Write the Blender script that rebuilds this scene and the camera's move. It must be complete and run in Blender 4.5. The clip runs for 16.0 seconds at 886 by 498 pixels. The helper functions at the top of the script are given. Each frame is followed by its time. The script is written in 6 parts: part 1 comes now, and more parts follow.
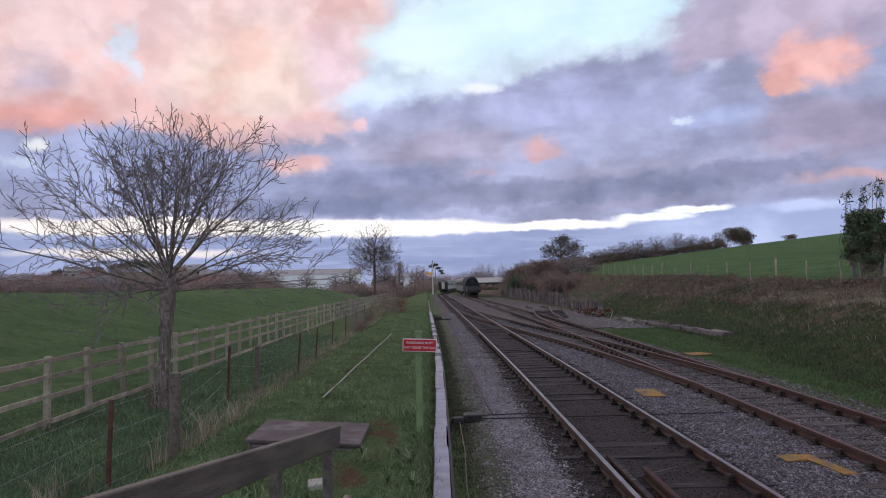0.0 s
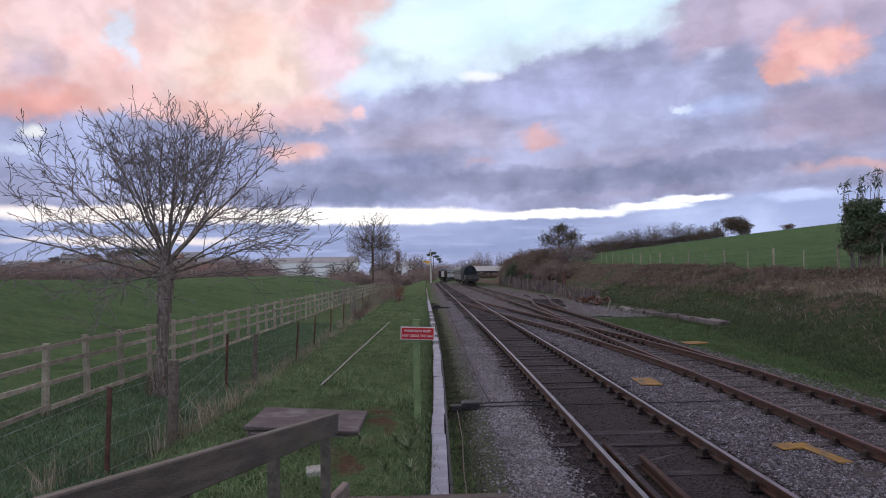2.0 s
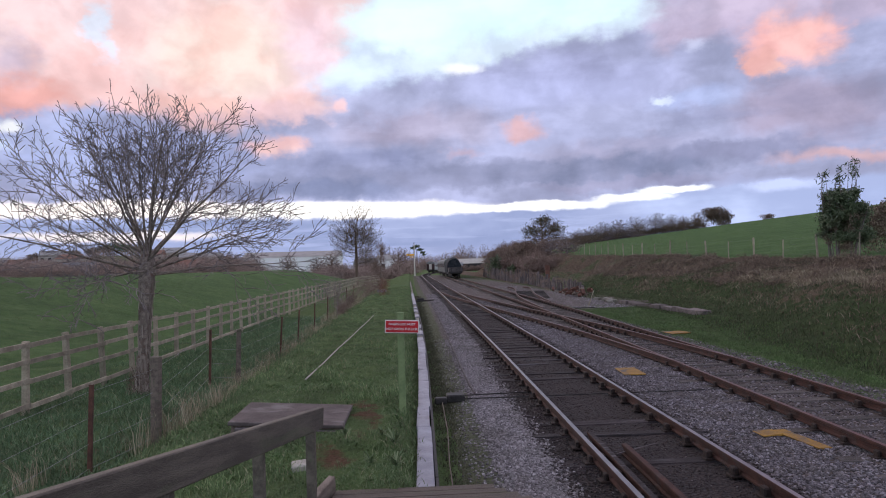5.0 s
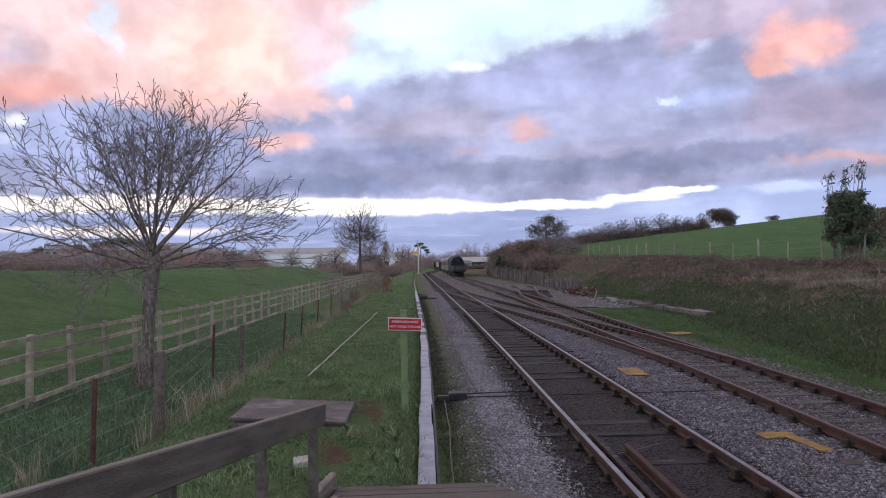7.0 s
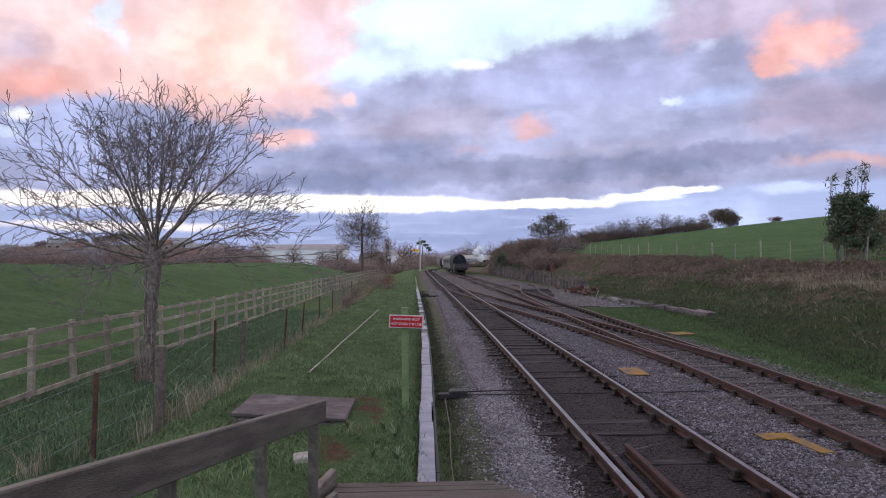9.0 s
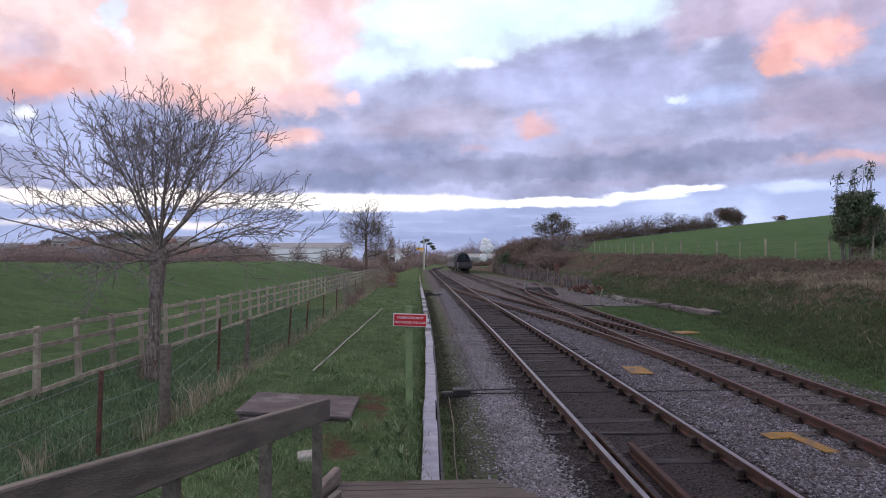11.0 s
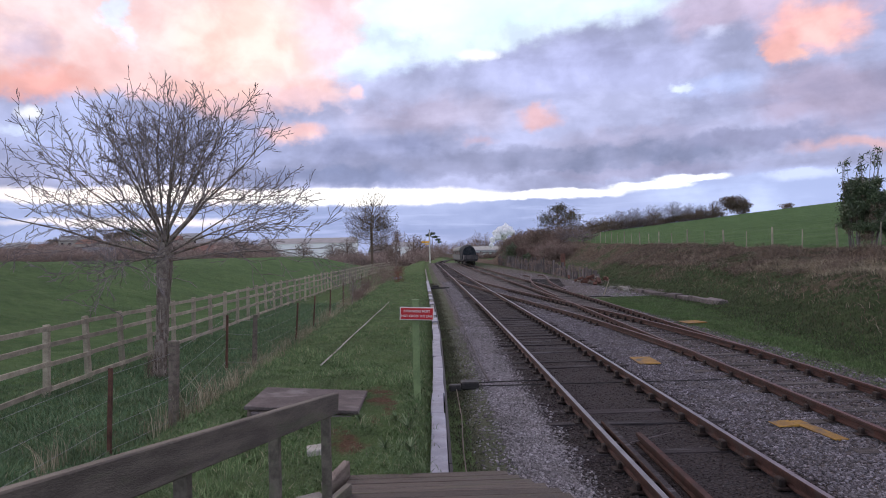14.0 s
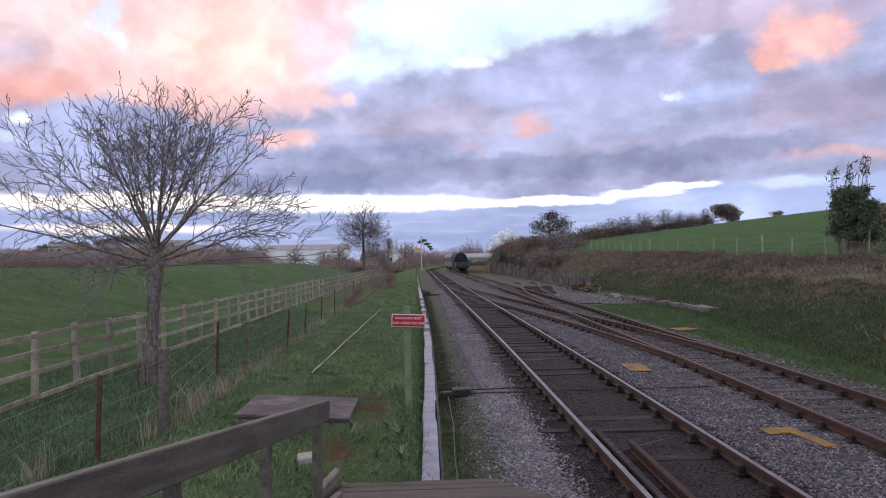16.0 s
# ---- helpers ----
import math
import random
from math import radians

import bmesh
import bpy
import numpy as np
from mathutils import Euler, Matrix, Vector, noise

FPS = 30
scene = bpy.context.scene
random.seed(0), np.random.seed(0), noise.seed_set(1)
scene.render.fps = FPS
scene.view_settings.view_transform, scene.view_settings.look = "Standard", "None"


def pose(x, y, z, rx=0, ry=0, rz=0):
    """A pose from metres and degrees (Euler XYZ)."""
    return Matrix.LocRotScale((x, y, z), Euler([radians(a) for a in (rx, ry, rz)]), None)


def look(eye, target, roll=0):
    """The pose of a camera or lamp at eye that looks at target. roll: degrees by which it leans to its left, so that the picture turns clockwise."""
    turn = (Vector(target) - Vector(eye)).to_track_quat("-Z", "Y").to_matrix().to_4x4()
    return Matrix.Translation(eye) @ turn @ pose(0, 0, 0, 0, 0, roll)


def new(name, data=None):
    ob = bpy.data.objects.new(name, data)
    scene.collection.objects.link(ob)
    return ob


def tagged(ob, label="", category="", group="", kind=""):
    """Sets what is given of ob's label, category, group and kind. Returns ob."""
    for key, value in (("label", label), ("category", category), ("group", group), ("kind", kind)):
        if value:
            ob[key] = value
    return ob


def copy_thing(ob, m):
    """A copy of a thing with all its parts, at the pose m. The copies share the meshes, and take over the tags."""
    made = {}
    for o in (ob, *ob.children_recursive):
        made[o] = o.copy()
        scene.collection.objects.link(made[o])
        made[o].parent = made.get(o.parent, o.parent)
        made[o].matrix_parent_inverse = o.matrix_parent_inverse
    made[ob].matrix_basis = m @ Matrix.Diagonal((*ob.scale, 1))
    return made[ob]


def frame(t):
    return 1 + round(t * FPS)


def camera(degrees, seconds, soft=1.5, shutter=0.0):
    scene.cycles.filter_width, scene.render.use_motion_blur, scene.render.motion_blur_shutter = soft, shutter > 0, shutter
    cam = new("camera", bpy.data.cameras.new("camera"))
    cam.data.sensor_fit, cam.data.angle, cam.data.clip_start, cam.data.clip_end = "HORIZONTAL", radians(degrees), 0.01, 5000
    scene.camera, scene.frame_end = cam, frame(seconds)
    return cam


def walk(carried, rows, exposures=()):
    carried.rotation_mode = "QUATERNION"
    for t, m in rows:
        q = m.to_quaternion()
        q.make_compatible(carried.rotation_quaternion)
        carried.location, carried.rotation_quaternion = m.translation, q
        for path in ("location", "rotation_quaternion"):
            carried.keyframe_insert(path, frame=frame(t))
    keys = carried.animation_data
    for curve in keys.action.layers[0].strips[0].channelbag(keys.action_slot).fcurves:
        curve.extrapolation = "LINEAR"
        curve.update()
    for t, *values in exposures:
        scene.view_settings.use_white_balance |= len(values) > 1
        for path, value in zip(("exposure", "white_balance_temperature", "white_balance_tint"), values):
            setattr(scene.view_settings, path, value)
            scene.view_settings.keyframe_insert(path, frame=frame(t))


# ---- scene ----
# ---- camera ----
cam = camera(65.0, 16.0, soft=1.0)
EYE = Vector((0, 0, 2.35))
# seconds, turn to the right, tilt upwards, lean (degrees)
PATH = [(0.0, 1.279, 2.947, 1.273), (0.5, 1.359, 2.737, 1.102), (1.0, 1.332, 2.451, 0.896), (1.5, 1.357, 2.16, 0.931), (2.0, 1.412, 1.99, 1.088),
        (2.5, 1.74, 1.963, 1.343), (3.0, 2.354, 1.854, 1.59), (3.5, 2.726, 1.736, 1.857), (4.0, 2.821, 1.561, 1.713), (6.5, 2.472, 1.291, 1.525),
        (7.0, 2.428, 1.223, 1.054), (7.5, 2.342, 1.153, 0.695), (8.0, 2.273, 1.13, 0.673), (8.5, 2.278, 1.047, 0.578), (9.0, 2.265, 1.042, 0.476),
        (11.5, 1.698, 0.917, 0.447), (12.0, 1.311, 0.916, 0.55), (12.5, 1.128, 0.857, 0.591), (13.0, 1.091, 0.638, 0.936), (13.5, 1.192, 0.487, 1.053),
        (14.0, 1.47, 0.37, 1.296), (14.5, 1.75, 0.4, 1.4), (15.0, 1.917, 0.544, 1.481), (15.5, 2.037, 0.721, 1.465), (16.0, 2.152, 0.93, 1.205)]


def aim(turn, tilt, lean):
    a, p = radians(turn), radians(tilt)
    d = Vector((math.sin(a) * math.cos(p), math.cos(a) * math.cos(p), math.sin(p)))
    return look(EYE, EYE + d * 10, -lean)


walk(cam, [(t, aim(a, p, r)) for t, a, p, r in PATH], [(0, -0.25), (4, -0.12), (9, 0.0), (16, 0.05)])

# ---- world and sun ----
SUN_AZ, SUN_EL = radians(-38), radians(4)
world = bpy.data.worlds.new("dusk_sky")
scene.world = world
world.use_nodes = True


class Net:
    """Small helper to write node trees."""

    def __init__(self, tree):
        self.t = tree

    def add(self, kind, *links, **props):
        n = self.t.nodes.new(kind)
        for k, v in props.items():
            setattr(n, k, v)
        for i, v in enumerate(links):
            self.put(n.inputs[i], v)
        return n

    def put(self, sock, v):
        if v is None:
            return
        if isinstance(v, bpy.types.NodeSocket):
            self.t.links.new(v, sock)
        else:
            sock.default_value = v

    def math(self, op, a, b=None, c=None, clamp=False):
        return self.add("ShaderNodeMath", a, b, c, operation=op, use_clamp=clamp).outputs[0]

    def mix(self, f, a, b):
        n = self.add("ShaderNodeMix", data_type="RGBA")
        for i, v in ((0, f), (6, a), (7, b)):
            if isinstance(v, tuple) and len(v) == 3:
                v = (*v, 1)
            self.put(n.inputs[i], v)
        return n.outputs[2]

    def noise(self, vec, scale, detail=4.0, rough=0.55, distort=0.0, out=0):
        n = self.add("ShaderNodeTexNoise")
        self.put(n.inputs["Vector"], vec)
        for k, v in (("Scale", scale), ("Detail", detail), ("Roughness", rough), ("Distortion", distort)):
            n.inputs[k].default_value = v
        return n.outputs[out]

    def ramp(self, f, stops):
        n = self.add("ShaderNodeValToRGB")
        self.put(n.inputs[0], f)
        r = n.color_ramp
        while len(r.elements) < len(stops):
            r.elements.new(0.5)
        for e, (p, c) in zip(r.elements, stops):
            e.position, e.color = p, (*c, 1) if len(c) == 3 else c
        return n.outputs[0]

    def step(self, v, a, b):
        n = self.add("ShaderNodeMapRange", interpolation_type="SMOOTHSTEP")
        for i, w in enumerate((v, a, b, 0.0, 1.0)):
            self.put(n.inputs[i], w)
        return n.outputs[0]


def build_sky():
    tree = world.node_tree
    tree.nodes.clear()
    N = Net(tree)
    g = N.add("ShaderNodeTexCoord").outputs["Generated"]
    s = N.add("ShaderNodeSeparateXYZ", g)
    x, y, z = s.outputs
    az = N.math("MULTIPLY", N.math("ARCTAN2", x, y), 57.2958)
    el = N.math("MULTIPLY", N.math("ARCSINE", z), 57.2958)
    # the cloud sheet in perspective
    zz = N.math("ADD", N.math("MAXIMUM", z, 0.0), 0.11)
    sheet = N.add("ShaderNodeCombineXYZ", N.math("DIVIDE", x, zz), N.math("DIVIDE", y, zz), 0.0).outputs[0]
    flat = N.add("ShaderNodeCombineXYZ", N.math("MULTIPLY", az, 0.06), N.math("MULTIPLY", el, 0.13), 0.0).outputs[0]
    puffs = N.add("ShaderNodeCombineXYZ", N.math("MULTIPLY", az, 0.06), N.math("MULTIPLY", el, 0.11), 0.3).outputs[0]
    bands = N.add("ShaderNodeCombineXYZ", N.math("MULTIPLY", N.math("ADD", az, N.math("MULTIPLY", el, -0.9)), 0.035), N.math("MULTIPLY", el, 0.15), 0.7).outputs[0]
    rounds = N.add("ShaderNodeCombineXYZ", N.math("MULTIPLY", az, 0.085), N.math("MULTIPLY", el, 0.10), 1.7).outputs[0]
    ws = N.add("ShaderNodeSeparateColor", N.noise(flat, 2.1, 5.0, 0.58, out=1)).outputs
    wf = N.add("ShaderNodeSeparateColor", N.noise(rounds, 5.5, 5.0, 0.55, out=1)).outputs
    off = lambda c, k: N.math("MULTIPLY", N.math("SUBTRACT", c, 0.5), k)
    azw = N.math("ADD", az, N.math("ADD", off(ws[0], 6.0), off(wf[0], 3.2)))
    elw = N.math("ADD", el, N.math("ADD", off(ws[1], 2.4), off(wf[1], 2.6)))
    elb = N.math("ADD", el, N.math("ADD", off(ws[1], 0.9), off(wf[1], 0.8)))
    azb = N.math("ADD", az, off(wf[0], 3.0))

    def patch(a, e, ra, re, inner=0.45, outer=1.25, hard=False):
        u = N.math("DIVIDE", N.math("SUBTRACT", azb if hard else azw, a), ra)
        v = N.math("DIVIDE", N.math("SUBTRACT", elb if hard else elw, e), re)
        d = N.math("SQRT", N.math("ADD", N.math("MULTIPLY", u, u), N.math("MULTIPLY", v, v)))
        return N.step(d, outer, inner)

    sky = N.add("ShaderNodeTexSky", sky_type="NISHITA", sun_disc=False, sun_elevation=SUN_EL, sun_rotation=SUN_AZ, air_density=1.0, dust_density=1.5, ozone_density=3.0)
    clear = N.add("ShaderNodeVectorMath", sky.outputs[0], operation="SCALE")
    clear.inputs["Scale"].default_value = 0.12
    # broken grey-violet cloud over a pale clear sky
    n_sheet = N.noise(sheet, 1.15, 6.0, 0.56, 0.3)
    n_soft = N.noise(puffs, 2.3, 6.0, 0.52, 0.25)
    n_band = N.noise(bands, 2.2, 6.0, 0.55, 0.35)
    n_puff = N.noise(rounds, 2.6, 6.0, 0.5, 0.2)
    n_cloud = N.math("ADD", N.math("MULTIPLY", n_puff, 0.30), N.math("ADD", N.math("MULTIPLY", n_soft, 0.30), N.math("MULTIPLY", n_band, 0.40)))
    tex = lambda a, b, lo=0.40, hi=0.60: N.mix(N.step(n_cloud, lo, hi), a, b)
    texp = lambda a, b, lo=0.38, hi=0.62: N.mix(N.step(n_puff, lo, hi), a, b)
    P = patch
    col = N.mix(0.85, clear.outputs[0], (0.84, 0.98, 1.18))

    def lay(mask, c, k=1.0):
        nonlocal col
        col = N.mix(N.math("MULTIPLY", mask, k), col, c)

    # high overcast overhead and behind
    lay(N.step(el, 21.0, 48.0), N.mix(N.step(n_sheet, 0.38, 0.6), (0.68, 0.80, 1.04), (0.54, 0.60, 0.82)), 0.9)
    behind = N.step(N.math("ABSOLUTE", az), 55.0, 95.0)
    # the long grey-lavender deck, its upper edge rising to the right
    deck = N.step(N.math("SUBTRACT", elw, N.math("ADD", 15.2, N.math("MULTIPLY", N.step(azw, 1.0, 15.0), 2.6))), 0.7, -0.7)
    lay(deck, tex((0.34, 0.36, 0.56), (0.52, 0.55, 0.84)), 0.97)
    lay(N.math("MULTIPLY", deck, P(13, 14.5, 11, 2.6, 0.2, 1.2)), tex((0.40, 0.42, 0.68), (0.56, 0.60, 0.96)), 0.8)
    lay(N.math("MULTIPLY", N.step(azw, 19.0, 22.0), N.step(elw, 15.5, 17.0)), tex((0.50, 0.44, 0.62), (0.66, 0.55, 0.74)), 0.95)
    lay(N.math("MULTIPLY", behind, N.step(el, 58.0, 30.0)), N.mix(N.step(n_sheet, 0.36, 0.6), (1.00, 1.09, 1.34), (0.76, 0.83, 1.08)), 0.9)
    # mauve and slate rolls in the deck
    lay(P(0.5, 11.4, 9.0, 1.9, 0.2, 1.2), tex((0.43, 0.39, 0.55), (0.60, 0.55, 0.74)), 0.8)
    lay(P(17.0, 8.9, 8.0, 1.0, 0.2, 1.2), tex((0.34, 0.34, 0.52), (0.50, 0.47, 0.66)), 0.7)
    lay(P(22.5, 12.4, 4.6, 1.1, 0.2, 1.2), tex((0.42, 0.48, 0.80), (0.55, 0.64, 1.0)), 0.85)
    lay(P(31.0, 10.6, 7.0, 2.6, 0.4, 1.15), tex((0.34, 0.31, 0.46), (0.46, 0.40, 0.56)), 0.9)
    lay(P(24.5, 11.0, 4.0, 0.8, 0.2, 1.2), tex((0.30, 0.32, 0.52), (0.40, 0.42, 0.66)), 0.6)
    lay(P(-4.0, 8.4, 8.0, 1.6, 0.3, 1.2), tex((0.26, 0.29, 0.49), (0.37, 0.40, 0.64)), 0.75)
    lay(P(-22.0, 9.0, 13.0, 2.8, 0.5, 1.2), tex((0.33, 0.37, 0.60), (0.50, 0.57, 0.90)), 0.85)
    lay(P(9.0, 7.4, 24.0, 1.35, 0.45, 1.15), tex((0.215, 0.245, 0.40), (0.33, 0.35, 0.54)), 0.85)
    lay(P(17.0, 6.1, 9.0, 0.6, 0.4, 1.2), tex((0.32, 0.32, 0.50), (0.43, 0.42, 0.62)), 0.7)
    lay(P(-7.0, 6.4, 9.0, 1.1, 0.4, 1.15), (0.225, 0.265, 0.45), 0.75)
    lay(P(26.5, 8.0, 7.5, 0.8, 0.3, 1.2), (0.29, 0.30, 0.48), 0.7)
    lay(P(-3.5, 13.3, 6.5, 1.5, 0.2, 1.25), tex((0.52, 0.55, 0.82), (0.66, 0.70, 1.0)), 0.75)
    # sunlit cream and pink cloud
    cream = N.math("MULTIPLY", N.step(elw, 11.9, 13.1), N.step(N.math("SUBTRACT", azw, N.math("MULTIPLY", N.math("SUBTRACT", el, 13.0), 0.45)), -5.6, -8.4))
    lay(N.math("MULTIPLY", cream, N.step(az, -60.0, -45.0)), texp((0.97, 0.63, 0.63), (1.02, 0.77, 0.79)))
    lay(N.math("MULTIPLY", cream, P(-14.5, 17.0, 7.5, 4.6, 0.3, 1.2)), texp((1.0, 0.70, 0.63), (1.04, 0.84, 0.76)), 0.85)
    lay(N.math("MULTIPLY", cream, P(-7.5, 17.5, 3.5, 4.0, 0.2, 1.2)), (1.0, 0.78, 0.92), 0.75)
    lay(N.math("MULTIPLY", cream, P(-24.0, 19.5, 9.0, 2.6, 0.3, 1.2)), (1.0, 0.74, 0.77), 0.7)
    lay(P(-28.6, 12.8, 4.2, 1.5, 0.4, 1.15), texp((0.92, 0.47, 0.44), (1.0, 0.60, 0.56)), 0.92)
    lay(P(-15.0, 12.6, 6.0, 1.3, 0.4, 1.2), (0.94, 0.56, 0.50), 0.65)
    lay(P(-9.2, 12.7, 3.4, 1.0, 0.4, 1.2), (0.94, 0.66, 0.72), 0.8)
    lay(P(-5.4, 13.2, 0.8, 0.7, 0.3, 1.1, True), (1.0, 0.68, 0.72), 0.9)
    lay(P(-23.3, 18.0, 0.9, 2.2, 0.3, 1.2), (0.80, 0.88, 1.05), 0.9)
    lay(P(-29.6, 15.2, 2.4, 1.9, 0.1, 1.3), (0.60, 0.52, 0.68), 0.75)
    lay(P(-24.3, 11.9, 1.8, 0.8, 0.3, 1.2), (0.55, 0.62, 0.98), 0.7)
    lay(P(-10.4, 10.0, 2.7, 1.05, 0.3, 1.2), texp((0.95, 0.58, 0.60), (1.05, 0.72, 0.72)), 0.95)
    lay(P(9.9, 11.1, 2.2, 0.9, 0.2, 1.25), (0.80, 0.50, 0.53), 0.85)
    lay(P(30.3, 15.5, 3.4, 2.3, 0.45, 1.15), texp((0.94, 0.50, 0.49), (1.05, 0.62, 0.60)), 0.97)
    lay(P(28.2, 13.9, 1.7, 1.5, 0.5, 1.1), texp((0.84, 0.46, 0.44), (0.95, 0.58, 0.54)), 0.95)
    lay(P(33.0, 7.3, 5.0, 0.75, 0.2, 1.2), (0.76, 0.48, 0.50), 0.75)
    lay(P(4.5, 9.2, 1.6, 0.6, 0.2, 1.2), (0.62, 0.46, 0.58), 0.6)
    lay(P(-28.8, 10.6, 1.25, 0.65, 0.35, 1.1, True), (1.0, 1.02, 1.08), 0.97)
    lay(P(-30.4, 9.2, 1.9, 0.6, 0.2, 1.2), (0.74, 0.84, 1.1), 0.7)
    lay(P(20.0, 12.7, 1.3, 0.42, 0.3, 1.2), (0.80, 0.90, 1.15), 0.9)
    lay(P(24.0, 16.1, 1.6, 0.8, 0.2, 1.2), (0.70, 0.74, 1.0), 0.6)
    billow = N.noise(rounds, 4.0, 6.0, 0.52, 0.25)
    shade = N.add("ShaderNodeVectorMath", col, operation="SCALE")
    N.put(shade.inputs["Scale"], N.math("ADD", 0.76, N.math("MULTIPLY", N.step(billow, 0.34, 0.66), 0.17)))
    col = shade.outputs[0]
    # pale clear opening above the deck
    lay(P(1.0, 19.6, 6.6, 3.0, 0.6, 1.1), tex((0.70, 0.88, 1.0), (0.80, 0.97, 1.02)))
    lay(P(9.5, 21.0, 9.0, 3.3, 0.6, 1.1), tex((0.66, 0.86, 1.0), (0.76, 0.95, 1.02)))
    lay(P(16.0, 21.4, 5.0, 3.0, 0.6, 1.1), tex((0.62, 0.84, 1.0), (0.74, 0.94, 1.02)))
    lay(P(-4.6, 15.4, 4.2, 1.5, 0.3, 1.2), tex((0.58, 0.68, 0.96), (0.76, 0.90, 1.08)), 0.92)
    lay(P(4.6, 15.9, 1.9, 0.6, 0.3, 1.15, True), (0.95, 0.96, 1.05), 0.8)
    # low layers under the bright gap
    below = N.step(elb, 5.0, 4.4)
    lay(below, tex((0.27, 0.325, 0.55), (0.37, 0.43, 0.68)), 0.95)
    streak = N.noise(N.add("ShaderNodeCombineXYZ", N.math("MULTIPLY", az, 0.07), N.math("MULTIPLY", el, 0.75), 0.0).outputs[0], 1.6, 6.0, 0.55, 0.3)
    lay(N.math("MULTIPLY", below, N.step(streak, 0.48, 0.64)), (0.44, 0.50, 0.76), 0.6)
    lay(N.step(elb, 2.2, 0.6), (0.39, 0.43, 0.66), 0.5)
    heaps = N.math("MULTIPLY", N.step(azb, 16.0, 21.0), N.step(elb, 5.9, 5.3))
    lay(heaps, tex((0.38, 0.45, 0.72), (0.56, 0.65, 0.96)), 0.9)
    lay(P(29.0, 5.2, 3.0, 0.6, 0.4, 1.1, True), (0.60, 0.68, 1.0), 0.8)
    lay(P(25.5, 5.6, 7.0, 0.45, 0.3, 1.2), (0.38, 0.41, 0.64), 0.6)
    # the bright gap itself
    lay(P(-21.6, 4.85, 15.0, 0.85, 0.5, 1.05, True), (1.12, 1.03, 1.0))
    lay(P(-22.5, 2.9, 10.0, 0.45, 0.4, 1.1, True), (0.98, 0.88, 0.86), 0.85)
    lay(P(-25.0, 4.0, 7.0, 0.25, 0.4, 1.1, True), (0.42, 0.48, 0.74), 0.85)
    lay(P(-4.0, 4.72, 13.0, 0.86, 0.6, 1.05, True), (1.15, 1.12, 1.10))
    lay(P(9.5, 4.62, 9.0, 0.48, 0.5, 1.05, True), (1.13, 1.13, 1.15))
    lay(P(18.0, 4.95, 3.4, 0.42, 0.5, 1.1, True), (1.1, 1.13, 1.2))
    lay(P(21.2, 5.45, 3.2, 0.36, 0.5, 1.1, True), (1.1, 1.13, 1.2))
    bg = N.add("ShaderNodeBackground", col, 1.25)
    out = N.add("ShaderNodeOutputWorld", bg.outputs[0])


build_sky()

sun = new("sun", bpy.data.lights.new("sun", "SUN"))
sun.data.energy, sun.data.angle, sun.data.color = 0.8, radians(25), (1.0, 0.90, 0.84)
sun.matrix_world = look((0, 0, 0), (-math.sin(SUN_AZ) * math.cos(radians(22)), -math.cos(SUN_AZ) * math.cos(radians(22)), -math.sin(radians(22))))


# ---- materials ----
def mat(name, dark, light, rough=0.8, scale=6.0, fine=60.0, bump=0.3, metal=0.0, third=None, amount=0.4, stretch=None, vary=0.0, dist=0.01):
    m = bpy.data.materials.new(name)
    m.use_nodes = True
    t = m.node_tree
    t.nodes.clear()
    N = Net(t)
    p = N.add("ShaderNodeTexCoord").outputs["Object"]
    if stretch:
        mp = N.add("ShaderNodeMapping")
        N.put(mp.inputs["Vector"], p)
        mp.inputs["Scale"].default_value = stretch
        p = mp.outputs[0]
    info = N.add("ShaderNodeObjectInfo").outputs["Random"]
    p = N.add("ShaderNodeVectorMath", p, N.add("ShaderNodeCombineXYZ", N.math("MULTIPLY", info, 37.0), N.math("MULTIPLY", info, 11.0), 0.0).outputs[0], operation="ADD").outputs[0]
    a, b = N.noise(p, scale, 5.0, 0.6), N.noise(p, fine, 3.0, 0.6)
    c = N.mix(N.step(N.math("ADD", N.math("MULTIPLY", a, 0.65), N.math("MULTIPLY", b, 0.35)), 0.36, 0.64), dark, light)
    if third:
        c = N.mix(N.math("MULTIPLY", N.step(N.noise(p, scale * 0.45, 4.0, 0.65, 0.5), 0.52, 0.68), amount), c, third)
    if vary:
        k = N.math("ADD", 1.0 - vary, N.math("MULTIPLY", info, 2 * vary))
        sc = N.add("ShaderNodeVectorMath", c, operation="SCALE")
        N.put(sc.inputs["Scale"], k)
        c = sc.outputs[0]
    sh = N.add("ShaderNodeBsdfPrincipled")
    N.put(sh.inputs["Base Color"], c)
    N.put(sh.inputs["Roughness"], N.math("ADD", rough - 0.08, N.math("MULTIPLY", a, 0.16), clamp=True))
    sh.inputs["Metallic"].default_value = metal
    sh.inputs["Specular IOR Level"].default_value = 0.35
    if bump:
        bn = N.add("ShaderNodeBump")
        bn.inputs["Strength"].default_value, bn.inputs["Distance"].default_value = bump, dist
        N.put(bn.inputs["Height"], N.math("ADD", N.math("MULTIPLY", b, 0.6), a))
        N.put(sh.inputs["Normal"], bn.outputs[0])
    N.add("ShaderNodeOutputMaterial", sh.outputs[0])
    return m


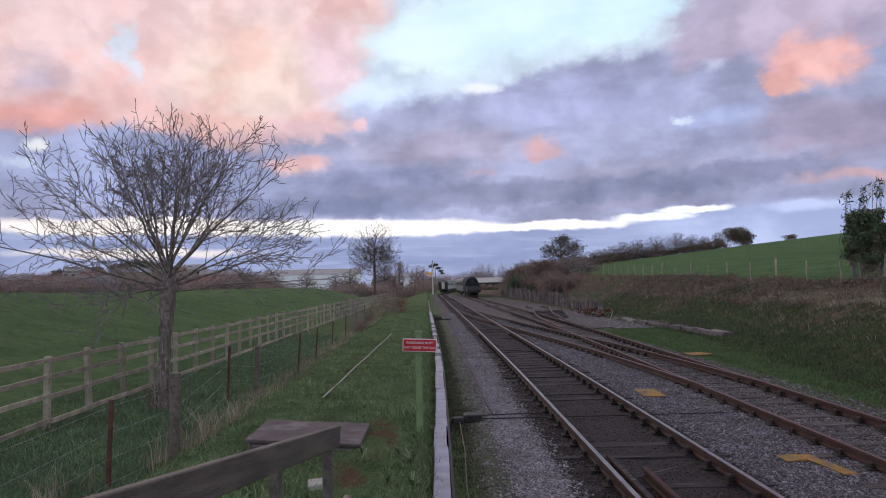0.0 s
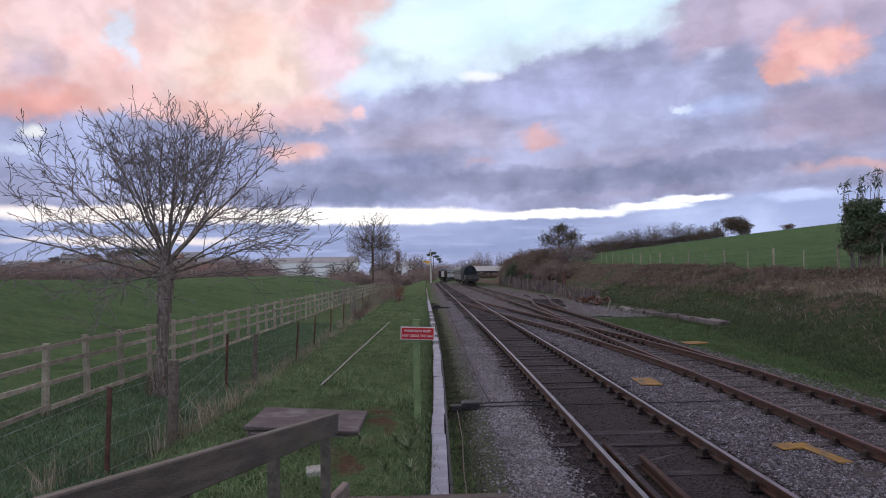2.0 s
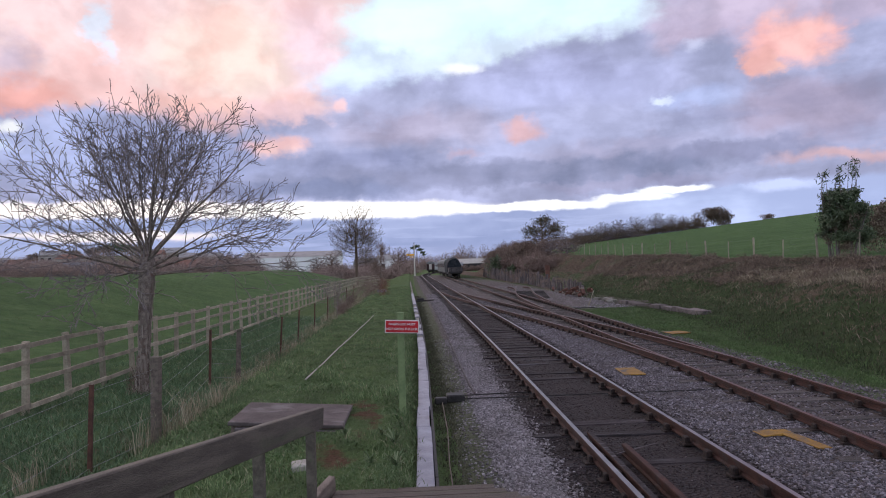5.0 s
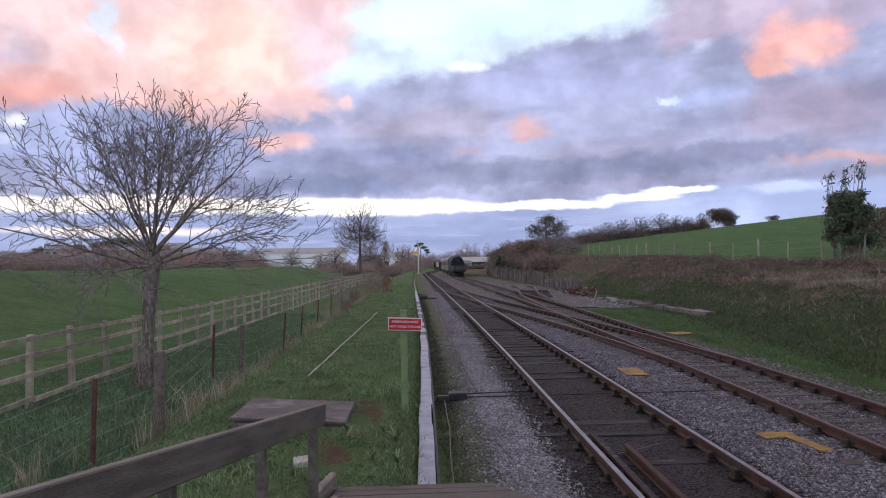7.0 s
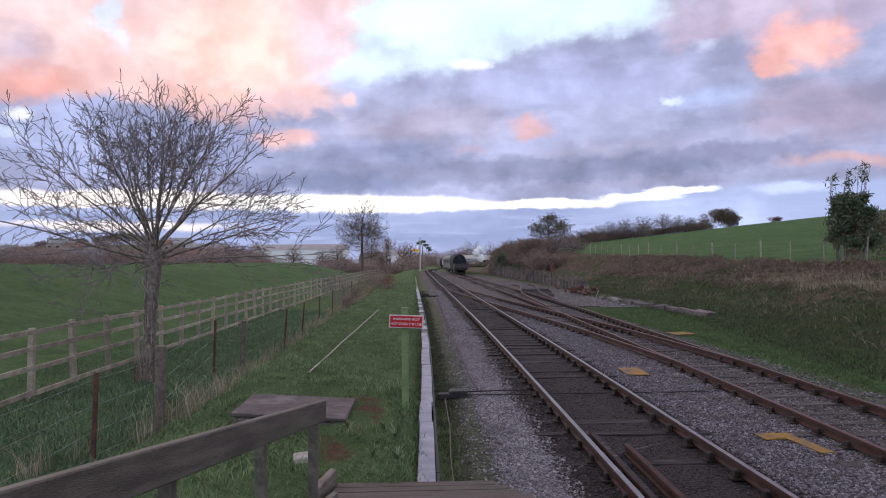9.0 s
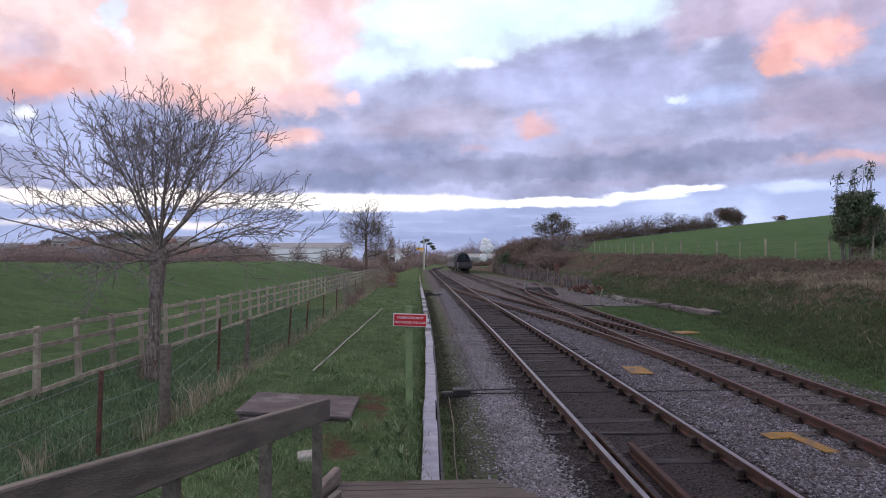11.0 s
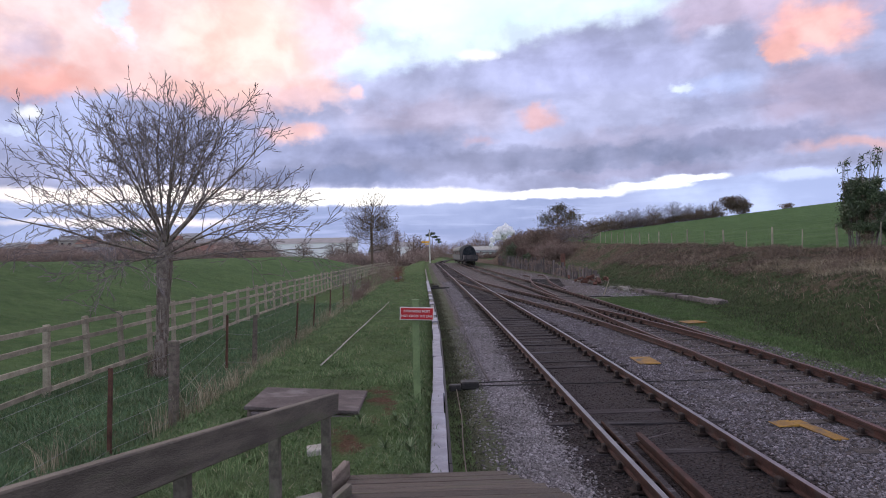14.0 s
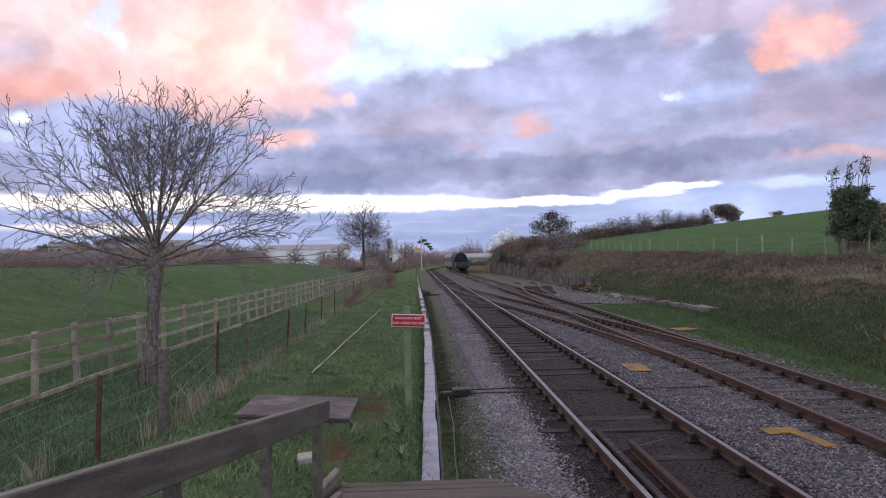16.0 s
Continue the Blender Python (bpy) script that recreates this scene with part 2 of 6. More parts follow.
def island_mat(name, stops, rough=0.85, spec=0.25):
    """Colour picked per loose piece of a joined mesh."""
    m = bpy.data.materials.new(name)
    m.use_nodes = True
    t = m.node_tree
    t.nodes.clear()
    N = Net(t)
    r = N.add("ShaderNodeNewGeometry").outputs["Random Per Island"]
    c = N.ramp(r, stops)
    p = N.add("ShaderNodeTexCoord").outputs["Object"]
    c = N.mix(N.math("MULTIPLY", N.step(N.noise(p, 1.1, 4.0), 0.35, 0.7), 0.38), c, (0.05, 0.045, 0.03))
    sh = N.add("ShaderNodeBsdfPrincipled")
    N.put(sh.inputs["Base Color"], c)
    sh.inputs["Roughness"].default_value = rough
    sh.inputs["Specular IOR Level"].default_value = spec
    N.add("ShaderNodeOutputMaterial", sh.outputs[0])
    return m


M_WOOD = mat("weathered_wood", (0.105, 0.082, 0.066), (0.22, 0.178, 0.145), 0.8, 3.0, 40.0, 0.5, third=(0.10, 0.12, 0.06), amount=0.4, stretch=(6, 1, 6), vary=0.2)
M_FENCE = mat("fence_wood", (0.24, 0.205, 0.15), (0.40, 0.345, 0.26), 0.85, 3.0, 30.0, 0.4, third=(0.16, 0.17, 0.11), amount=0.4, vary=0.22)
M_HANDRAIL = mat("handrail_wood", (0.078, 0.067, 0.053), (0.168, 0.146, 0.115), 0.75, 2.5, 45.0, 0.6, third=(0.10, 0.12, 0.06), amount=0.45, stretch=(7, 1, 7), vary=0.15)
M_DECK = mat("deck_boards", (0.044, 0.034, 0.027), (0.100, 0.079, 0.064), 0.7, 2.5, 40.0, 0.6, third=(0.09, 0.10, 0.05), amount=0.4, stretch=(1, 8, 8), vary=0.25)
M_SLEEPER = mat("sleeper_wood", (0.028, 0.023, 0.021), (0.08, 0.07, 0.064), 0.8, 2.2, 30.0, 0.7, third=(0.16, 0.15, 0.145), amount=0.35, stretch=(1, 6, 6), vary=0.35)
# dark oily wood; its pale grey patches put the sleeper glints into the colour
M_OILED = mat("oily_sleeper_wood", (0.010, 0.0075, 0.008), (0.032, 0.025, 0.027), 0.88, 2.2, 30.0, 0.7, third=(0.15, 0.145, 0.155), amount=0.5, stretch=(1, 6, 6), vary=0.5)
M_RUST = mat("rusty_steel", (0.028, 0.0115, 0.0085), (0.070, 0.028, 0.021), 0.75, 5.0, 70.0, 0.4, 0.15, third=(0.055, 0.040, 0.038), amount=0.6)
M_RUSTPOST = mat("rusty_post", (0.06, 0.027, 0.02), (0.14, 0.064, 0.044), 0.8, 6.0, 60.0, 0.3)
M_WORN = mat("polished_railhead", (0.15, 0.135, 0.142), (0.27, 0.25, 0.26), 0.42, 3.0, 60.0, 0.05, 0.9)
M_DULL = mat("dull_railhead", (0.058, 0.024, 0.020), (0.125, 0.055, 0.047), 0.5, 3.0, 60.0, 0.1, 0.5)
M_CHAIR = mat("cast_iron", (0.012, 0.008, 0.007), (0.034, 0.020, 0.016), 0.8, 14.0, 90.0, 0.4)
M_CONC = mat("old_concrete", (0.15, 0.135, 0.115), (0.27, 0.25, 0.22), 0.85, 3.0, 45.0, 0.4, third=(0.15, 0.15, 0.11), amount=0.6, vary=0.1)
M_PALECONC = mat("pale_concrete", (0.28, 0.26, 0.22), (0.44, 0.41, 0.36), 0.85, 4.0, 45.0, 0.4, third=(0.2, 0.19, 0.15), amount=0.5)
M_WHITE = mat("white_edging", (0.24, 0.24, 0.275), (0.37, 0.37, 0.42), 0.6, 3.0, 40.0, 0.2, third=(0.19, 0.18, 0.17), amount=0.6, vary=0.06)
M_SLAB = mat("weathered_slab", (0.07, 0.055, 0.05), (0.128, 0.104, 0.098), 0.85, 3.0, 40.0, 0.4, third=(0.34, 0.32, 0.30), amount=0.35)
M_BRICK = mat("brick_red", (0.11, 0.052, 0.04), (0.19, 0.09, 0.064), 0.9, 8.0, 60.0, 0.5, vary=0.25)
M_YELLOW = mat("yellow_paint", (0.17, 0.092, 0.018), (0.30, 0.168, 0.026), 0.7, 5.0, 40.0, 0.3, third=(0.085, 0.07, 0.062), amount=0.95)
M_POSTWHITE = mat("cream_paint", (0.52, 0.49, 0.41), (0.66, 0.62, 0.53), 0.6, 2.0, 20.0, 0.1)
M_SIGNAL = mat("signal_yellow", (0.90, 0.44, 0.04), (0.95, 0.52, 0.06), 0.5, 2.0, 20.0, 0.0)
M_RED = mat("red_enamel", (0.46, 0.016, 0.022), (0.56, 0.024, 0.03), 0.35, 3.0, 30.0, 0.05)
M_LETTER = mat("white_enamel", (0.62, 0.55, 0.53), (0.75, 0.70, 0.68), 0.4, 3.0, 30.0, 0.0)
M_GREEN = mat("green_paint", (0.13, 0.185, 0.078), (0.205, 0.27, 0.12), 0.6, 2.5, 30.0, 0.3, third=(0.12, 0.15, 0.08), amount=0.4)
M_BLACK = mat("black_paint", (0.012, 0.011, 0.011), (0.04, 0.036, 0.034), 0.6, 5.0, 40.0, 0.2)
M_LITTER = island_mat("track_litter", [(0.0, (0.018, 0.014, 0.015)), (0.6, (0.036, 0.027, 0.029)), (0.94, (0.070, 0.054, 0.056)), (1.0, (0.16, 0.14, 0.14))])
M_CLEAN = island_mat("clean_ballast", [(0.0, (0.070, 0.062, 0.066)), (0.35, (0.160, 0.144, 0.152)), (0.8, (0.265, 0.243, 0.252)), (1.0, (0.41, 0.38, 0.39))])
M_RUSSET = island_mat("russet_stalks", [(0.0, (0.10, 0.042, 0.03)), (0.6, (0.20, 0.085, 0.055)), (1.0, (0.30, 0.15, 0.10))])
M_NEARWIRE = mat("pale_wire", (0.22, 0.22, 0.21), (0.34, 0.34, 0.33), 0.6, 8.0, 60.0, 0.0, 0.2)
M_WIRE = mat("galvanised_wire", (0.11, 0.11, 0.10), (0.22, 0.22, 0.21), 0.7, 8.0, 60.0, 0.0, 0.3)
M_BARK = mat("bark", (0.13, 0.10, 0.085), (0.34, 0.285, 0.24), 0.9, 9.0, 50.0, 1.0, third=(0.13, 0.07, 0.05), amount=0.7, dist=0.03)
M_TWIG = mat("twig_bark", (0.12, 0.10, 0.097), (0.25, 0.21, 0.203), 0.85, 3.0, 20.0, 0.0)
M_PLATES = island_mat("bark_flakes", [(0.0, (0.13, 0.09, 0.072)), (0.4, (0.23, 0.185, 0.155)), (0.8, (0.36, 0.305, 0.26)), (1.0, (0.46, 0.40, 0.35))])
# brown twigs, lightened partly to put distance haze into the colour
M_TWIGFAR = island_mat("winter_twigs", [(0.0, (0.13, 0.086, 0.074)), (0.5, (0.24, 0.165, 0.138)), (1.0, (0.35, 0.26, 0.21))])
# brown twigs darkened in colour to stand backlit against the sky
M_HEDGE = island_mat("skyline_dark_twigs", [(0.0, (0.085, 0.06, 0.046)), (0.6, (0.165, 0.115, 0.086)), (1.0, (0.25, 0.20, 0.13))])
# paler again: the haze of the far distance is mixed into this colour
M_HAZY = island_mat("hazed_far_twigs", [(0.0, (0.20, 0.138, 0.118)), (0.5, (0.33, 0.24, 0.205)), (1.0, (0.46, 0.36, 0.31))])
M_PALISADE = mat("old_sleeper_wood", (0.070, 0.058, 0.058), (0.165, 0.138, 0.135), 0.85, 2.0, 25.0, 0.5, vary=0.4)
M_BRACKEN = island_mat("bracken", [(0.0, (0.095, 0.066, 0.053)), (0.45, (0.178, 0.128, 0.098)), (0.8, (0.265, 0.202, 0.152)), (1.0, (0.39, 0.33, 0.24))])
M_BLADE = island_mat("grass_blades", [(0.0, (0.078, 0.118, 0.056)), (0.5, (0.158, 0.222, 0.108)), (0.88, (0.225, 0.285, 0.145)), (1.0, (0.33, 0.29, 0.19))], 0.9, 0.08)
M_STRAW = island_mat("dead_grass", [(0.0, (0.20, 0.16, 0.105)), (0.5, (0.38, 0.32, 0.215)), (1.0, (0.55, 0.48, 0.34))])
# dull bank blades, darkened in colour for the shaded slope
M_BANK = island_mat("bank_blades", [(0.0, (0.030, 0.042, 0.018)), (0.50, (0.048, 0.072, 0.028)), (0.76, (0.072, 0.086, 0.042)), (0.90, (0.090, 0.072, 0.050)), (1.0, (0.13, 0.106, 0.075))])
M_FIELD = island_mat("field_tufts", [(0.0, (0.075, 0.12, 0.04)), (0.5, (0.10, 0.155, 0.05)), (1.0, (0.14, 0.19, 0.07))])
M_OLIVE = island_mat("olive_leaves", [(0.0, (0.06, 0.058, 0.034)), (0.6, (0.115, 0.105, 0.06)), (1.0, (0.18, 0.165, 0.10))])
M_LEAF = island_mat("evergreen_leaves", [(0.0, (0.045, 0.07, 0.032)), (0.6, (0.09, 0.13, 0.06)), (1.0, (0.18, 0.22, 0.115))], 0.5, 0.5)
M_MOSSY = island_mat("mossy_weeds", [(0.0, (0.052, 0.056, 0.034)), (0.6, (0.082, 0.094, 0.052)), (1.0, (0.15, 0.135, 0.09))])
M_DITCH = island_mat("ditch_blades", [(0.0, (0.068, 0.115, 0.062)), (0.5, (0.142, 0.225, 0.116)), (0.9, (0.20, 0.29, 0.155)), (1.0, (0.34, 0.31, 0.21))], 0.9, 0.08)
M_TUFT = island_mat("tuft_blades", [(0.0, (0.10, 0.155, 0.062)), (0.5, (0.20, 0.29, 0.125)), (0.85, (0.29, 0.37, 0.18)), (1.0, (0.42, 0.37, 0.24))], 0.9, 0.08)
M_LUSH = island_mat("lush_grass", [(0.0, (0.062, 0.108, 0.038)), (0.6, (0.104, 0.176, 0.060)), (1.0, (0.16, 0.215, 0.088))])
M_STRAPPY = island_mat("strappy_leaves", [(0.0, (0.07, 0.11, 0.05)), (0.6, (0.13, 0.18, 0.085)), (1.0, (0.22, 0.26, 0.14))], 0.7, 0.2)
M_STONE = island_mat("ballast_stones", [(0.0, (0.054, 0.047, 0.052)), (0.35, (0.114, 0.101, 0.112)), (0.8, (0.192, 0.173, 0.190)), (1.0, (0.33, 0.30, 0.325))])


def ground_mat():
    m = bpy.data.materials.new("ground_cover")
    m.use_nodes = True
    t = m.node_tree
    t.nodes.clear()
    N = Net(t)
    p = N.add("ShaderNodeNewGeometry").outputs["Position"]
    big, mid, fine = N.noise(p, 0.35, 4.0, 0.6), N.noise(p, 2.4, 5.0, 0.62), N.noise(p, 26.0, 3.0, 0.65)
    near = N.ramp(N.math("ADD", N.math("MULTIPLY", mid, 0.6), N.math("MULTIPLY", fine, 0.4)), [(0.34, (0.055, 0.078, 0.032)), (0.5, (0.095, 0.146, 0.054)), (0.68, (0.150, 0.208, 0.084))])
    field = N.ramp(N.math("ADD", N.math("MULTIPLY", big, 0.35), N.math("ADD", N.math("MULTIPLY", mid, 0.35), N.math("MULTIPLY", fine, 0.3))), [(0.36, (0.040, 0.080, 0.028)), (0.5, (0.074, 0.136, 0.046)), (0.63, (0.118, 0.186, 0.070))])
    dry = N.ramp(N.math("ADD", N.math("MULTIPLY", mid, 0.65), N.math("MULTIPLY", fine, 0.35)), [(0.32, (0.050, 0.033, 0.025)), (0.5, (0.110, 0.078, 0.055)), (0.66, (0.175, 0.138, 0.095))])
    dirt = N.ramp(N.math("ADD", N.math("MULTIPLY", mid, 0.5), N.math("MULTIPLY", fine, 0.5)), [(0.34, (0.055, 0.030, 0.019)), (0.55, (0.12, 0.068, 0.042)), (0.7, (0.17, 0.11, 0.075))])
    at = lambda n: N.add("ShaderNodeAttribute", attribute_name=n).outputs["Fac"]
    edge = N.math("MULTIPLY", N.math("SUBTRACT", mid, 0.5), 1.6)
    on = lambda n: N.step(N.math("ADD", at(n), edge), 0.35, 0.65)
    # dull olive bank grass, with the slope's shade put into its colour
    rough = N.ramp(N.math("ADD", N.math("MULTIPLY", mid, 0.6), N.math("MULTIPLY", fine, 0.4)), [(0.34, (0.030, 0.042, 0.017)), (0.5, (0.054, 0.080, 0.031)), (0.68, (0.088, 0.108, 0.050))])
    c = N.mix(on("field"), N.mix(on("shaded_bank"), near, rough), field)
    c = N.mix(on("dry"), c, dry)
    c = N.mix(on("dirt"), c, dirt)
    sh = N.add("ShaderNodeBsdfPrincipled")
    N.put(sh.inputs["Base Color"], c)
    sh.inputs["Roughness"].default_value, sh.inputs["Specular IOR Level"].default_value = 0.95, 0.1
    bn = N.add("ShaderNodeBump")
    bn.inputs["Strength"].default_value, bn.inputs["Distance"].default_value = 1.0, 0.2
    N.put(bn.inputs["Height"], N.math("ADD", mid, N.math("MULTIPLY", fine, 0.5)))
    N.put(sh.inputs["Normal"], bn.outputs[0])
    N.add("ShaderNodeOutputMaterial", sh.outputs[0])
    return m


def ballast_mat():
    m = bpy.data.materials.new("ballast")
    m.use_nodes = True
    t = m.node_tree
    t.nodes.clear()
    N = Net(t)
    p = N.add("ShaderNodeNewGeometry").outputs["Position"]
    v = N.add("ShaderNodeTexVoronoi")
    N.put(v.inputs["Vector"], p)
    v.inputs["Scale"].default_value = 19.0
    cell = N.add("ShaderNodeSeparateColor", v.outputs["Color"]).outputs[0]
    gap = N.step(v.outputs["Distance"], 0.62, 0.30)
    c = N.ramp(cell, [(0.0, (0.060, 0.050, 0.054)), (0.5, (0.140, 0.120, 0.128)), (1.0, (0.25, 0.222, 0.232))])
    c = N.mix(N.math("SUBTRACT", 1.0, gap), c, (0.06, 0.05, 0.042))
    mid = N.noise(p, 1.7, 5.0, 0.62)
    fine = N.noise(p, 40.0, 3.0, 0.6)
    oil = N.mix(N.math("ADD", N.math("MULTIPLY", fine, 0.6), N.math("MULTIPLY", mid, 0.4)), (0.004, 0.0032, 0.0036), (0.044, 0.034, 0.034))
    moss = N.mix(fine, (0.044, 0.052, 0.028), (0.104, 0.116, 0.064))
    at = lambda n: N.add("ShaderNodeAttribute", attribute_name=n).outputs["Fac"]
    edge = N.math("MULTIPLY", N.math("SUBTRACT", mid, 0.5), 1.5)
    c = N.mix(N.math("MULTIPLY", N.step(mid, 0.45, 0.62), 0.28), c, (0.125, 0.095, 0.082))
    c = N.mix(N.math("MULTIPLY", N.step(N.math("ADD", at("oil"), edge), 0.3, 0.7), 0.9), c, oil)
    c = N.mix(N.step(N.math("ADD", at("moss"), edge), 0.35, 0.65), c, moss)
    sh = N.add("ShaderNodeBsdfPrincipled")
    N.put(sh.inputs["Base Color"], c)
    sh.inputs["Roughness"].default_value, sh.inputs["Specular IOR Level"].default_value = 0.85, 0.25
    bn = N.add("ShaderNodeBump")
    bn.inputs["Strength"].default_value, bn.inputs["Distance"].default_value = 0.8, 0.04
    N.put(bn.inputs["Height"], N.math("ADD", gap, N.math("MULTIPLY", fine, 0.3)))
    N.put(sh.inputs["Normal"], bn.outputs[0])
    N.add("ShaderNodeOutputMaterial", sh.outputs[0])
    return m


M_GROUND, M_BALLAST = ground_mat(), ballast_mat()


# ---- mesh helpers ----
def link(name, me, material, parent=None, label=""):
    if material and not me.materials:
        me.materials.append(material)
    ob = new(name, me)
    ob.parent = parent
    if label:
        tagged(ob, label)
    return ob


def part(name, bm, material, parent, label="", smooth=False):
    me = bpy.data.meshes.new(name)
    bm.to_mesh(me)
    bm.free()
    if smooth:
        for f in me.polygons:
            f.use_smooth = True
    return link(name, me, material, parent, label)


def thing(name, at, label, category, group="", kind="", turn=0.0):
    e = new(name)
    e.empty_display_size = 0.2
    e.matrix_basis = pose(*at, 0, 0, turn)
    return tagged(e, label, category, group, kind)


def box(bm, c, s, rot=None, bevel=0.0, wob=0.0):
    r = bmesh.ops.create_cube(bm, size=1.0)["verts"]
    m = Matrix.Translation(c) @ (rot or Matrix.Identity(4)) @ Matrix.Diagonal((*s, 1))
    bmesh.ops.transform(bm, matrix=m, verts=r)
    if wob:
        for v in r:
            v.co += Vector([random.uniform(-wob, wob) for _ in range(3)])
    if bevel:
        ed = list({e for v in r for e in v.link_edges})
        bmesh.ops.bevel(bm, geom=ed, offset=bevel, segments=1, affect="EDGES")


def new_box(c, s, rot=None, bevel=0.0, wob=0.0):
    bm = bmesh.new()
    box(bm, c, s, rot, bevel, wob)
    return bm


def cyl(bm, a, b, ra, rb=None, n=10):
    a, b = Vector(a), Vector(b)
    d = b - a
    m = Matrix.Translation((a + b) / 2) @ d.to_track_quat("Z", "Y").to_matrix().to_4x4()
    bmesh.ops.create_cone(bm, cap_ends=True, segments=n, radius1=ra, radius2=ra if rb is None else rb, depth=d.length, matrix=m)


class Heap:
    """Gathers many small pieces into one mesh."""

    def __init__(self):
        self.v, self.f, self.n = [], [], 0

    def put(self, v, f):
        v, f = np.asarray(v, float), np.asarray(f, int)
        self.v.append(v)
        self.f.append(f + self.n)
        self.n += len(v)

    def tube(self, pts, radii, n=4, tip=True):
        pts = [Vector(p) for p in pts]
        rings, k = [], len(pts)
        up = Vector((0.3, 0.2, 0.9))
        for i, p in enumerate(pts):
            d = (pts[min(i + 1, k - 1)] - pts[max(i - 1, 0)]).normalized()
            a = d.cross(up)
            if a.length < 1e-3:
                a = d.cross(Vector((1, 0, 0)))
            a.normalize()
            b = d.cross(a)
            for j in range(n):
                t = 2 * math.pi * j / n
                rings.append(p + (a * math.cos(t) + b * math.sin(t)) * radii[i])
        f = [(i * n + j, i * n + (j + 1) % n, (i + 1) * n + (j + 1) % n, (i + 1) * n + j) for i in range(k - 1) for j in range(n)]
        self.put([tuple(r) for r in rings], f)

    def mesh(self, name, smooth=False):
        me = bpy.data.meshes.new(name)
        v = np.concatenate(self.v)
        faces = []
        for f in self.f:
            faces.extend(f.tolist())
        me.from_pydata(v.tolist(), [], faces)
        if smooth:
            me.polygons.foreach_set("use_smooth", [True] * len(me.polygons))
        me.update()
        return me


def ease(a, b, t):
    t = np.clip((np.asarray(t, float) - a) / (b - a), 0, 1)
    return t * t * (3 - 2 * t)


def wave(x, y, s, seed=0.0):
    """Cheap smooth unevenness, about -1 to 1."""
    x, y = np.asarray(x, float) * s, np.asarray(y, float) * s
    return (np.sin(x * 1.7 + y * 0.9 + seed) + np.sin(-x * 0.8 + y * 1.9 + seed * 2.1) + np.sin(x * 3.1 - y * 2.3 + seed * 0.7) * 0.6 + np.sin(x * 2.2 + y * 4.1 + seed * 1.3) * 0.5) / 3.1


# ---- the lie of the land ----
def toe(y):
    return np.interp(y, [0, 10, 20, 30, 50, 80, 120], [8.9, 9.5, 10.8, 12.4, 12.9, 13.6, 15.0])


def hill(x, y):
    yc = np.minimum(y, 150)
    return 1.95 + 0.104 * (np.minimum(x, 150) - 20) + 0.02 * (yc - 30) - np.maximum(y - 150, 0) * 0.07


def land(x, y):
    x, y = np.asarray(x, float), np.asarray(y, float)
    z = np.full(np.broadcast(x, y).shape, -0.24)
    # grass verge beside the line, dropping to the fences
    crown = np.interp(y, [0, 6, 9, 14, 30, 70], [-0.1, 0.05, 0.19, 0.20, 0.15, 0.08])
    verge = ease(0.03, -0.32, x) * (crown + 0.24 + (0.04 + 0.05 * ease(14, 30, y)) * wave(x, y, 1.1) + 0.025 * wave(x, y, 2.9, 4.0)) + ease(0.35, 0.0, x) * 0.1 * (x > -0.3)
    z = z + verge - ease(-2.7, -4.4, x) * (crown + 0.38)
    # long grassy bank across the fence
    along = ease(166, 138, y)
    m = ease(-9.0, -24.5, x) * (1 - ease(-33, -46, x))
    z = z + m * along * (2.72 + 0.2 * wave(x, y, 0.05, 2.0))
    # cutting side and hill
    t = toe(y)
    top = np.maximum(hill(np.maximum(x, 20), y), -0.24)
    side = np.where(x < t + 4, ease(t - 0.6, t + 5.0, x) * 1.75, 0)
    edge = ease(t - 0.6, t + 5.0, t + 4) * 1.75
    w = np.clip((x - t - 4) / np.maximum(20 - t - 4, 1), 0, 1)
    side = np.where(x >= t + 4, edge + (top + 0.24 - edge) * w, side)
    side = side * np.where(x < 20, ease(190, 150, y), 1.0)
    z = z + np.where(x > 8, side, 0)
    # wooded rise far behind the bank
    bear = x / np.maximum(y, 1.0)
    z = z + ease(300, 540, y) * ease(-0.12, -0.30, bear) * (9.0 + 9.0 * np.exp(-((bear + 0.42) / 0.13) ** 2))
    far = np.clip((np.abs(y) - 60) / 400, 0, 1)
    return z + (0.10 * wave(x, y, 0.9, 3.0) + 0.16 * wave(x, y, 0.33, 6.0)) * ease(t, t + 2.5, x) * (x < 22) + 0.02 * wave(x, y, 2.3) * ((x < -0.5) | (x > 9)) + 0.25 * far * wave(x, y, 0.03)


def spaced(*runs):
    out = []
    for a, b, n in runs:
        out.extend(np.linspace(a, b, n, endpoint=False))
    return np.array(out)


def sheet(name, xs, ys, zfun, material, attrs):
    X, Y = np.meshgrid(xs, ys)
    Z = zfun(X, Y)
    nx, ny = len(xs), len(ys)
    v = np.stack([X.ravel(), Y.ravel(), Z.ravel()], 1)
    i = (np.arange(ny - 1)[:, None] * nx + np.arange(nx - 1)[None]).ravel()
    f = np.stack([i, i + 1, i + nx + 1, i + nx], 1)
    me = bpy.data.meshes.new(name)
    me.from_pydata(v.tolist(), [], f.tolist())
    me.polygons.foreach_set("use_smooth", [True] * len(me.polygons))
    for n, fun in attrs.items():
        me.attributes.new(n, "FLOAT", "POINT").data.foreach_set("value", fun(X, Y).ravel().astype(np.float32))
    return link(name, me, material)


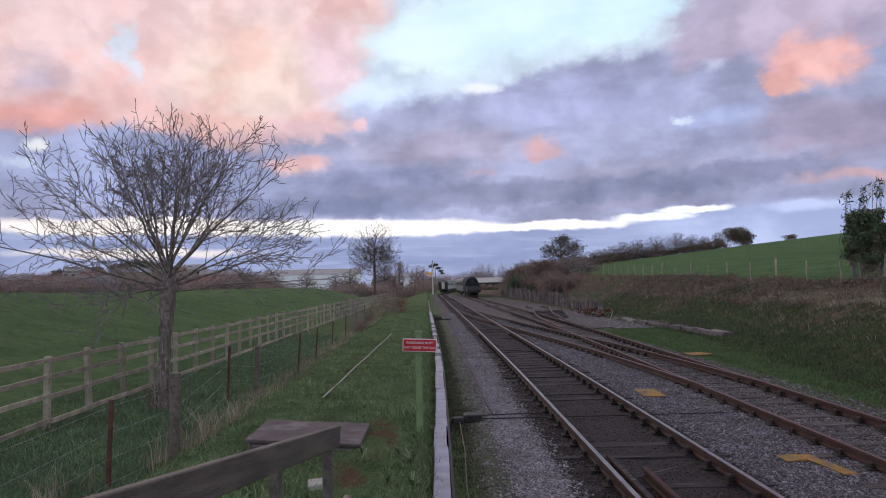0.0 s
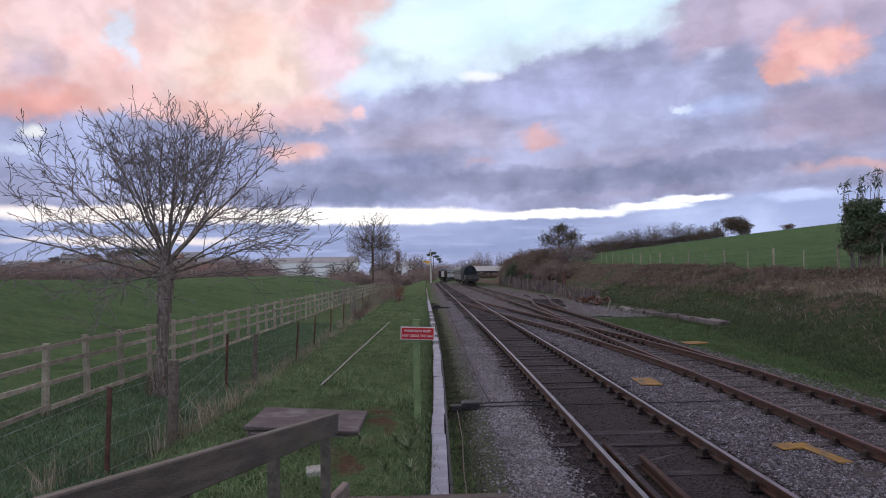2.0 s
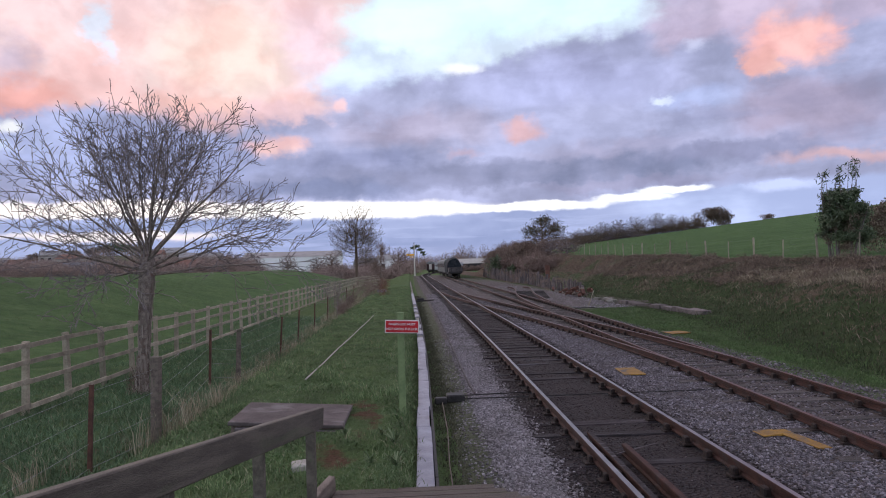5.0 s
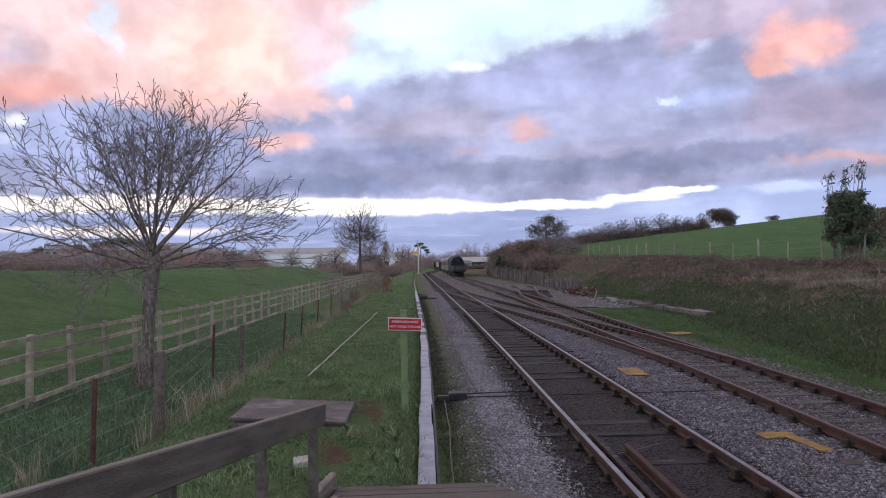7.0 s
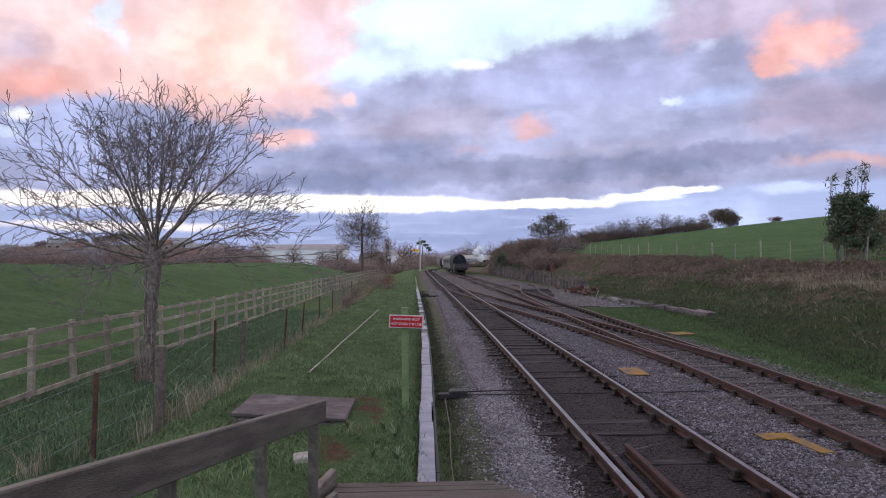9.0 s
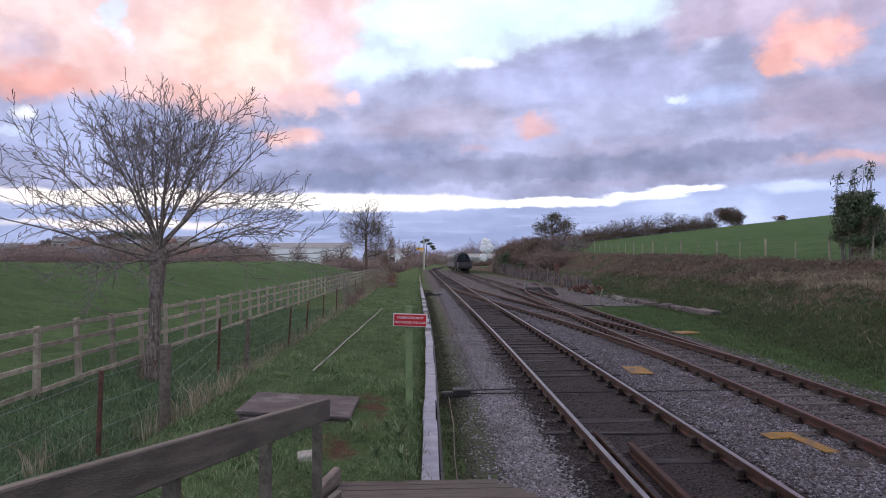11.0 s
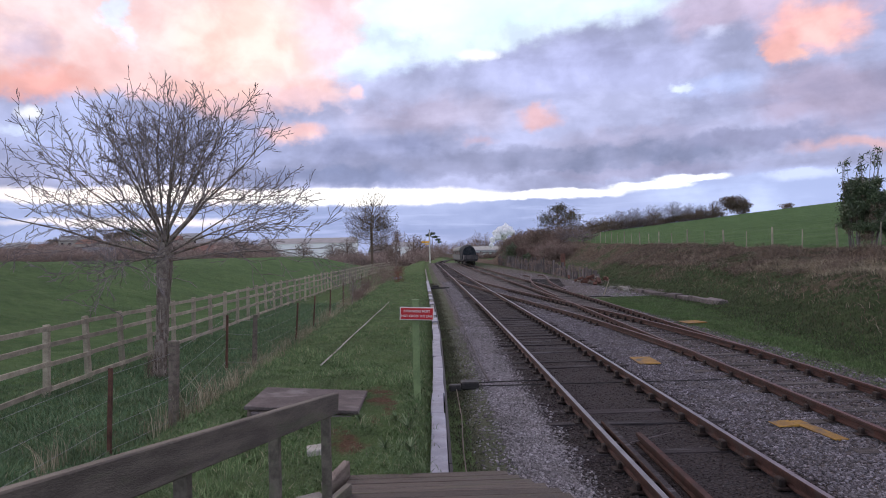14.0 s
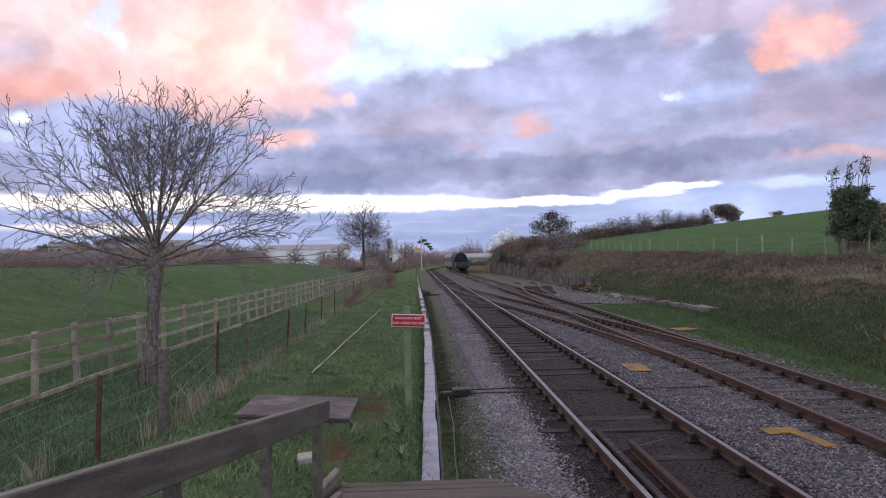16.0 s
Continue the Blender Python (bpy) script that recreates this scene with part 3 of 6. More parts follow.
def dry_zone(x, y):
    t = toe(y)
    d = ease(t + 2.2, t + 4.2, x) * (1 - ease(20.2, 21.2, x)) * ease(4, 12, y) * (0.68 + 0.5 * wave(x, y, 0.45, 1.0))
    scrub = ease(t - 1.5, t + 0.5, x) * ease(80, 100, y) * (1 - ease(21.5, 24, x))
    ditch = 0.42 * ease(-3.3, -4.2, x) * (1 - ease(-4.9, -5.8, x))
    patch_ = (0.62 + 0.3 * ease(20, 14, y)) * ease(t + 0.8 - 0.8 * ease(20, 14, y), t + 2.4 - 1.2 * ease(20, 14, y), x) * (1 - ease(20, 21, x)) * (wave(x, y, 0.35, 4.0) * 0.5 + 0.5)
    return np.maximum.reduce([d * 0.95, scrub, ditch, patch_]) * np.ones_like(x)


def dirt_zone(x, y):
    a = np.exp(-((x + 0.72 + 0.1 * (y - 10.4)) / 0.34) ** 2 - ((y - 10.5) / 1.9) ** 2) * 0.66
    b = np.exp(-((x + 1.0) / 0.42) ** 2 - ((y - 8.3) / 0.7) ** 2) * 0.66
    return np.maximum(a, b)


def field_zone(x, y):
    return np.maximum(ease(-8.0, -9.5, x), ease(20.5, 22.5, x))


ground_xs = spaced((-2500, -300, 12), (-300, -60, 16), (-60, -12, 36), (-12, -5, 18), (-5, 1.4, 32), (1.4, 8.5, 8), (8.5, 24, 44), (24, 120, 34), (120, 400, 12), (400, 2501, 12))
ground_ys = spaced((-400, -40, 8), (-40, 2, 14), (2, 24, 74), (24, 60, 60), (60, 180, 60), (180, 500, 24), (500, 4000, 16))
tagged(sheet("ground", ground_xs, ground_ys, land, M_GROUND, {"dry": dry_zone, "dirt": dirt_zone, "field": field_zone, "shaded_bank": lambda x, y: ease(8.6, 9.6, x) * (1 - ease(20.5, 22.0, x))}), "grass verge, ditch, grassy bank and hillside field", "ground", kind="structure")


def main_c(y):
    return np.interp(y, [-40, 6.5, 12.4, 18.9, 29, 45, 59, 110, 170], [2.5, 2.965, 3.06, 3.15, 3.225, 3.28, 3.32, 3.42, 3.5])


def bed(x, y):
    lift = 0.05 * ease(0.35, 1.0, x) * (1 - ease(8.5, 9.3, x))
    dx = np.abs(np.asarray(x, float) - main_c(y) + 0.08)
    dirt = (0.005 + 0.013 * wave(x, y, 0.55, 2.0)) * np.exp(-(dx / 1.36) ** 10)
    return -0.245 + lift + dirt + 0.012 * wave(x, y, 3.0) - 0.03 * ease(0.7, 0.36, x)


def siding_c(y):
    return np.interp(y, [-40, 5, 10, 15, 20, 27, 33, 46, 65, 90, 120, 134, 160, 200], [5.2, 6.36, 6.60, 6.80, 6.98, 7.22, 7.44, 7.62, 7.70, 7.84, 8.15, 8.4, 8.45, 8.5])


def oil_zone(x, y):
    a = np.exp(-(np.abs(x - main_c(y) + 0.12) / 1.34) ** 6)
    return np.clip(a + 0.35 * np.exp(-(np.abs(x - siding_c(y)) / 1.0) ** 4), 0, 1)


def moss_zone(x, y):
    return np.clip(1.0 * (1 - ease(0.85, 1.3, x)) + 0.8 * ease(7.6, 8.6, x) + 0.3 * ease(20, 45, y) * (1 - ease(0.9, 1.6, x)), 0, 1)


bed_xs, bed_ys = spaced((0.34, 9.3, 70)), spaced((-40, 4, 12), (4, 40, 120), (40, 190, 75))
tagged(sheet("track_bed", bed_xs, bed_ys, bed, M_BALLAST, {"oil": oil_zone, "moss": moss_zone}), "grey stone ballast with dark oil between the rails", "track bed", kind="structure")


# ---- railway ----
def smooth_line(fun, a, b, step=1.0):
    ys = np.arange(a, b + 1e-6, step)
    xs = fun(ys)
    for _ in range(3):
        xs[1:-1] = (xs[:-2] + 2 * xs[1:-1] + xs[2:]) / 4
    return np.stack([xs, ys], 1)


def spline(points, step=0.8):
    """A smooth line through a few plan points."""
    p = np.array(points, float)
    d = np.concatenate([[0], np.cumsum(np.hypot(*np.diff(p, axis=0).T))])
    s = np.arange(0, d[-1], step)
    out = np.stack([np.interp(s, d, p[:, 0]), np.interp(s, d, p[:, 1])], 1)
    for _ in range(4):
        out[1:-1] = (out[:-2] + 2 * out[1:-1] + out[2:]) / 4
    return out


def offset(line, d):
    t = np.gradient(line, axis=0)
    t /= np.hypot(t[:, 0], t[:, 1])[:, None]
    return line + np.stack([t[:, 1], -t[:, 0]], 1) * d


RAIL = [(-0.030, 0), (0.030, 0), (0.036, -0.008), (0.036, -0.04), (0.010, -0.055), (0.010, -0.115), (0.038, -0.128), (0.038, -0.148), (-0.038, -0.148), (-0.038, -0.128), (-0.010, -0.115), (-0.010, -0.055), (-0.036, -0.04), (-0.036, -0.008)]


def rail(line, parent, head, z=0.0, label=""):
    t = np.gradient(line, axis=0)
    t /= np.hypot(t[:, 0], t[:, 1])[:, None]
    nrm = np.stack([t[:, 1], -t[:, 0]], 1)
    k, n = len(RAIL), len(line)
    v = [(*(line[i] + nrm[i] * px), z + pz) for i in range(n) for px, pz in RAIL]
    f = [(i * k + j, i * k + (j + 1) % k, (i + 1) * k + (j + 1) % k, (i + 1) * k + j) for i in range(n - 1) for j in range(k)]
    f += [tuple(range(k)), tuple((n - 1) * k + j for j in reversed(range(k)))]
    me = bpy.data.meshes.new("rail")
    me.from_pydata(v, [], f)
    me.materials.append(M_RUST)
    me.materials.append(head)
    for i, p in enumerate(me.polygons):
        if i < (n - 1) * k and i % k == 0:
            p.material_index = 1
    return link("rail", me, None, parent, label)


def sleeper_mesh(seed, material, length=2.55):
    random.seed(seed)
    me = bpy.data.meshes.new("sleeper")
    bm = new_box((0, 0, -0.06), (length, 0.25, 0.13), bevel=0.015, wob=0.012)
    bm.to_mesh(me)
    bm.free()
    me.materials.append(material)
    return me


def chair_mesh():
    me = bpy.data.meshes.new("rail_chair")
    bm = bmesh.new()
    box(bm, (0, 0, 0.006), (0.30, 0.17, 0.03), bevel=0.006)
    box(bm, (0.07, 0, 0.055), (0.05, 0.11, 0.085), bevel=0.014)
    box(bm, (-0.085, 0, 0.062), (0.075, 0.13, 0.10), bevel=0.016)
    bm.to_mesh(me)
    bm.free()
    me.materials.append(M_CHAIR)
    return me


SLEEPERS, CHAIR = [sleeper_mesh(i, M_SLEEPER) for i in range(4)], chair_mesh()
OILED = [sleeper_mesh(i, M_OILED) for i in range(4)]
Z_SLEEPER = -0.165


def lay_track(name, line, label, head, near, z=0.0, group="railway tracks", gauge=1.507, spacing=0.72, first=-8.0, bury=0.0, chairs=34.0, skip=(), timbers=None):
    tr = thing(name, (0, 0, 0), label, "railway track", group)
    for sgn in (-1, 1):
        rail(offset(line, sgn * gauge / 2), tr, head, z)
    d = np.concatenate([[0], np.cumsum(np.hypot(*np.diff(line, axis=0).T))])
    tang = np.gradient(line, axis=0)
    rng = random.Random(len(name))
    heap = Heap()
    s = 0.4
    while s < d[-1]:
        x, y = np.interp(s, d, line[:, 0]), np.interp(s, d, line[:, 1])
        tx, ty = np.interp(s, d, tang[:, 0]), np.interp(s, d, tang[:, 1])
        yaw = -math.degrees(math.atan2(tx, ty))
        s += spacing * rng.uniform(0.94, 1.06)
        if y < first or any(a < y < b for a, b in skip):
            continue
        sink = Z_SLEEPER + z - bury * rng.uniform(0.2, 1.0) - (0.035 if y < 17 and bury > 0.025 and rng.random() < 0.7 else 0.0)
        m = pose(x + rng.uniform(-0.04, 0.04), y, sink, rng.uniform(-1, 1), rng.uniform(-0.4, 0.4), yaw + rng.uniform(-1.2, 1.2))
        if y < near:
            o = link("sleeper", (timbers or SLEEPERS)[rng.randrange(4)], None, tr)
            o.matrix_basis = m
            if y < chairs:
                for sgn in (-1, 1):
                    c = link("rail_chair", CHAIR, None, tr)
                    c.matrix_basis = pose(x, y, Z_SLEEPER + z - 0.004, 0, 0, yaw) @ pose(sgn * gauge / 2, 0, 0, 0, 0, 0 if sgn > 0 else 180)
        else:
            v = [tuple(m @ Vector((a * 1.27, b * 0.125, c))) for a in (-1, 1) for b in (-1, 1) for c in (-0.1, 0.0)]
            heap.put(v, [(1, 5, 7, 3), (0, 1, 3, 2), (4, 6, 7, 5), (0, 4, 5, 1), (2, 3, 7, 6)])
    if heap.n:
        tagged(link("far_sleepers", heap.mesh("far_sleepers"), M_OILED if timbers else M_SLEEPER, tr), kind="stuff")
    return tr


BEND, RADIUS = 165.0, 700.0


def line_at(s):
    """Plan point and heading (radians to the right) of the main line, s metres along it."""
    if s < BEND:
        return float(main_c(s)), s, 0.002
    a = (s - BEND) / RADIUS
    return 3.49 + RADIUS * (1 - math.cos(a)), BEND + RADIUS * math.sin(a), a


main_line = np.array([line_at(s)[:2] for s in list(np.arange(-30, 160, 1.0)) + list(np.arange(160, 520, 4.0))])
for _ in range(6):
    main_line[1:-1] = (main_line[:-2] + 2 * main_line[1:-1] + main_line[2:]) / 4
lay_track("main_track", main_line, "running line with bright worn rails on dark wooden sleepers", M_WORN, 62.0, bury=0.034, timbers=OILED)
siding_line = smooth_line(siding_c, -30, 150)
lay_track("siding_track", siding_line, "rusty siding track on half-buried wooden sleepers", M_DULL, 60.0, -0.012, bury=0.016, chairs=58.0)
cross_line = spline([(6.84, 15.5), (6.76, 18.5), (6.63, 20.8), (6.50, 23.6), (6.22, 27), (5.83, 31.2), (5.28, 36.9), (4.84, 41.5), (4.42, 46.7), (4.02, 52), (3.66, 58), (3.43, 64), (3.36, 70)])
lay_track("crossover_track", cross_line, "rusty crossover track joining siding and running line", M_DULL, 70.0, -0.006, first=22.0, skip=((22, 23), (45, 75)), bury=0.02, chairs=45.0)
stub = thing("stub_track", (0, 0, 0), "disused rusty siding rails curving off", "railway track", "railway tracks")
rail(spline([(6.85, 36), (7.2, 43), (7.9, 51.5), (8.75, 58), (9.75, 64.5), (10.05, 68), (9.75, 71)]), stub, M_DULL, 0.02)
rail(spline([(8.45, 42), (8.75, 45.5), (9.5, 53), (10.5, 60), (11.35, 65.5), (11.6, 68), (11.2, 70.5)]), stub, M_DULL, 0.02)
for k_ in range(9):
    o = link("sleeper", SLEEPERS[k_ % 4], None, stub)
    o.matrix_basis = pose(8.75 + 0.245 * k_, 50 + 1.55 * k_, Z_SLEEPER + 0.004, 0, 0, -9 - 0.6 * k_)


# rails lying inside the running line
def loose_rail(name, pts, label, z, head):
    t = thing(name, (0, 0, 0), label, "rail", "rails lying between the running rails")
    rail(spline(pts, 0.4), t, head, z)


loose_rail("check_rail", [(2.42, 9.6), (2.39, 8.0), (2.34, 6.2), (2.25, 3.0)], "dull check rail beside the running rail", -0.012, M_OILED)
stick = thing("fallen_stick", (2.95, 9.1, -0.13), "thin pale stick lying between the rails", "stick", turn=-58)
bm = bmesh.new()
cyl(bm, (0, -0.45, 0.0), (0.03, 0.0, 0.015), 0.011, 0.009, 6)
cyl(bm, (0.03, 0.0, 0.015), (-0.02, 0.4, 0.0), 0.009, 0.005, 6)
part("stick", bm, M_PALISADE, stick)
loose_rail("loose_rail", [(2.72, 9.0), (2.69, 7.6), (2.64, 6.2), (2.55, 3.0)], "brown rusty rail end lying between rails", -0.03, M_RUST)


# ---- stones ----
def stones(name, areas, label, material=None):
    rng = np.random.default_rng(4)
    base = np.array([(1, 0, 0), (-1, 0, 0), (0, 1, 0), (0, -1, 0), (0, 0, 1), (0, 0, -1)], float)
    tri = np.array([(0, 2, 4), (2, 1, 4), (1, 3, 4), (3, 0, 4), (2, 0, 5), (1, 2, 5), (3, 1, 5), (0, 3, 5)])
    V, Fc, k = [], [], 0
    for x0, x1, y0, y1, n, r0, r1 in areas:
        # denser towards the near end
        u = rng.random(n) ** 1.5
        ys = y0 + (y1 - y0) * u
        fade = np.sqrt(rng.random(n)) if x0 < 0.6 else rng.random(n)
        xs = x0 + (x1 - x0) * fade + (main_c(ys) - 3.0) + rng.normal(0, 0.05, n)
        r = rng.uniform(r0, r1, n)
        q = rng.normal(size=(n, 3, 3))
        q, _ = np.linalg.qr(q)
        sc = rng.uniform(0.6, 1.25, (n, 6, 1))
        v = (base[None] * sc) @ q * r[:, None, None] * np.array([1, 1, 0.75])
        c = np.stack([xs, ys, bed(xs, ys) + r * 0.25], 1)
        V.append((v + c[:, None]).reshape(-1, 3))
        Fc.append((tri[None] + (np.arange(n) * 6 + k)[:, None, None]).reshape(-1, 3))
        k += n * 6
    me = bpy.data.meshes.new(name)
    me.from_pydata(np.concatenate(V).tolist(), [], np.concatenate(Fc).tolist())
    tagged(link(name, me, material or M_STONE), label, "ballast", kind="stuff")


stones("clean_ballast", [(0.5, 1.05, 5.5, 24, 2400, 0.012, 0.026), (1.02, 1.66, 5.5, 24, 32000, 0.011, 0.027), (1.58, 1.85, 5.5, 22, 2400, 0.012, 0.028), (1.1, 1.85, 20, 62, 11000, 0.02, 0.038)], "clean pale grey ballast shoulder stones", M_CLEAN)
stones("yard_stones", [(9.0, 12.2, 38, 80, 7000, 0.03, 0.06)], "pale grey gravel lying in the yard", M_CLEAN)
stones("ballast_stones", [(4.15, 5.9, 5.5, 30, 36000, 0.012, 0.030), (4.2, 5.6, 25, 50, 4000, 0.025, 0.045), (7.6, 8.6, 9, 30, 3000, 0.018, 0.04), (6.0, 7.4, 6, 25, 3500, 0.014, 0.032)], "loose grey ballast stones")
stones("track_litter", [(2.3, 3.65, 5.5, 46, 8000, 0.006, 0.019), (1.6, 2.2, 5.5, 22, 6500, 0.008, 0.024), (3.75, 4.2, 5.5, 22, 4000, 0.008, 0.024), (6.0, 7.3, 6, 26, 2500, 0.008, 0.022)], "dark oily chippings and litter between rails", M_LITTER)


# ---- edging strip ----
def edge_x(y):
    return float(np.interp(y, [5, 8.2, 12, 15.2, 21, 29, 40, 52, 100], [0.08, 0.11, 0.165, 0.21, 0.27, 0.28, 0.24, 0.16, 0.0]))


edging = thing("edging", (0, 0, 0), "line of white-topped edging slabs along the track", "edging")
lengths = random.Random(3)
y = 5.0
while y < 110:
    L = 1.35 * lengths.uniform(0.85, 1.2) if y < 40 else 3.0
    xc, xd = edge_x(y), edge_x(y + L)
    white = y < 23 or (y < 60 and lengths.random() < 0.38)
    bm = new_box((0, 0, -0.08), (0.2 if white else 0.15, L - 0.012, 0.16), bevel=0.008, wob=0.006)
    o = part("edging_slab", bm, M_WHITE if white else M_CONC, edging)
    o.matrix_basis = pose((xc + xd) / 2 + lengths.uniform(-0.012, 0.012), y + L / 2, lengths.uniform(-0.006, 0.006) - (0 if white else 0.05), 0, lengths.uniform(-1, 1), -math.degrees(math.atan2(xd - xc, L)) + lengths.uniform(-0.5, 0.5))
    y += L
# board made black so that it also stands for the dark gap beside the slabs
trough = thing("cable_trough", (0, 0, 0), "dark wooden board edging beside the white slabs", "edging board")
for y0 in np.arange(5.0, 60, 3.0):
    a, b = edge_x(y0), edge_x(y0 + 3)
    o = part("board", new_box((0, 0, -0.14), (0.04, 2.98, 0.2), bevel=0.004), M_BLACK, trough)
    o.matrix_basis = pose((a + b) / 2 + 0.13, y0 + 1.5, -0.02, 0, 0, -math.degrees(math.atan2(b - a, 3.0)))


# ---- sign ----
def text_mesh(s, size, z, parent, name="letters"):
    c = bpy.data.curves.new(name, "FONT")
    c.body, c.size, c.align_x, c.align_y, c.extrude, c.offset = s, size, "CENTER", "CENTER", 0.0015, 0.001
    tmp = bpy.data.objects.new("tmp", c)
    scene.collection.objects.link(tmp)
    me = bpy.data.meshes.new_from_object(tmp.evaluated_get(bpy.context.evaluated_depsgraph_get()))
    bpy.data.objects.remove(tmp)
    bpy.data.curves.remove(c)
    o = link(name, me, M_LETTER, parent)
    o.matrix_basis = Matrix.Translation((0, -0.058, z)) @ pose(0, 0, 0, 90, 0, 0)
    return o


SY = 10.6
sign = thing("warning_sign", (-0.16, SY, 0.02), "red sign with white letters on a pale green wooden post", "sign")
part("post", new_box((-0.01, 0.01, 0.765), (0.105, 0.105, 1.75), bevel=0.008), M_GREEN, sign)
board = part("board", new_box((0.0, -0.02, 0), (0.512, 0.02, 0.196), bevel=0.004), M_LETTER, sign, "white-bordered red board")
board.matrix_basis = pose(0.012, -0.05, 1.43, 0, 2.6, 0)
part("face", new_box((0, -0.033, 0), (0.484, 0.008, 0.168), bevel=0.002), M_RED, board)
W1 = text_mesh("PASSENGERS MUST", 0.047, 0.036, board)
W2 = text_mesh("NOT CROSS THE LINE", 0.047, -0.036, board)
for o in (W1, W2):
    o.location.y = -0.039


# ---- ramp, handrail ----
RAMP = 0.125


def ramp_z(y):
    return 0.12 + (7.0 - y) * RAMP


ramp = thing("platform_ramp", (0, 0, 0), "dark weathered timber platform ramp end", "ramp")
rb = random.Random(8)
y = 7.14
while y > -3.0:
    w = 0.215
    right = float(np.interp(y, [-3, 4.5, 6.2, 7.14], [1.38, 1.38, 1.2, 0.78]))
    left = -0.80 + rb.uniform(-0.02, 0.01)
    bm = bmesh.new()
    box(bm, ((left + right) / 2, y - w / 2, ramp_z(y - w / 2) - 0.03 + rb.uniform(-0.004, 0.004)), (right - left, w - 0.004, 0.06), rot=pose(0, 0, 0, -math.degrees(math.atan(RAMP))), bevel=0.004, wob=0.003)
    part("plank", bm, M_DECK, ramp)
    y -= w
for x in (-0.7, 0.5):
    part("bearer", new_box((x, 3.4, ramp_z(3.4) - 0.16), (0.12, 7.0, 0.16), rot=pose(0, 0, 0, -math.degrees(math.atan(RAMP)))), M_DECK, ramp)
    for yy in (0.5, 3.2, 6.0):
        h = ramp_z(yy) + 0.1
        part("leg", new_box((x, yy, ramp_z(yy) - 0.2 - h / 2), (0.12, 0.12, h)), M_DECK, ramp)

handrail = thing("handrail", (0, 0, 0), "weathered grey timber handrail on square posts", "handrail")


def plank_between(a, b, w, h, bevel=0.006):
    a, b = Vector(a), Vector(b)
    d = b - a
    q = d.to_track_quat("Y", "Z").to_matrix().to_4x4()
    bm = new_box((0, 0, 0), (w, d.length, h), bevel=bevel, wob=0.002)
    return bm, Matrix.Translation((a + b) / 2) @ q


bm, m = plank_between((-0.70, 5.25, 1.245), (-1.19, 1.2, 1.77), 0.05, 0.155)
part("rail", bm, M_HANDRAIL, handrail).matrix_basis = m
for x, y, h in ((-0.69, 5.08, 1.22), (-0.89, 4.3, 1.30), (-1.06, 3.18, 1.44), (-1.16, 1.9, 1.62)):
    part("post", new_box((x - 0.06, y, (h - 0.25) / 2), (0.066, 0.066, h + 0.2), bevel=0.005), M_HANDRAIL, handrail)
bm, m = plank_between((-0.74, 6.3, 0.22), (-0.98, 4.6, 0.40), 0.06, 0.15)
part("kick_board", bm, M_HANDRAIL, handrail).matrix_basis = m


# ---- lid, block, bricks, pole ----
lid = thing("pit_cover", (-1.71, 10.05, 0.30), "weathered dark slab cover over a low timber-edged pit", "pit cover")
top = part("slab", new_box((0, 0, 0.0), (1.54, 1.38, 0.05), bevel=0.01, wob=0.012), M_SLAB, lid)
top.matrix_basis = pose(0, 0, 0, 0, 3.8, 0)
for sy in (-0.6, 0.6):
    part("edge", new_box((0.02, sy, -0.09), (1.5, 0.07, 0.12), rot=pose(0, 0, 0, 0, 3.8, 0), bevel=0.006), M_WOOD, lid)
for sx in (-0.7, 0.7):
    part("edge", new_box((sx, 0, -0.09 - sx * 0.066), (0.07, 1.13, 0.12), bevel=0.006), M_WOOD, lid)
part("lower_board", new_box((0.05, -0.04, -0.10), (1.44, 1.38, 0.075), rot=pose(0, 0, 0, 0, 3.8, 0), bevel=0.008, wob=0.01), M_PALISADE, lid, "pale weathered board under the slab")
part("plinth", new_box((0, 0, -0.3), (1.3, 1.1, 0.3), bevel=0.01), M_BRICK, lid, "low red brick plinth")
blk = thing("concrete_block", (-1.27, 8.0, 0.03), "pale concrete block lying in the grass", "concrete block", turn=12)
part("block", new_box((0, 0, 0.06), (0.25, 0.26, 0.17), bevel=0.015, wob=0.014), M_PALECONC, blk)
rod = thing("fallen_pole", (0, 0, 0), "pale thin pole lying on the grass", "pole")
bm = bmesh.new()
pole_z = lambda x, y: 0.07 + 0.3 * float(np.mean(land(x, np.linspace(y - 2.5, y + 2.5, 9)))) + 0.7 * float(np.mean(land(np.full(9, -1.9), np.linspace(13.5, 31, 9))))
pole_pts = [(-2.06, 13.5), (-2.0, 15.8), (-1.96, 18.4), (-1.88, 21.2), (-1.83, 24), (-1.74, 27.4), (-1.68, 31)]
for (xa, ya), (xb, yb) in zip(pole_pts[:-1], pole_pts[1:]):
    cyl(bm, (xa, ya, pole_z(xa, ya)), (xb, yb, pole_z(xb, yb)), 0.016, n=8)
part("pole", bm, M_PALECONC, rod)

offcut = thing("timber_offcut", (-0.92, 6.85, -0.02), "weathered timber offcuts beside the ramp foot", "timber")
part("plank", new_box((0, 0, 0.16), (0.07, 0.5, 0.2), rot=pose(0, 0, 0, 8, 6, -18), bevel=0.008, wob=0.008), M_WOOD, offcut)
part("block", new_box((-0.2, -0.3, 0.06), (0.25, 0.16, 0.12), rot=pose(0, 0, 0, 0, 0, 30), bevel=0.01, wob=0.012), M_CONC, offcut)

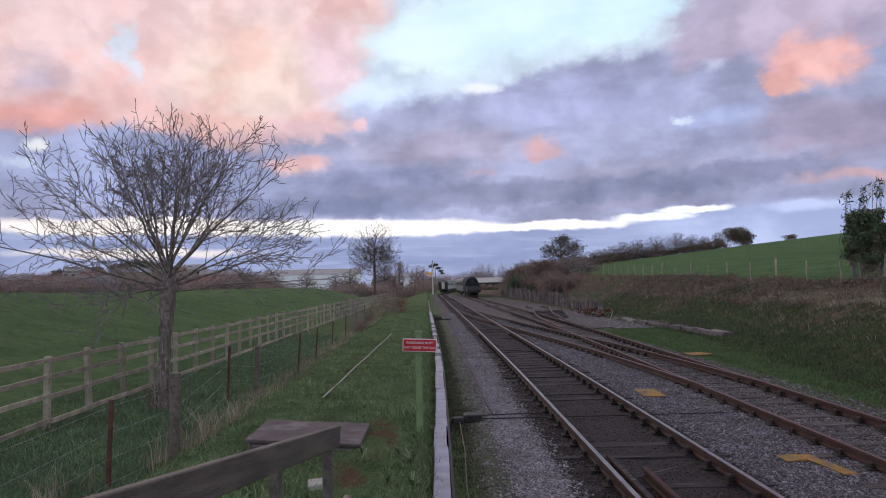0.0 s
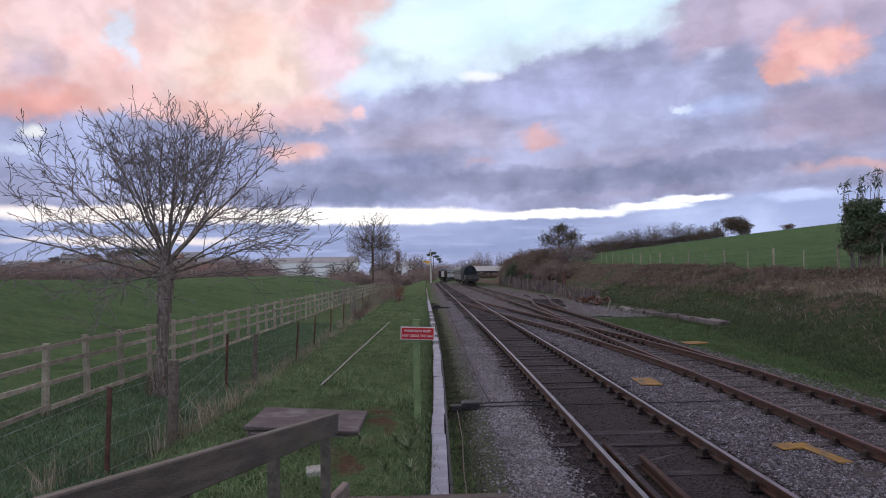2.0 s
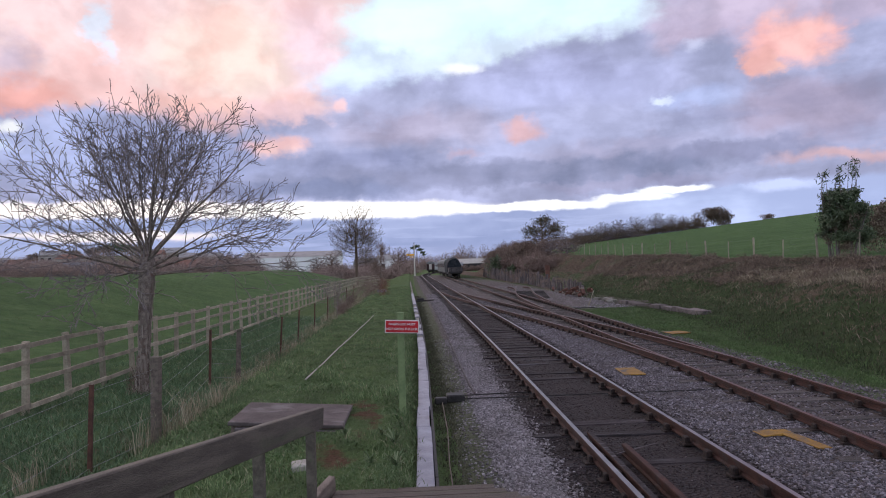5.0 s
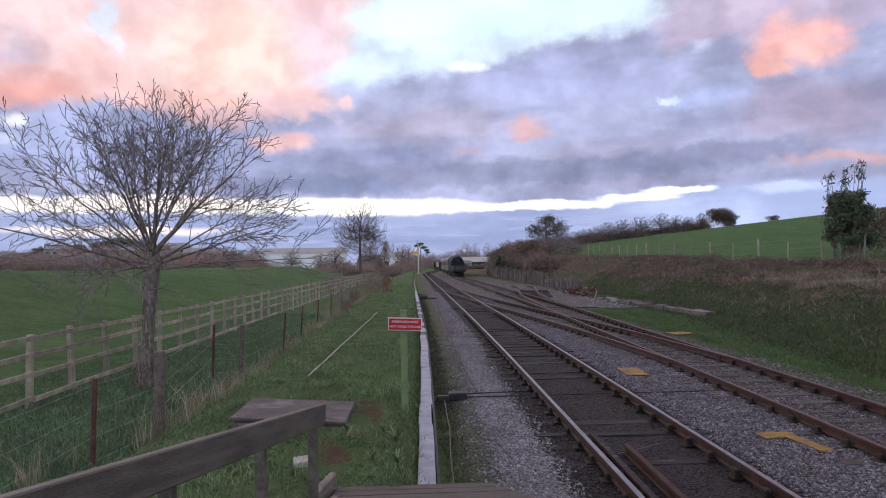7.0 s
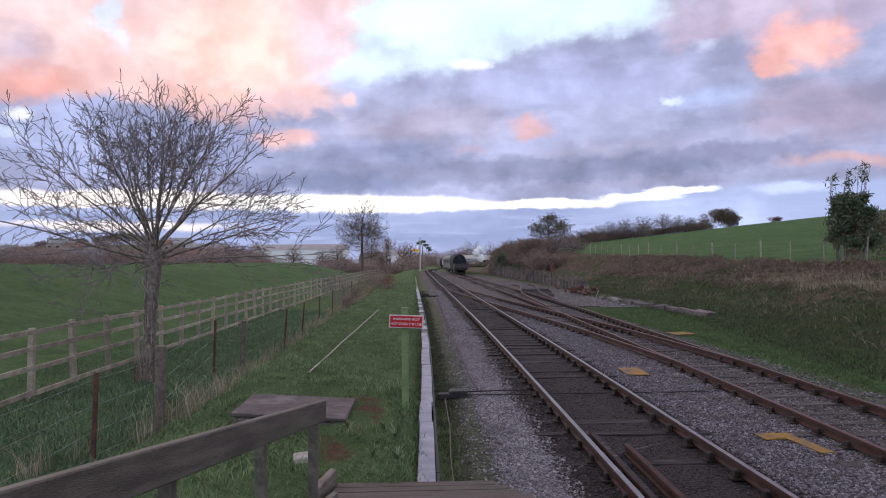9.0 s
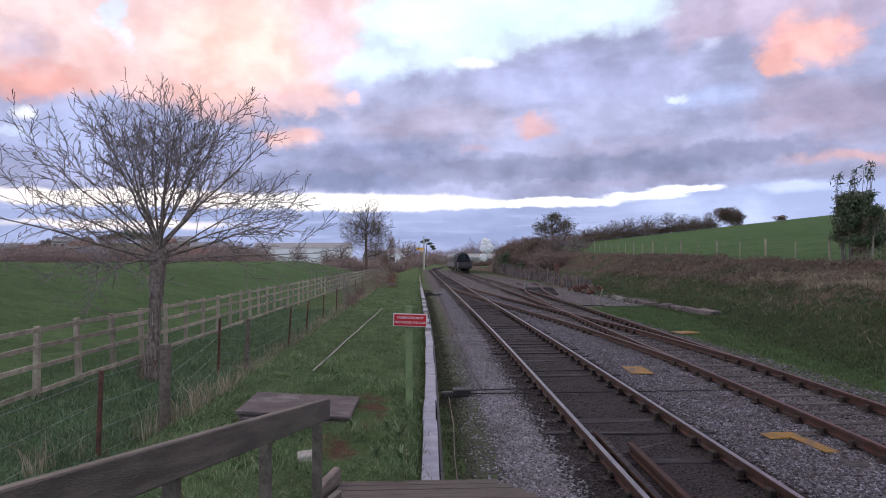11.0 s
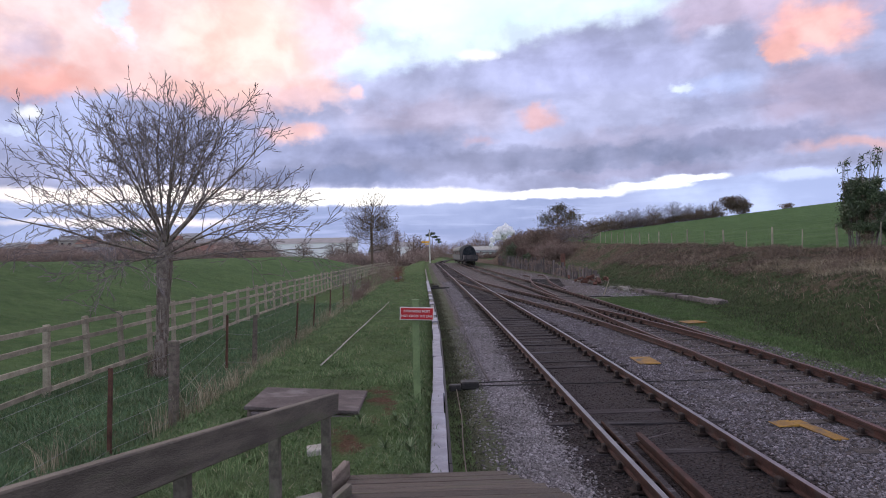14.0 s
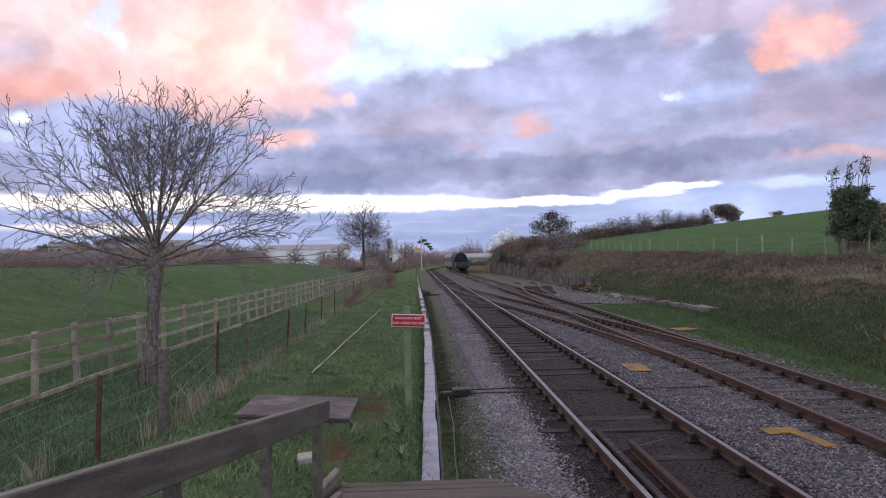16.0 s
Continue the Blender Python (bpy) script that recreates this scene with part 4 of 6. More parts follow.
# ---- yellow boards, rodding ----
for n, (cx, cy, sx, sy, turn, lab) in enumerate(((4.9, 15.6, 0.46, 0.95, -3, "worn yellow painted board lying in ballast"), (5.18, 9.45, 0.42, 1.05, 6, "half-buried yellow painted board in ballast"), (9.0, 23.4, 0.7, 0.75, 8, "yellow painted board lying on grass"))):
    yb = thing("yellow_board", (cx, cy, float(bed(cx, cy)) + (0.07 if n == 2 else 0.022)), lab, "painted board", "yellow boards", turn=turn)
    bm = bmesh.new()
    if n == 1:
        box(bm, (0.10, -0.1, 0), (0.2, 1.0, 0.02), bevel=0.006, wob=0.012)
        box(bm, (-0.14, 0.3, 0.004), (0.3, 0.3, 0.02), bevel=0.006, wob=0.012)
    else:
        box(bm, (0, 0, 0), (sx, sy, 0.025), bevel=0.006, wob=0.012)
    part("board", bm, M_YELLOW, yb)
rods = thing("point_rodding", (0, 0, 0), "black point rods and crank beside the track", "point rodding")
part("crank_box", new_box((0.78, 13.1, -0.13), (0.34, 0.3, 0.14), bevel=0.02), M_BLACK, rods)
part("stool", new_box((0.5, 12.95, -0.15), (0.22, 0.16, 0.12), bevel=0.02), M_BLACK, rods)
for (a, b) in (((0.45, 12.95, -0.13), (6.0, 13.2, -0.185)), ((0.6, 13.25, -0.13), (2.2, 13.6, -0.17))):
    bm = bmesh.new()
    cyl(bm, a, b, 0.012, n=8)
    part("rod", bm, M_BLACK, rods)
bm = bmesh.new()
wire_pts = [(1.17, 13.4), (1.15, 14.9), (1.19, 20), (1.27, 28), (1.43, 42), (1.6, 60)]
for (xa, ya), (xb, yb_) in zip(wire_pts[:-1], wire_pts[1:]):
    cyl(bm, (xa, ya, -0.12), (xb, yb_, -0.12), 0.019, n=6)
part("signal_wire", bm, M_PALISADE, rods)
bm = bmesh.new()
for (xa, ya), (xb, yb_) in (((0.34, 7.2), (0.37, 8.9)), ((0.37, 8.9), (0.44, 10.6)), ((0.44, 10.6), (0.46, 12.8))):
    cyl(bm, (xa + 0.06, ya, -0.16), (xb + 0.06, yb_, -0.16), 0.008, n=6)
part("cable", bm, M_WOOD, rods)
crank = thing("wire_crank", (0.9, 50.5, -0.25), "low dark signal wire crank on timbers", "point crank")
part("timber", new_box((0, 0, 0.1), (1.5, 0.25, 0.12), bevel=0.02), M_BLACK, crank)
part("wheel", new_box((-0.2, 0, 0.22), (0.5, 0.2, 0.16), bevel=0.05), M_BLACK, crank)


# ---- fences ----
def post_rail_fence():
    f = thing("post_and_rail_fence", (0, 0, 0), "grey-brown wooden post and rail fence in grass", "fence")
    rng = random.Random(5)
    ys = np.arange(14.35 - 1.76 * 7, 132, 1.76)
    fx = lambda y: -7.72 + 0.0015 * (y - 14) + 0.03 * math.sin(y * 0.3) + 2.6 * float(ease(96, 140, y))
    pm = bpy.data.meshes.new("post")
    bm = new_box((0, 0, 0.61), (0.11, 0.13, 1.66), bevel=0.012, wob=0.006)
    bm.to_mesh(pm)
    bm.free()
    for i, y in enumerate(ys):
        x, z = fx(y), -0.33
        o = link("post", pm, M_FENCE, f)
        o.matrix_basis = pose(x, y, z + rng.uniform(-0.03, 0.02), rng.uniform(-2, 2), rng.uniform(-2, 2), rng.uniform(-4, 4))
        if i + 1 < len(ys):
            for h in (1.33, 1.0, 0.61, 0.12):
                a = Vector((x + 0.07, y - 0.04, z + h + rng.uniform(-0.02, 0.02)))
                b = Vector((fx(ys[i + 1]) + 0.07, ys[i + 1] + 0.04, z + h + rng.uniform(-0.02, 0.02)))
                bm, m = plank_between(a, b, 0.035, 0.095, 0.0)
                part("rail", bm, M_FENCE, f).matrix_basis = m
    return f


post_rail_fence()


def wire_fence():
    f = thing("wire_fence", (0, 0, 0), "sagging wire fence on rusty angle-iron posts", "fence")
    spots = [(-4.35, 5.0), (-4.42, 9.7), (-3.97, 10.95), (-4.85, 16.9), (-4.3, 17.4), (-4.2, 22.4), (-4.35, 26.8), (-4.3, 31), (-4.3, 36), (-4.4, 42), (-4.6, 50), (-4.8, 58)]
    tops = []
    for i, (x, y) in enumerate(spots):
        z = float(land(x, y)) if x > -4.6 else float(land(x, y)) + 0.1
        if i == 2:
            bm = new_box((0, 0, 0.43), (0.14, 0.13, 1.82), bevel=0.015, wob=0.01)
            part("strainer_post", bm, M_WOOD, f, "old grey timber strainer post").matrix_basis = pose(x, y, z, 0, 1, 0)
        elif i % 5 == 4:
            part("post", new_box((0, 0, 0.55), (0.11, 0.11, 1.5), bevel=0.01, wob=0.01), M_WOOD, f, "grey timber post").matrix_basis = pose(x, y, z, 0, 2, 10)
        else:
            bm = bmesh.new()
            box(bm, (0, 0, 0.5), (0.05, 0.008, 1.5))
            box(bm, (0.021, 0.023, 0.5), (0.008, 0.045, 1.5))
            part("post", bm, M_RUSTPOST, f).matrix_basis = pose(x, y, z, random.uniform(-3, 3), random.uniform(0, 5), 0)
        tops.append(Vector((x, y, z)))
    for h in (1.15, 0.8, 0.45, 0.12):
        heap = Heap()
        pts = []
        for a, b in zip(tops[:-1], tops[1:]):
            for k in range(4):
                u = k / 4
                p = a.lerp(b, u)
                pts.append((p.x, p.y, p.z + h - 0.012 * math.sin(u * math.pi)))
        heap.tube(pts, [0.0032] * len(pts), 4)
        link("wire", heap.mesh("wire"), M_NEARWIRE, f)


wire_fence()


# ---- plants ----
def blades(name, spots, material, label, hmin, hmax, width, per=6, spread=0.06, lean=0.45, category="grass"):
    """Tufts of narrow bent blades; spots: (x, y, z, scale) rows."""
    rng = np.random.default_rng(len(name))
    s = np.asarray(spots, float)
    n = len(s) * per
    c = np.repeat(s, per, axis=0)
    base = c[:, :3] + np.concatenate([rng.normal(0, spread, (n, 2)) * c[:, 3:4], np.zeros((n, 1))], 1)
    h = rng.uniform(hmin, hmax, n) * c[:, 3]
    a = rng.uniform(0, 2 * np.pi, n)
    out = np.stack([np.cos(a), np.sin(a), np.zeros(n)], 1) * (h * rng.uniform(0.1, lean, n))[:, None]
    b = rng.uniform(0, 2 * np.pi, n)
    side = np.stack([np.cos(b), np.sin(b), np.zeros(n)], 1) * (width * c[:, 3] * rng.uniform(0.6, 1.3, n))[:, None]
    up = np.array([0, 0, 1.0])
    base[:, 2] -= 0.02
    mid = base + out * 0.35 + up * (h * 0.6)[:, None]
    tip = base + out * 1.2 + up * h[:, None]
    v = np.stack([base - side, base + side, mid + side * 0.7, mid - side * 0.7, tip], 1).reshape(-1, 3)
    k = np.arange(n)[:, None] * 5
    me = bpy.data.meshes.new(name)
    me.from_pydata(v.tolist(), [], (k + np.array([[0, 1, 2, 3]])).tolist() + (k + np.array([[3, 2, 4]])).tolist())
    return tagged(link(name, me, material), label, category, kind="stuff")


def scatter(n, x0, x1, y0, y1, seed, power=1.5, smin=0.7, smax=1.3, keep=None):
    rng = np.random.default_rng(seed)
    x = rng.uniform(x0, x1, n)
    y = y0 + (y1 - y0) * rng.random(n) ** power
    if keep is not None:
        k = keep(x, y, rng)
        x, y = x[k], y[k]
    return np.stack([x, y, land(x, y), rng.uniform(smin, smax, len(x))], 1)


def off_paths(x, y, rng):
    d = dirt_zone(x, y)
    lidzone = (np.abs(x + 1.71) < 0.76) & (np.abs(y - 10.05) < 0.68)
    rampzone = (x > -1.0) & (y < 7.1)
    return (rng.random(len(x)) > d * 1.5) & ~lidzone & ~rampzone & (rng.random(len(x)) < 0.75 + 0.25 * wave(x, y, 1.5))


blades("verge_grass", np.concatenate([scatter(17000, -4.0, -0.03, 6.0, 30, 1, 1.7, 0.7, 1.4, off_paths), scatter(7000, -4.2, 0.0, 25, 75, 2, 1.2, 1.0, 1.8, off_paths)]), M_BLADE, "short rough green grass on the verge", 0.016, 0.055, 0.0036, 17, 0.085, 1.7)
def clumps_keep(x, y, rng):
    return off_paths(x, y, rng) & (wave(x, y, 0.95, 5.0) + 0.6 * wave(x, y, 2.7, 1.0) > 0.22)


blades("verge_weeds", scatter(5200, -3.6, -0.06, 6.6, 20, 43, 1.4, 0.7, 1.4, lambda x, y, rng: off_paths(x, y, rng) & (wave(x, y, 1.3, 2.0) + 0.5 * wave(x, y, 3.1, 6.0) > 0.05)), M_LUSH, "low broad-leaved weeds among the verge grass", 0.02, 0.06, 0.012, 6, 0.06, 2.0, "weeds")
blades("verge_tufts", np.concatenate([scatter(7500, -3.9, -0.06, 6.5, 32, 41, 1.5, 0.7, 1.5, clumps_keep), scatter(3500, -3.6, -0.05, 30, 80, 42, 1.1, 1.0, 1.9, clumps_keep)]), M_TUFT, "coarser pale tufts in the verge grass", 0.04, 0.12, 0.0045, 12, 0.07, 1.1)
blades("ditch_grass", np.concatenate([scatter(8000, -7.8, -4.0, 8, 40, 3, 1.4, 0.9, 1.8), scatter(3000, -10, -7.8, 12, 45, 4, 1.3, 0.8, 1.3)]), M_DITCH, "longer green grass between the fences", 0.03, 0.11, 0.0045, 13, 0.14, 1.3)
blades("cess_weeds", scatter(24000, 0.34, 1.3, 7, 60, 6, 1.2, 0.6, 1.3, lambda x, y, rng: rng.random(len(x)) < 1.3 * (1 - ease(0.75, 1.3, x)) * (0.35 + 0.65 * ease(9, 14, y)) * (0.55 + 0.6 * wave(x, y, 2.2))) + np.array([0, 0, 0.03, 0]), M_MOSSY, "low weeds and moss beside the ballast", 0.012, 0.05, 0.005, 9, 0.06, 1.4)


def rosettes():
    """Strap-leaved weeds in the verge."""
    rng = random.Random(23)
    for x, y, r in ((-0.25, 8.45, 0.27), (-0.42, 8.9, 0.2), (-0.5, 7.95, 0.2), (-0.22, 7.75, 0.22), (-0.9, 9.1, 0.14), (-0.2, 9.5, 0.16), (-2.3, 8.6, 0.16)):
        heap = Heap()
        for i in range(34):
            a, L = rng.uniform(0, 6.28), r * rng.uniform(0.35, 0.95)
            rise = rng.uniform(0.2, 1.2)
            d, s_ = Vector((math.cos(a), math.sin(a), 0)), Vector((-math.sin(a), math.cos(a), 0))
            w = L * 0.045
            p = [d * L * u * 0.8 + Vector((0, 0, L * rise * math.sin(u * 2.1) * 0.75)) for u in (0.03, 0.35, 0.7, 1.0)]
            v = [p[0] - s_ * w * 0.5, p[0] + s_ * w * 0.5, p[1] + s_ * w, p[2] + s_ * w, p[3], p[2] - s_ * w, p[1] - s_ * w]
            heap.put([tuple(q) for q in v], [(0, 1, 2, 6), (2, 3, 5, 6), (3, 4, 5, 5)])
        me = heap.mesh("leaves")
        me.validate()
        o = new("strappy_weed")
        o.matrix_basis = pose(x, y, float(land(x, y)))
        tagged(o, "clump of narrow pale green weed leaves in grass", "weed", "verge weeds")
        link("leaves", me, M_STRAPPY, o)


rosettes()
straw_spots = [(-4.05 + 0.35 * math.sin(k_ * 2.1), 12.0 + 1.15 * k_, 0.45 + 0.25 * math.sin(k_ * 1.3) ** 2) for k_ in range(40)] + [(-4.0, 10.9, 0.9), (-3.75, 11.7, 1.0), (-5.0, 9.2, 0.9), (-3.7, 13.0, 0.8), (-3.9, 15.6, 0.7), (-4.3, 17.4, 0.6), (-4.0, 22.5, 0.6), (-4.1, 29, 0.8), (-4.3, 36, 0.9), (-3.6, 46, 1.0)]
rr = np.random.default_rng(12)
ss = np.array([(x + rr.normal(0, 0.16), y + rr.normal(0, 0.2), 0, s * rr.uniform(0.7, 1.2)) for x, y, s in straw_spots for _ in range(8)])
ss[:, 2] = land(ss[:, 0], ss[:, 1])
blades("dead_grass", ss, M_STRAW, "tall pale dead grass beside the fence", 0.25, 0.75, 0.005, 14, 0.07, 0.7)


def bank_keep(x, y, rng):
    t = toe(y)
    return (x > t - 0.3) & (x < 20.6) & (y > 4)


def on_bank(dry):
    def keep(x, y, rng):
        d = dry_zone(x, y)
        return bank_keep(x, y, rng) & ((rng.random(len(x)) < d * 1.2) == dry)
    return keep


blades("bank_grass", scatter(30000, 9.0, 20.5, 9, 60, 7, 1.3, 0.8, 1.6, on_bank(False)), M_BANK, "rough green grass on the cutting side", 0.03, 0.11, 0.006, 8, 0.16, 1.6)
blades("bracken", scatter(24000, 9.0, 21.0, 11, 95, 8, 1.1, 0.8, 1.7, on_bank(True)), M_BRACKEN, "brown dead bracken and bramble on the cutting side", 0.04, 0.16, 0.008, 8, 0.22, 2.2)


def tan_keep(x, y, rng):
    t = toe(y)
    return (np.abs(x - t - 4.6 - 0.5 * wave(x, y, 0.6)) < 0.9) & (rng.random(len(x)) < 0.9)


blades("bank_field_tufts", scatter(6000, -24, -8.6, 13, 62, 27, 1.4, 0.8, 1.6), M_FIELD, "short tufted grass on the long bank", 0.012, 0.04, 0.010, 5, 0.2, 2.2)
blades("cess_grass", scatter(7000, 7.2, 9.6, 9, 34, 29, 1.3, 0.6, 1.2, lambda x, y, rng: (x > siding_c(y) + 0.98) & (rng.random(len(x)) < 0.25 + 0.75 * ease(0.7, 1.9, x - siding_c(y) + 0.5 * wave(x, y, 1.4)))) + np.array([0, 0, 0.045, 0]), M_LUSH, "short green grass creeping over the ballast edge", 0.02, 0.07, 0.007, 7, 0.1, 1.5)
blades("tan_grass", scatter(9000, 12.5, 18.5, 12, 34, 18, 1.0, 0.8, 1.5, tan_keep), M_STRAW, "tan dead grass along the cutting top", 0.05, 0.18, 0.005, 7, 0.14, 1.8)
blades("siding_grass", scatter(14000, 8.0, 12.6, 10, 44, 19, 1.2, 0.8, 1.3, lambda x, y, rng: (x < toe(y) + 0.6 + 0.5 * wave(x, y, 0.8)) & (x > 8.0 + 0.02 * y + 0.25 * wave(x, y, 1.3)) & (rng.random(len(x)) < ease(42, 32, y + 2.0 * wave(x, y, 0.9)))), M_LUSH, "short green grass beside the siding", 0.03, 0.08, 0.007, 7, 0.12, 1.5)


def grow(heap, p, d, length, r, depth, rng, up=0.12, kids=(5, 8), spread=0.75, fine=None, wig=0.14, minr=0.0035):
    """A branch with its side shoots."""
    n = 5 if depth else 4
    pts, rad = [p], [r]
    d = d.normalized()
    step = length / n
    for i in range(n):
        d = (d + Vector((rng.gauss(0, wig), rng.gauss(0, wig), rng.gauss(0, wig) + up))).normalized()
        p = p + d * step
        pts.append(p)
        rad.append(max(minr, r * (1 - 0.78 * (i + 1) / n)))
    (fine if depth == 0 and fine else heap).tube(pts, rad, 5 if r > 0.02 else 3)
    if depth == 0:
        return
    for _ in range(rng.randint(*kids)):
        u = rng.uniform(0.12, 0.92) * n
        i = min(int(u), n - 1)
        q = pts[i].lerp(pts[i + 1], u - i)
        t = (pts[i + 1] - pts[i]).normalized()
        side = Vector((rng.gauss(0, 1), rng.gauss(0, 1), rng.gauss(0, 0.8) + 0.15))
        side = (side - t * side.dot(t)).normalized()
        nd = t * rng.uniform(0.5, 1.0) + side * spread * rng.uniform(0.6, 1.2)
        rr_ = max(minr, rad[i] * rng.uniform(0.35, 0.6))
        grow(heap, q, nd, length * rng.uniform(0.3, 0.58), rr_, depth - 1, rng, up, kids, spread, fine, wig, minr)


def colonise(trunk, goals, step, reach, kill, seed, tropism=0.05, jitter=0.18, limit=160, keep=0.55):
    """Grows branches from a trunk line towards scattered goals. Returns nodes and parents."""
    rng = np.random.default_rng(seed)
    nodes = [np.array(p, float) for p in trunk]
    par = [i - 1 for i in range(len(nodes))]
    G = np.array(goals, float)
    P = np.array(nodes)
    d = np.linalg.norm(G[:, None] - P[None], axis=2)
    near, dist = d.argmin(1), d.min(1)
    alive = np.ones(len(G), bool)
    kids = {}
    for _ in range(limit):
        m = alive & (dist < reach)
        if not m.any():
            break
        fresh = []
        for i in np.unique(near[m]):
            if kids.get(i, 0) >= 3:
                continue
            v = G[m & (near == i)] - nodes[i]
            v = (v / np.linalg.norm(v, axis=1)[:, None]).mean(0) + rng.normal(0, jitter, 3) + np.array([0, 0, tropism])
            if par[i] >= 0 and i >= len(trunk):
                v = v + keep * (nodes[i] - nodes[par[i]]) / step
            v /= max(np.linalg.norm(v), 1e-6)
            nodes.append(nodes[i] + v * step)
            par.append(int(i))
            kids[i] = kids.get(i, 0) + 1
            fresh.append(len(nodes) - 1)
        if not fresh:
            break
        Q = np.array([nodes[k] for k in fresh])
        d = np.linalg.norm(G[:, None] - Q[None], axis=2)
        j = d.argmin(1)
        better = d.min(1) < dist
        near[better] = np.array(fresh)[j[better]]
        dist = np.minimum(dist, d.min(1))
        alive &= dist > kill
    return np.array(nodes), par


def branch_tubes(nodes, par, tip, power, rmax, limb, twig, split):
    """Tubes along the branches: thick ones into limb, thin ones into twig."""
    n = len(nodes)
    kids = [[] for _ in range(n)]
    for i, p in enumerate(par):
        if p >= 0:
            kids[p].append(i)
    r = np.zeros(n)
    for i in range(n - 1, -1, -1):
        r[i] = min(rmax, tip if not kids[i] else sum(r[k] ** power for k in kids[i]) ** (1 / power))
    stack = [(0, -1)]
    while stack:
        i, before = stack.pop()
        line, rad = ([tuple(nodes[before])], [r[i]]) if before >= 0 else ([], [])
        while True:
            line.append(tuple(nodes[i]))
            rad.append(r[i])
            if not kids[i]:
                break
            main = max(kids[i], key=lambda k: r[k])
            stack.extend((k, i) for k in kids[i] if k != main)
            i = main
        if len(line) > 1:
            rad[-1] *= 0.6
            big = rad[0] > split
            (limb if big else twig).tube(line, rad, 6 if big else 3)


def dome(n, cx, cz, rxy, up, down, seed, shell=0.55):
    rng = np.random.default_rng(seed)
    d = rng.normal(size=(n, 3))
    d /= np.linalg.norm(d, axis=1)[:, None]
    r = rng.random(n) ** shell
    lump = 1 + 0.05 * np.sin(d[:, 0] * 4 + seed) + 0.08 * np.sin(d[:, 2] * 5 + d[:, 1] * 3)
    z = np.where(d[:, 2] > 0, d[:, 2] * up, d[:, 2] * down)
    return np.stack([cx + d[:, 0] * rxy * r * lump, d[:, 1] * rxy * r * lump, cz + z * r * lump], 1)


def twiggy(limbs, crown, p, d, length, r, level, rng, kids, lift=0.05):
    """A crooked branch with forking side shoots, thinner at each level."""
    n = 7 if level > 2 else 6 if level > 1 else 4
    pts, rad = [p], [r]
    d = d.normalized()
    crook = (0.12, 0.16, 0.22, 0.26)[3 - level]
    swing = Vector((rng.gauss(0, 1), rng.gauss(0, 1), rng.gauss(0, 1))).normalized()
    for i in range(n):
        zig = swing * (crook * (1 if i % 2 else -1))
        d = (d + zig + Vector((rng.gauss(0, crook * 0.6), rng.gauss(0, crook * 0.6), rng.gauss(0, crook * 0.5) + lift))).normalized()
        p = p + d * (length / n)
        pts.append(p)
        rad.append(max(0.0068, r * (1 - 0.80 * (i + 1) / n)))
    (limbs if r > 0.022 else crown).tube(pts, rad, 7 if r > 0.04 else 5 if r > 0.015 else 3)
    if level == 0:
        return
    lo, hi = kids[3 - level]
    count, spin = rng.randint(lo, hi), rng.uniform(0, 6.28)
    for k in range(count):
        u0 = 0.27 if level == 3 else 0.16
        u = (u0 + (0.97 - u0) * (k + rng.uniform(0.1, 0.9)) / count) * n
        i = min(int(u), n - 1)
        q = pts[i].lerp(pts[i + 1], u - i)
        t = (pts[i + 1] - pts[i]).normalized()
        e1 = t.cross(Vector((0.2, 0.3, 0.9))).normalized()
        turn = spin + k * 2.4 + rng.uniform(-0.5, 0.5)
        side = e1 * math.cos(turn) + t.cross(e1) * math.sin(turn) + Vector((0, 0, 0.12))
        nd = t * rng.uniform(0.6, 1.0) + side * rng.uniform(0.45, 0.85)
        share = (rng.uniform(0.30, 0.5) * (1.2 - 0.5 * u / n), rng.uniform(0.32, 0.55), rng.uniform(0.22, 0.42))[3 - level]
        rr_ = max(0.0074, (rad[i] * 0.8 + rad[i + 1] * 0.2) * rng.uniform(0.38, 0.6))
        twiggy(limbs, crown, q, nd, length * share, rr_, level - 1, rng, kids, lift * 0.8)


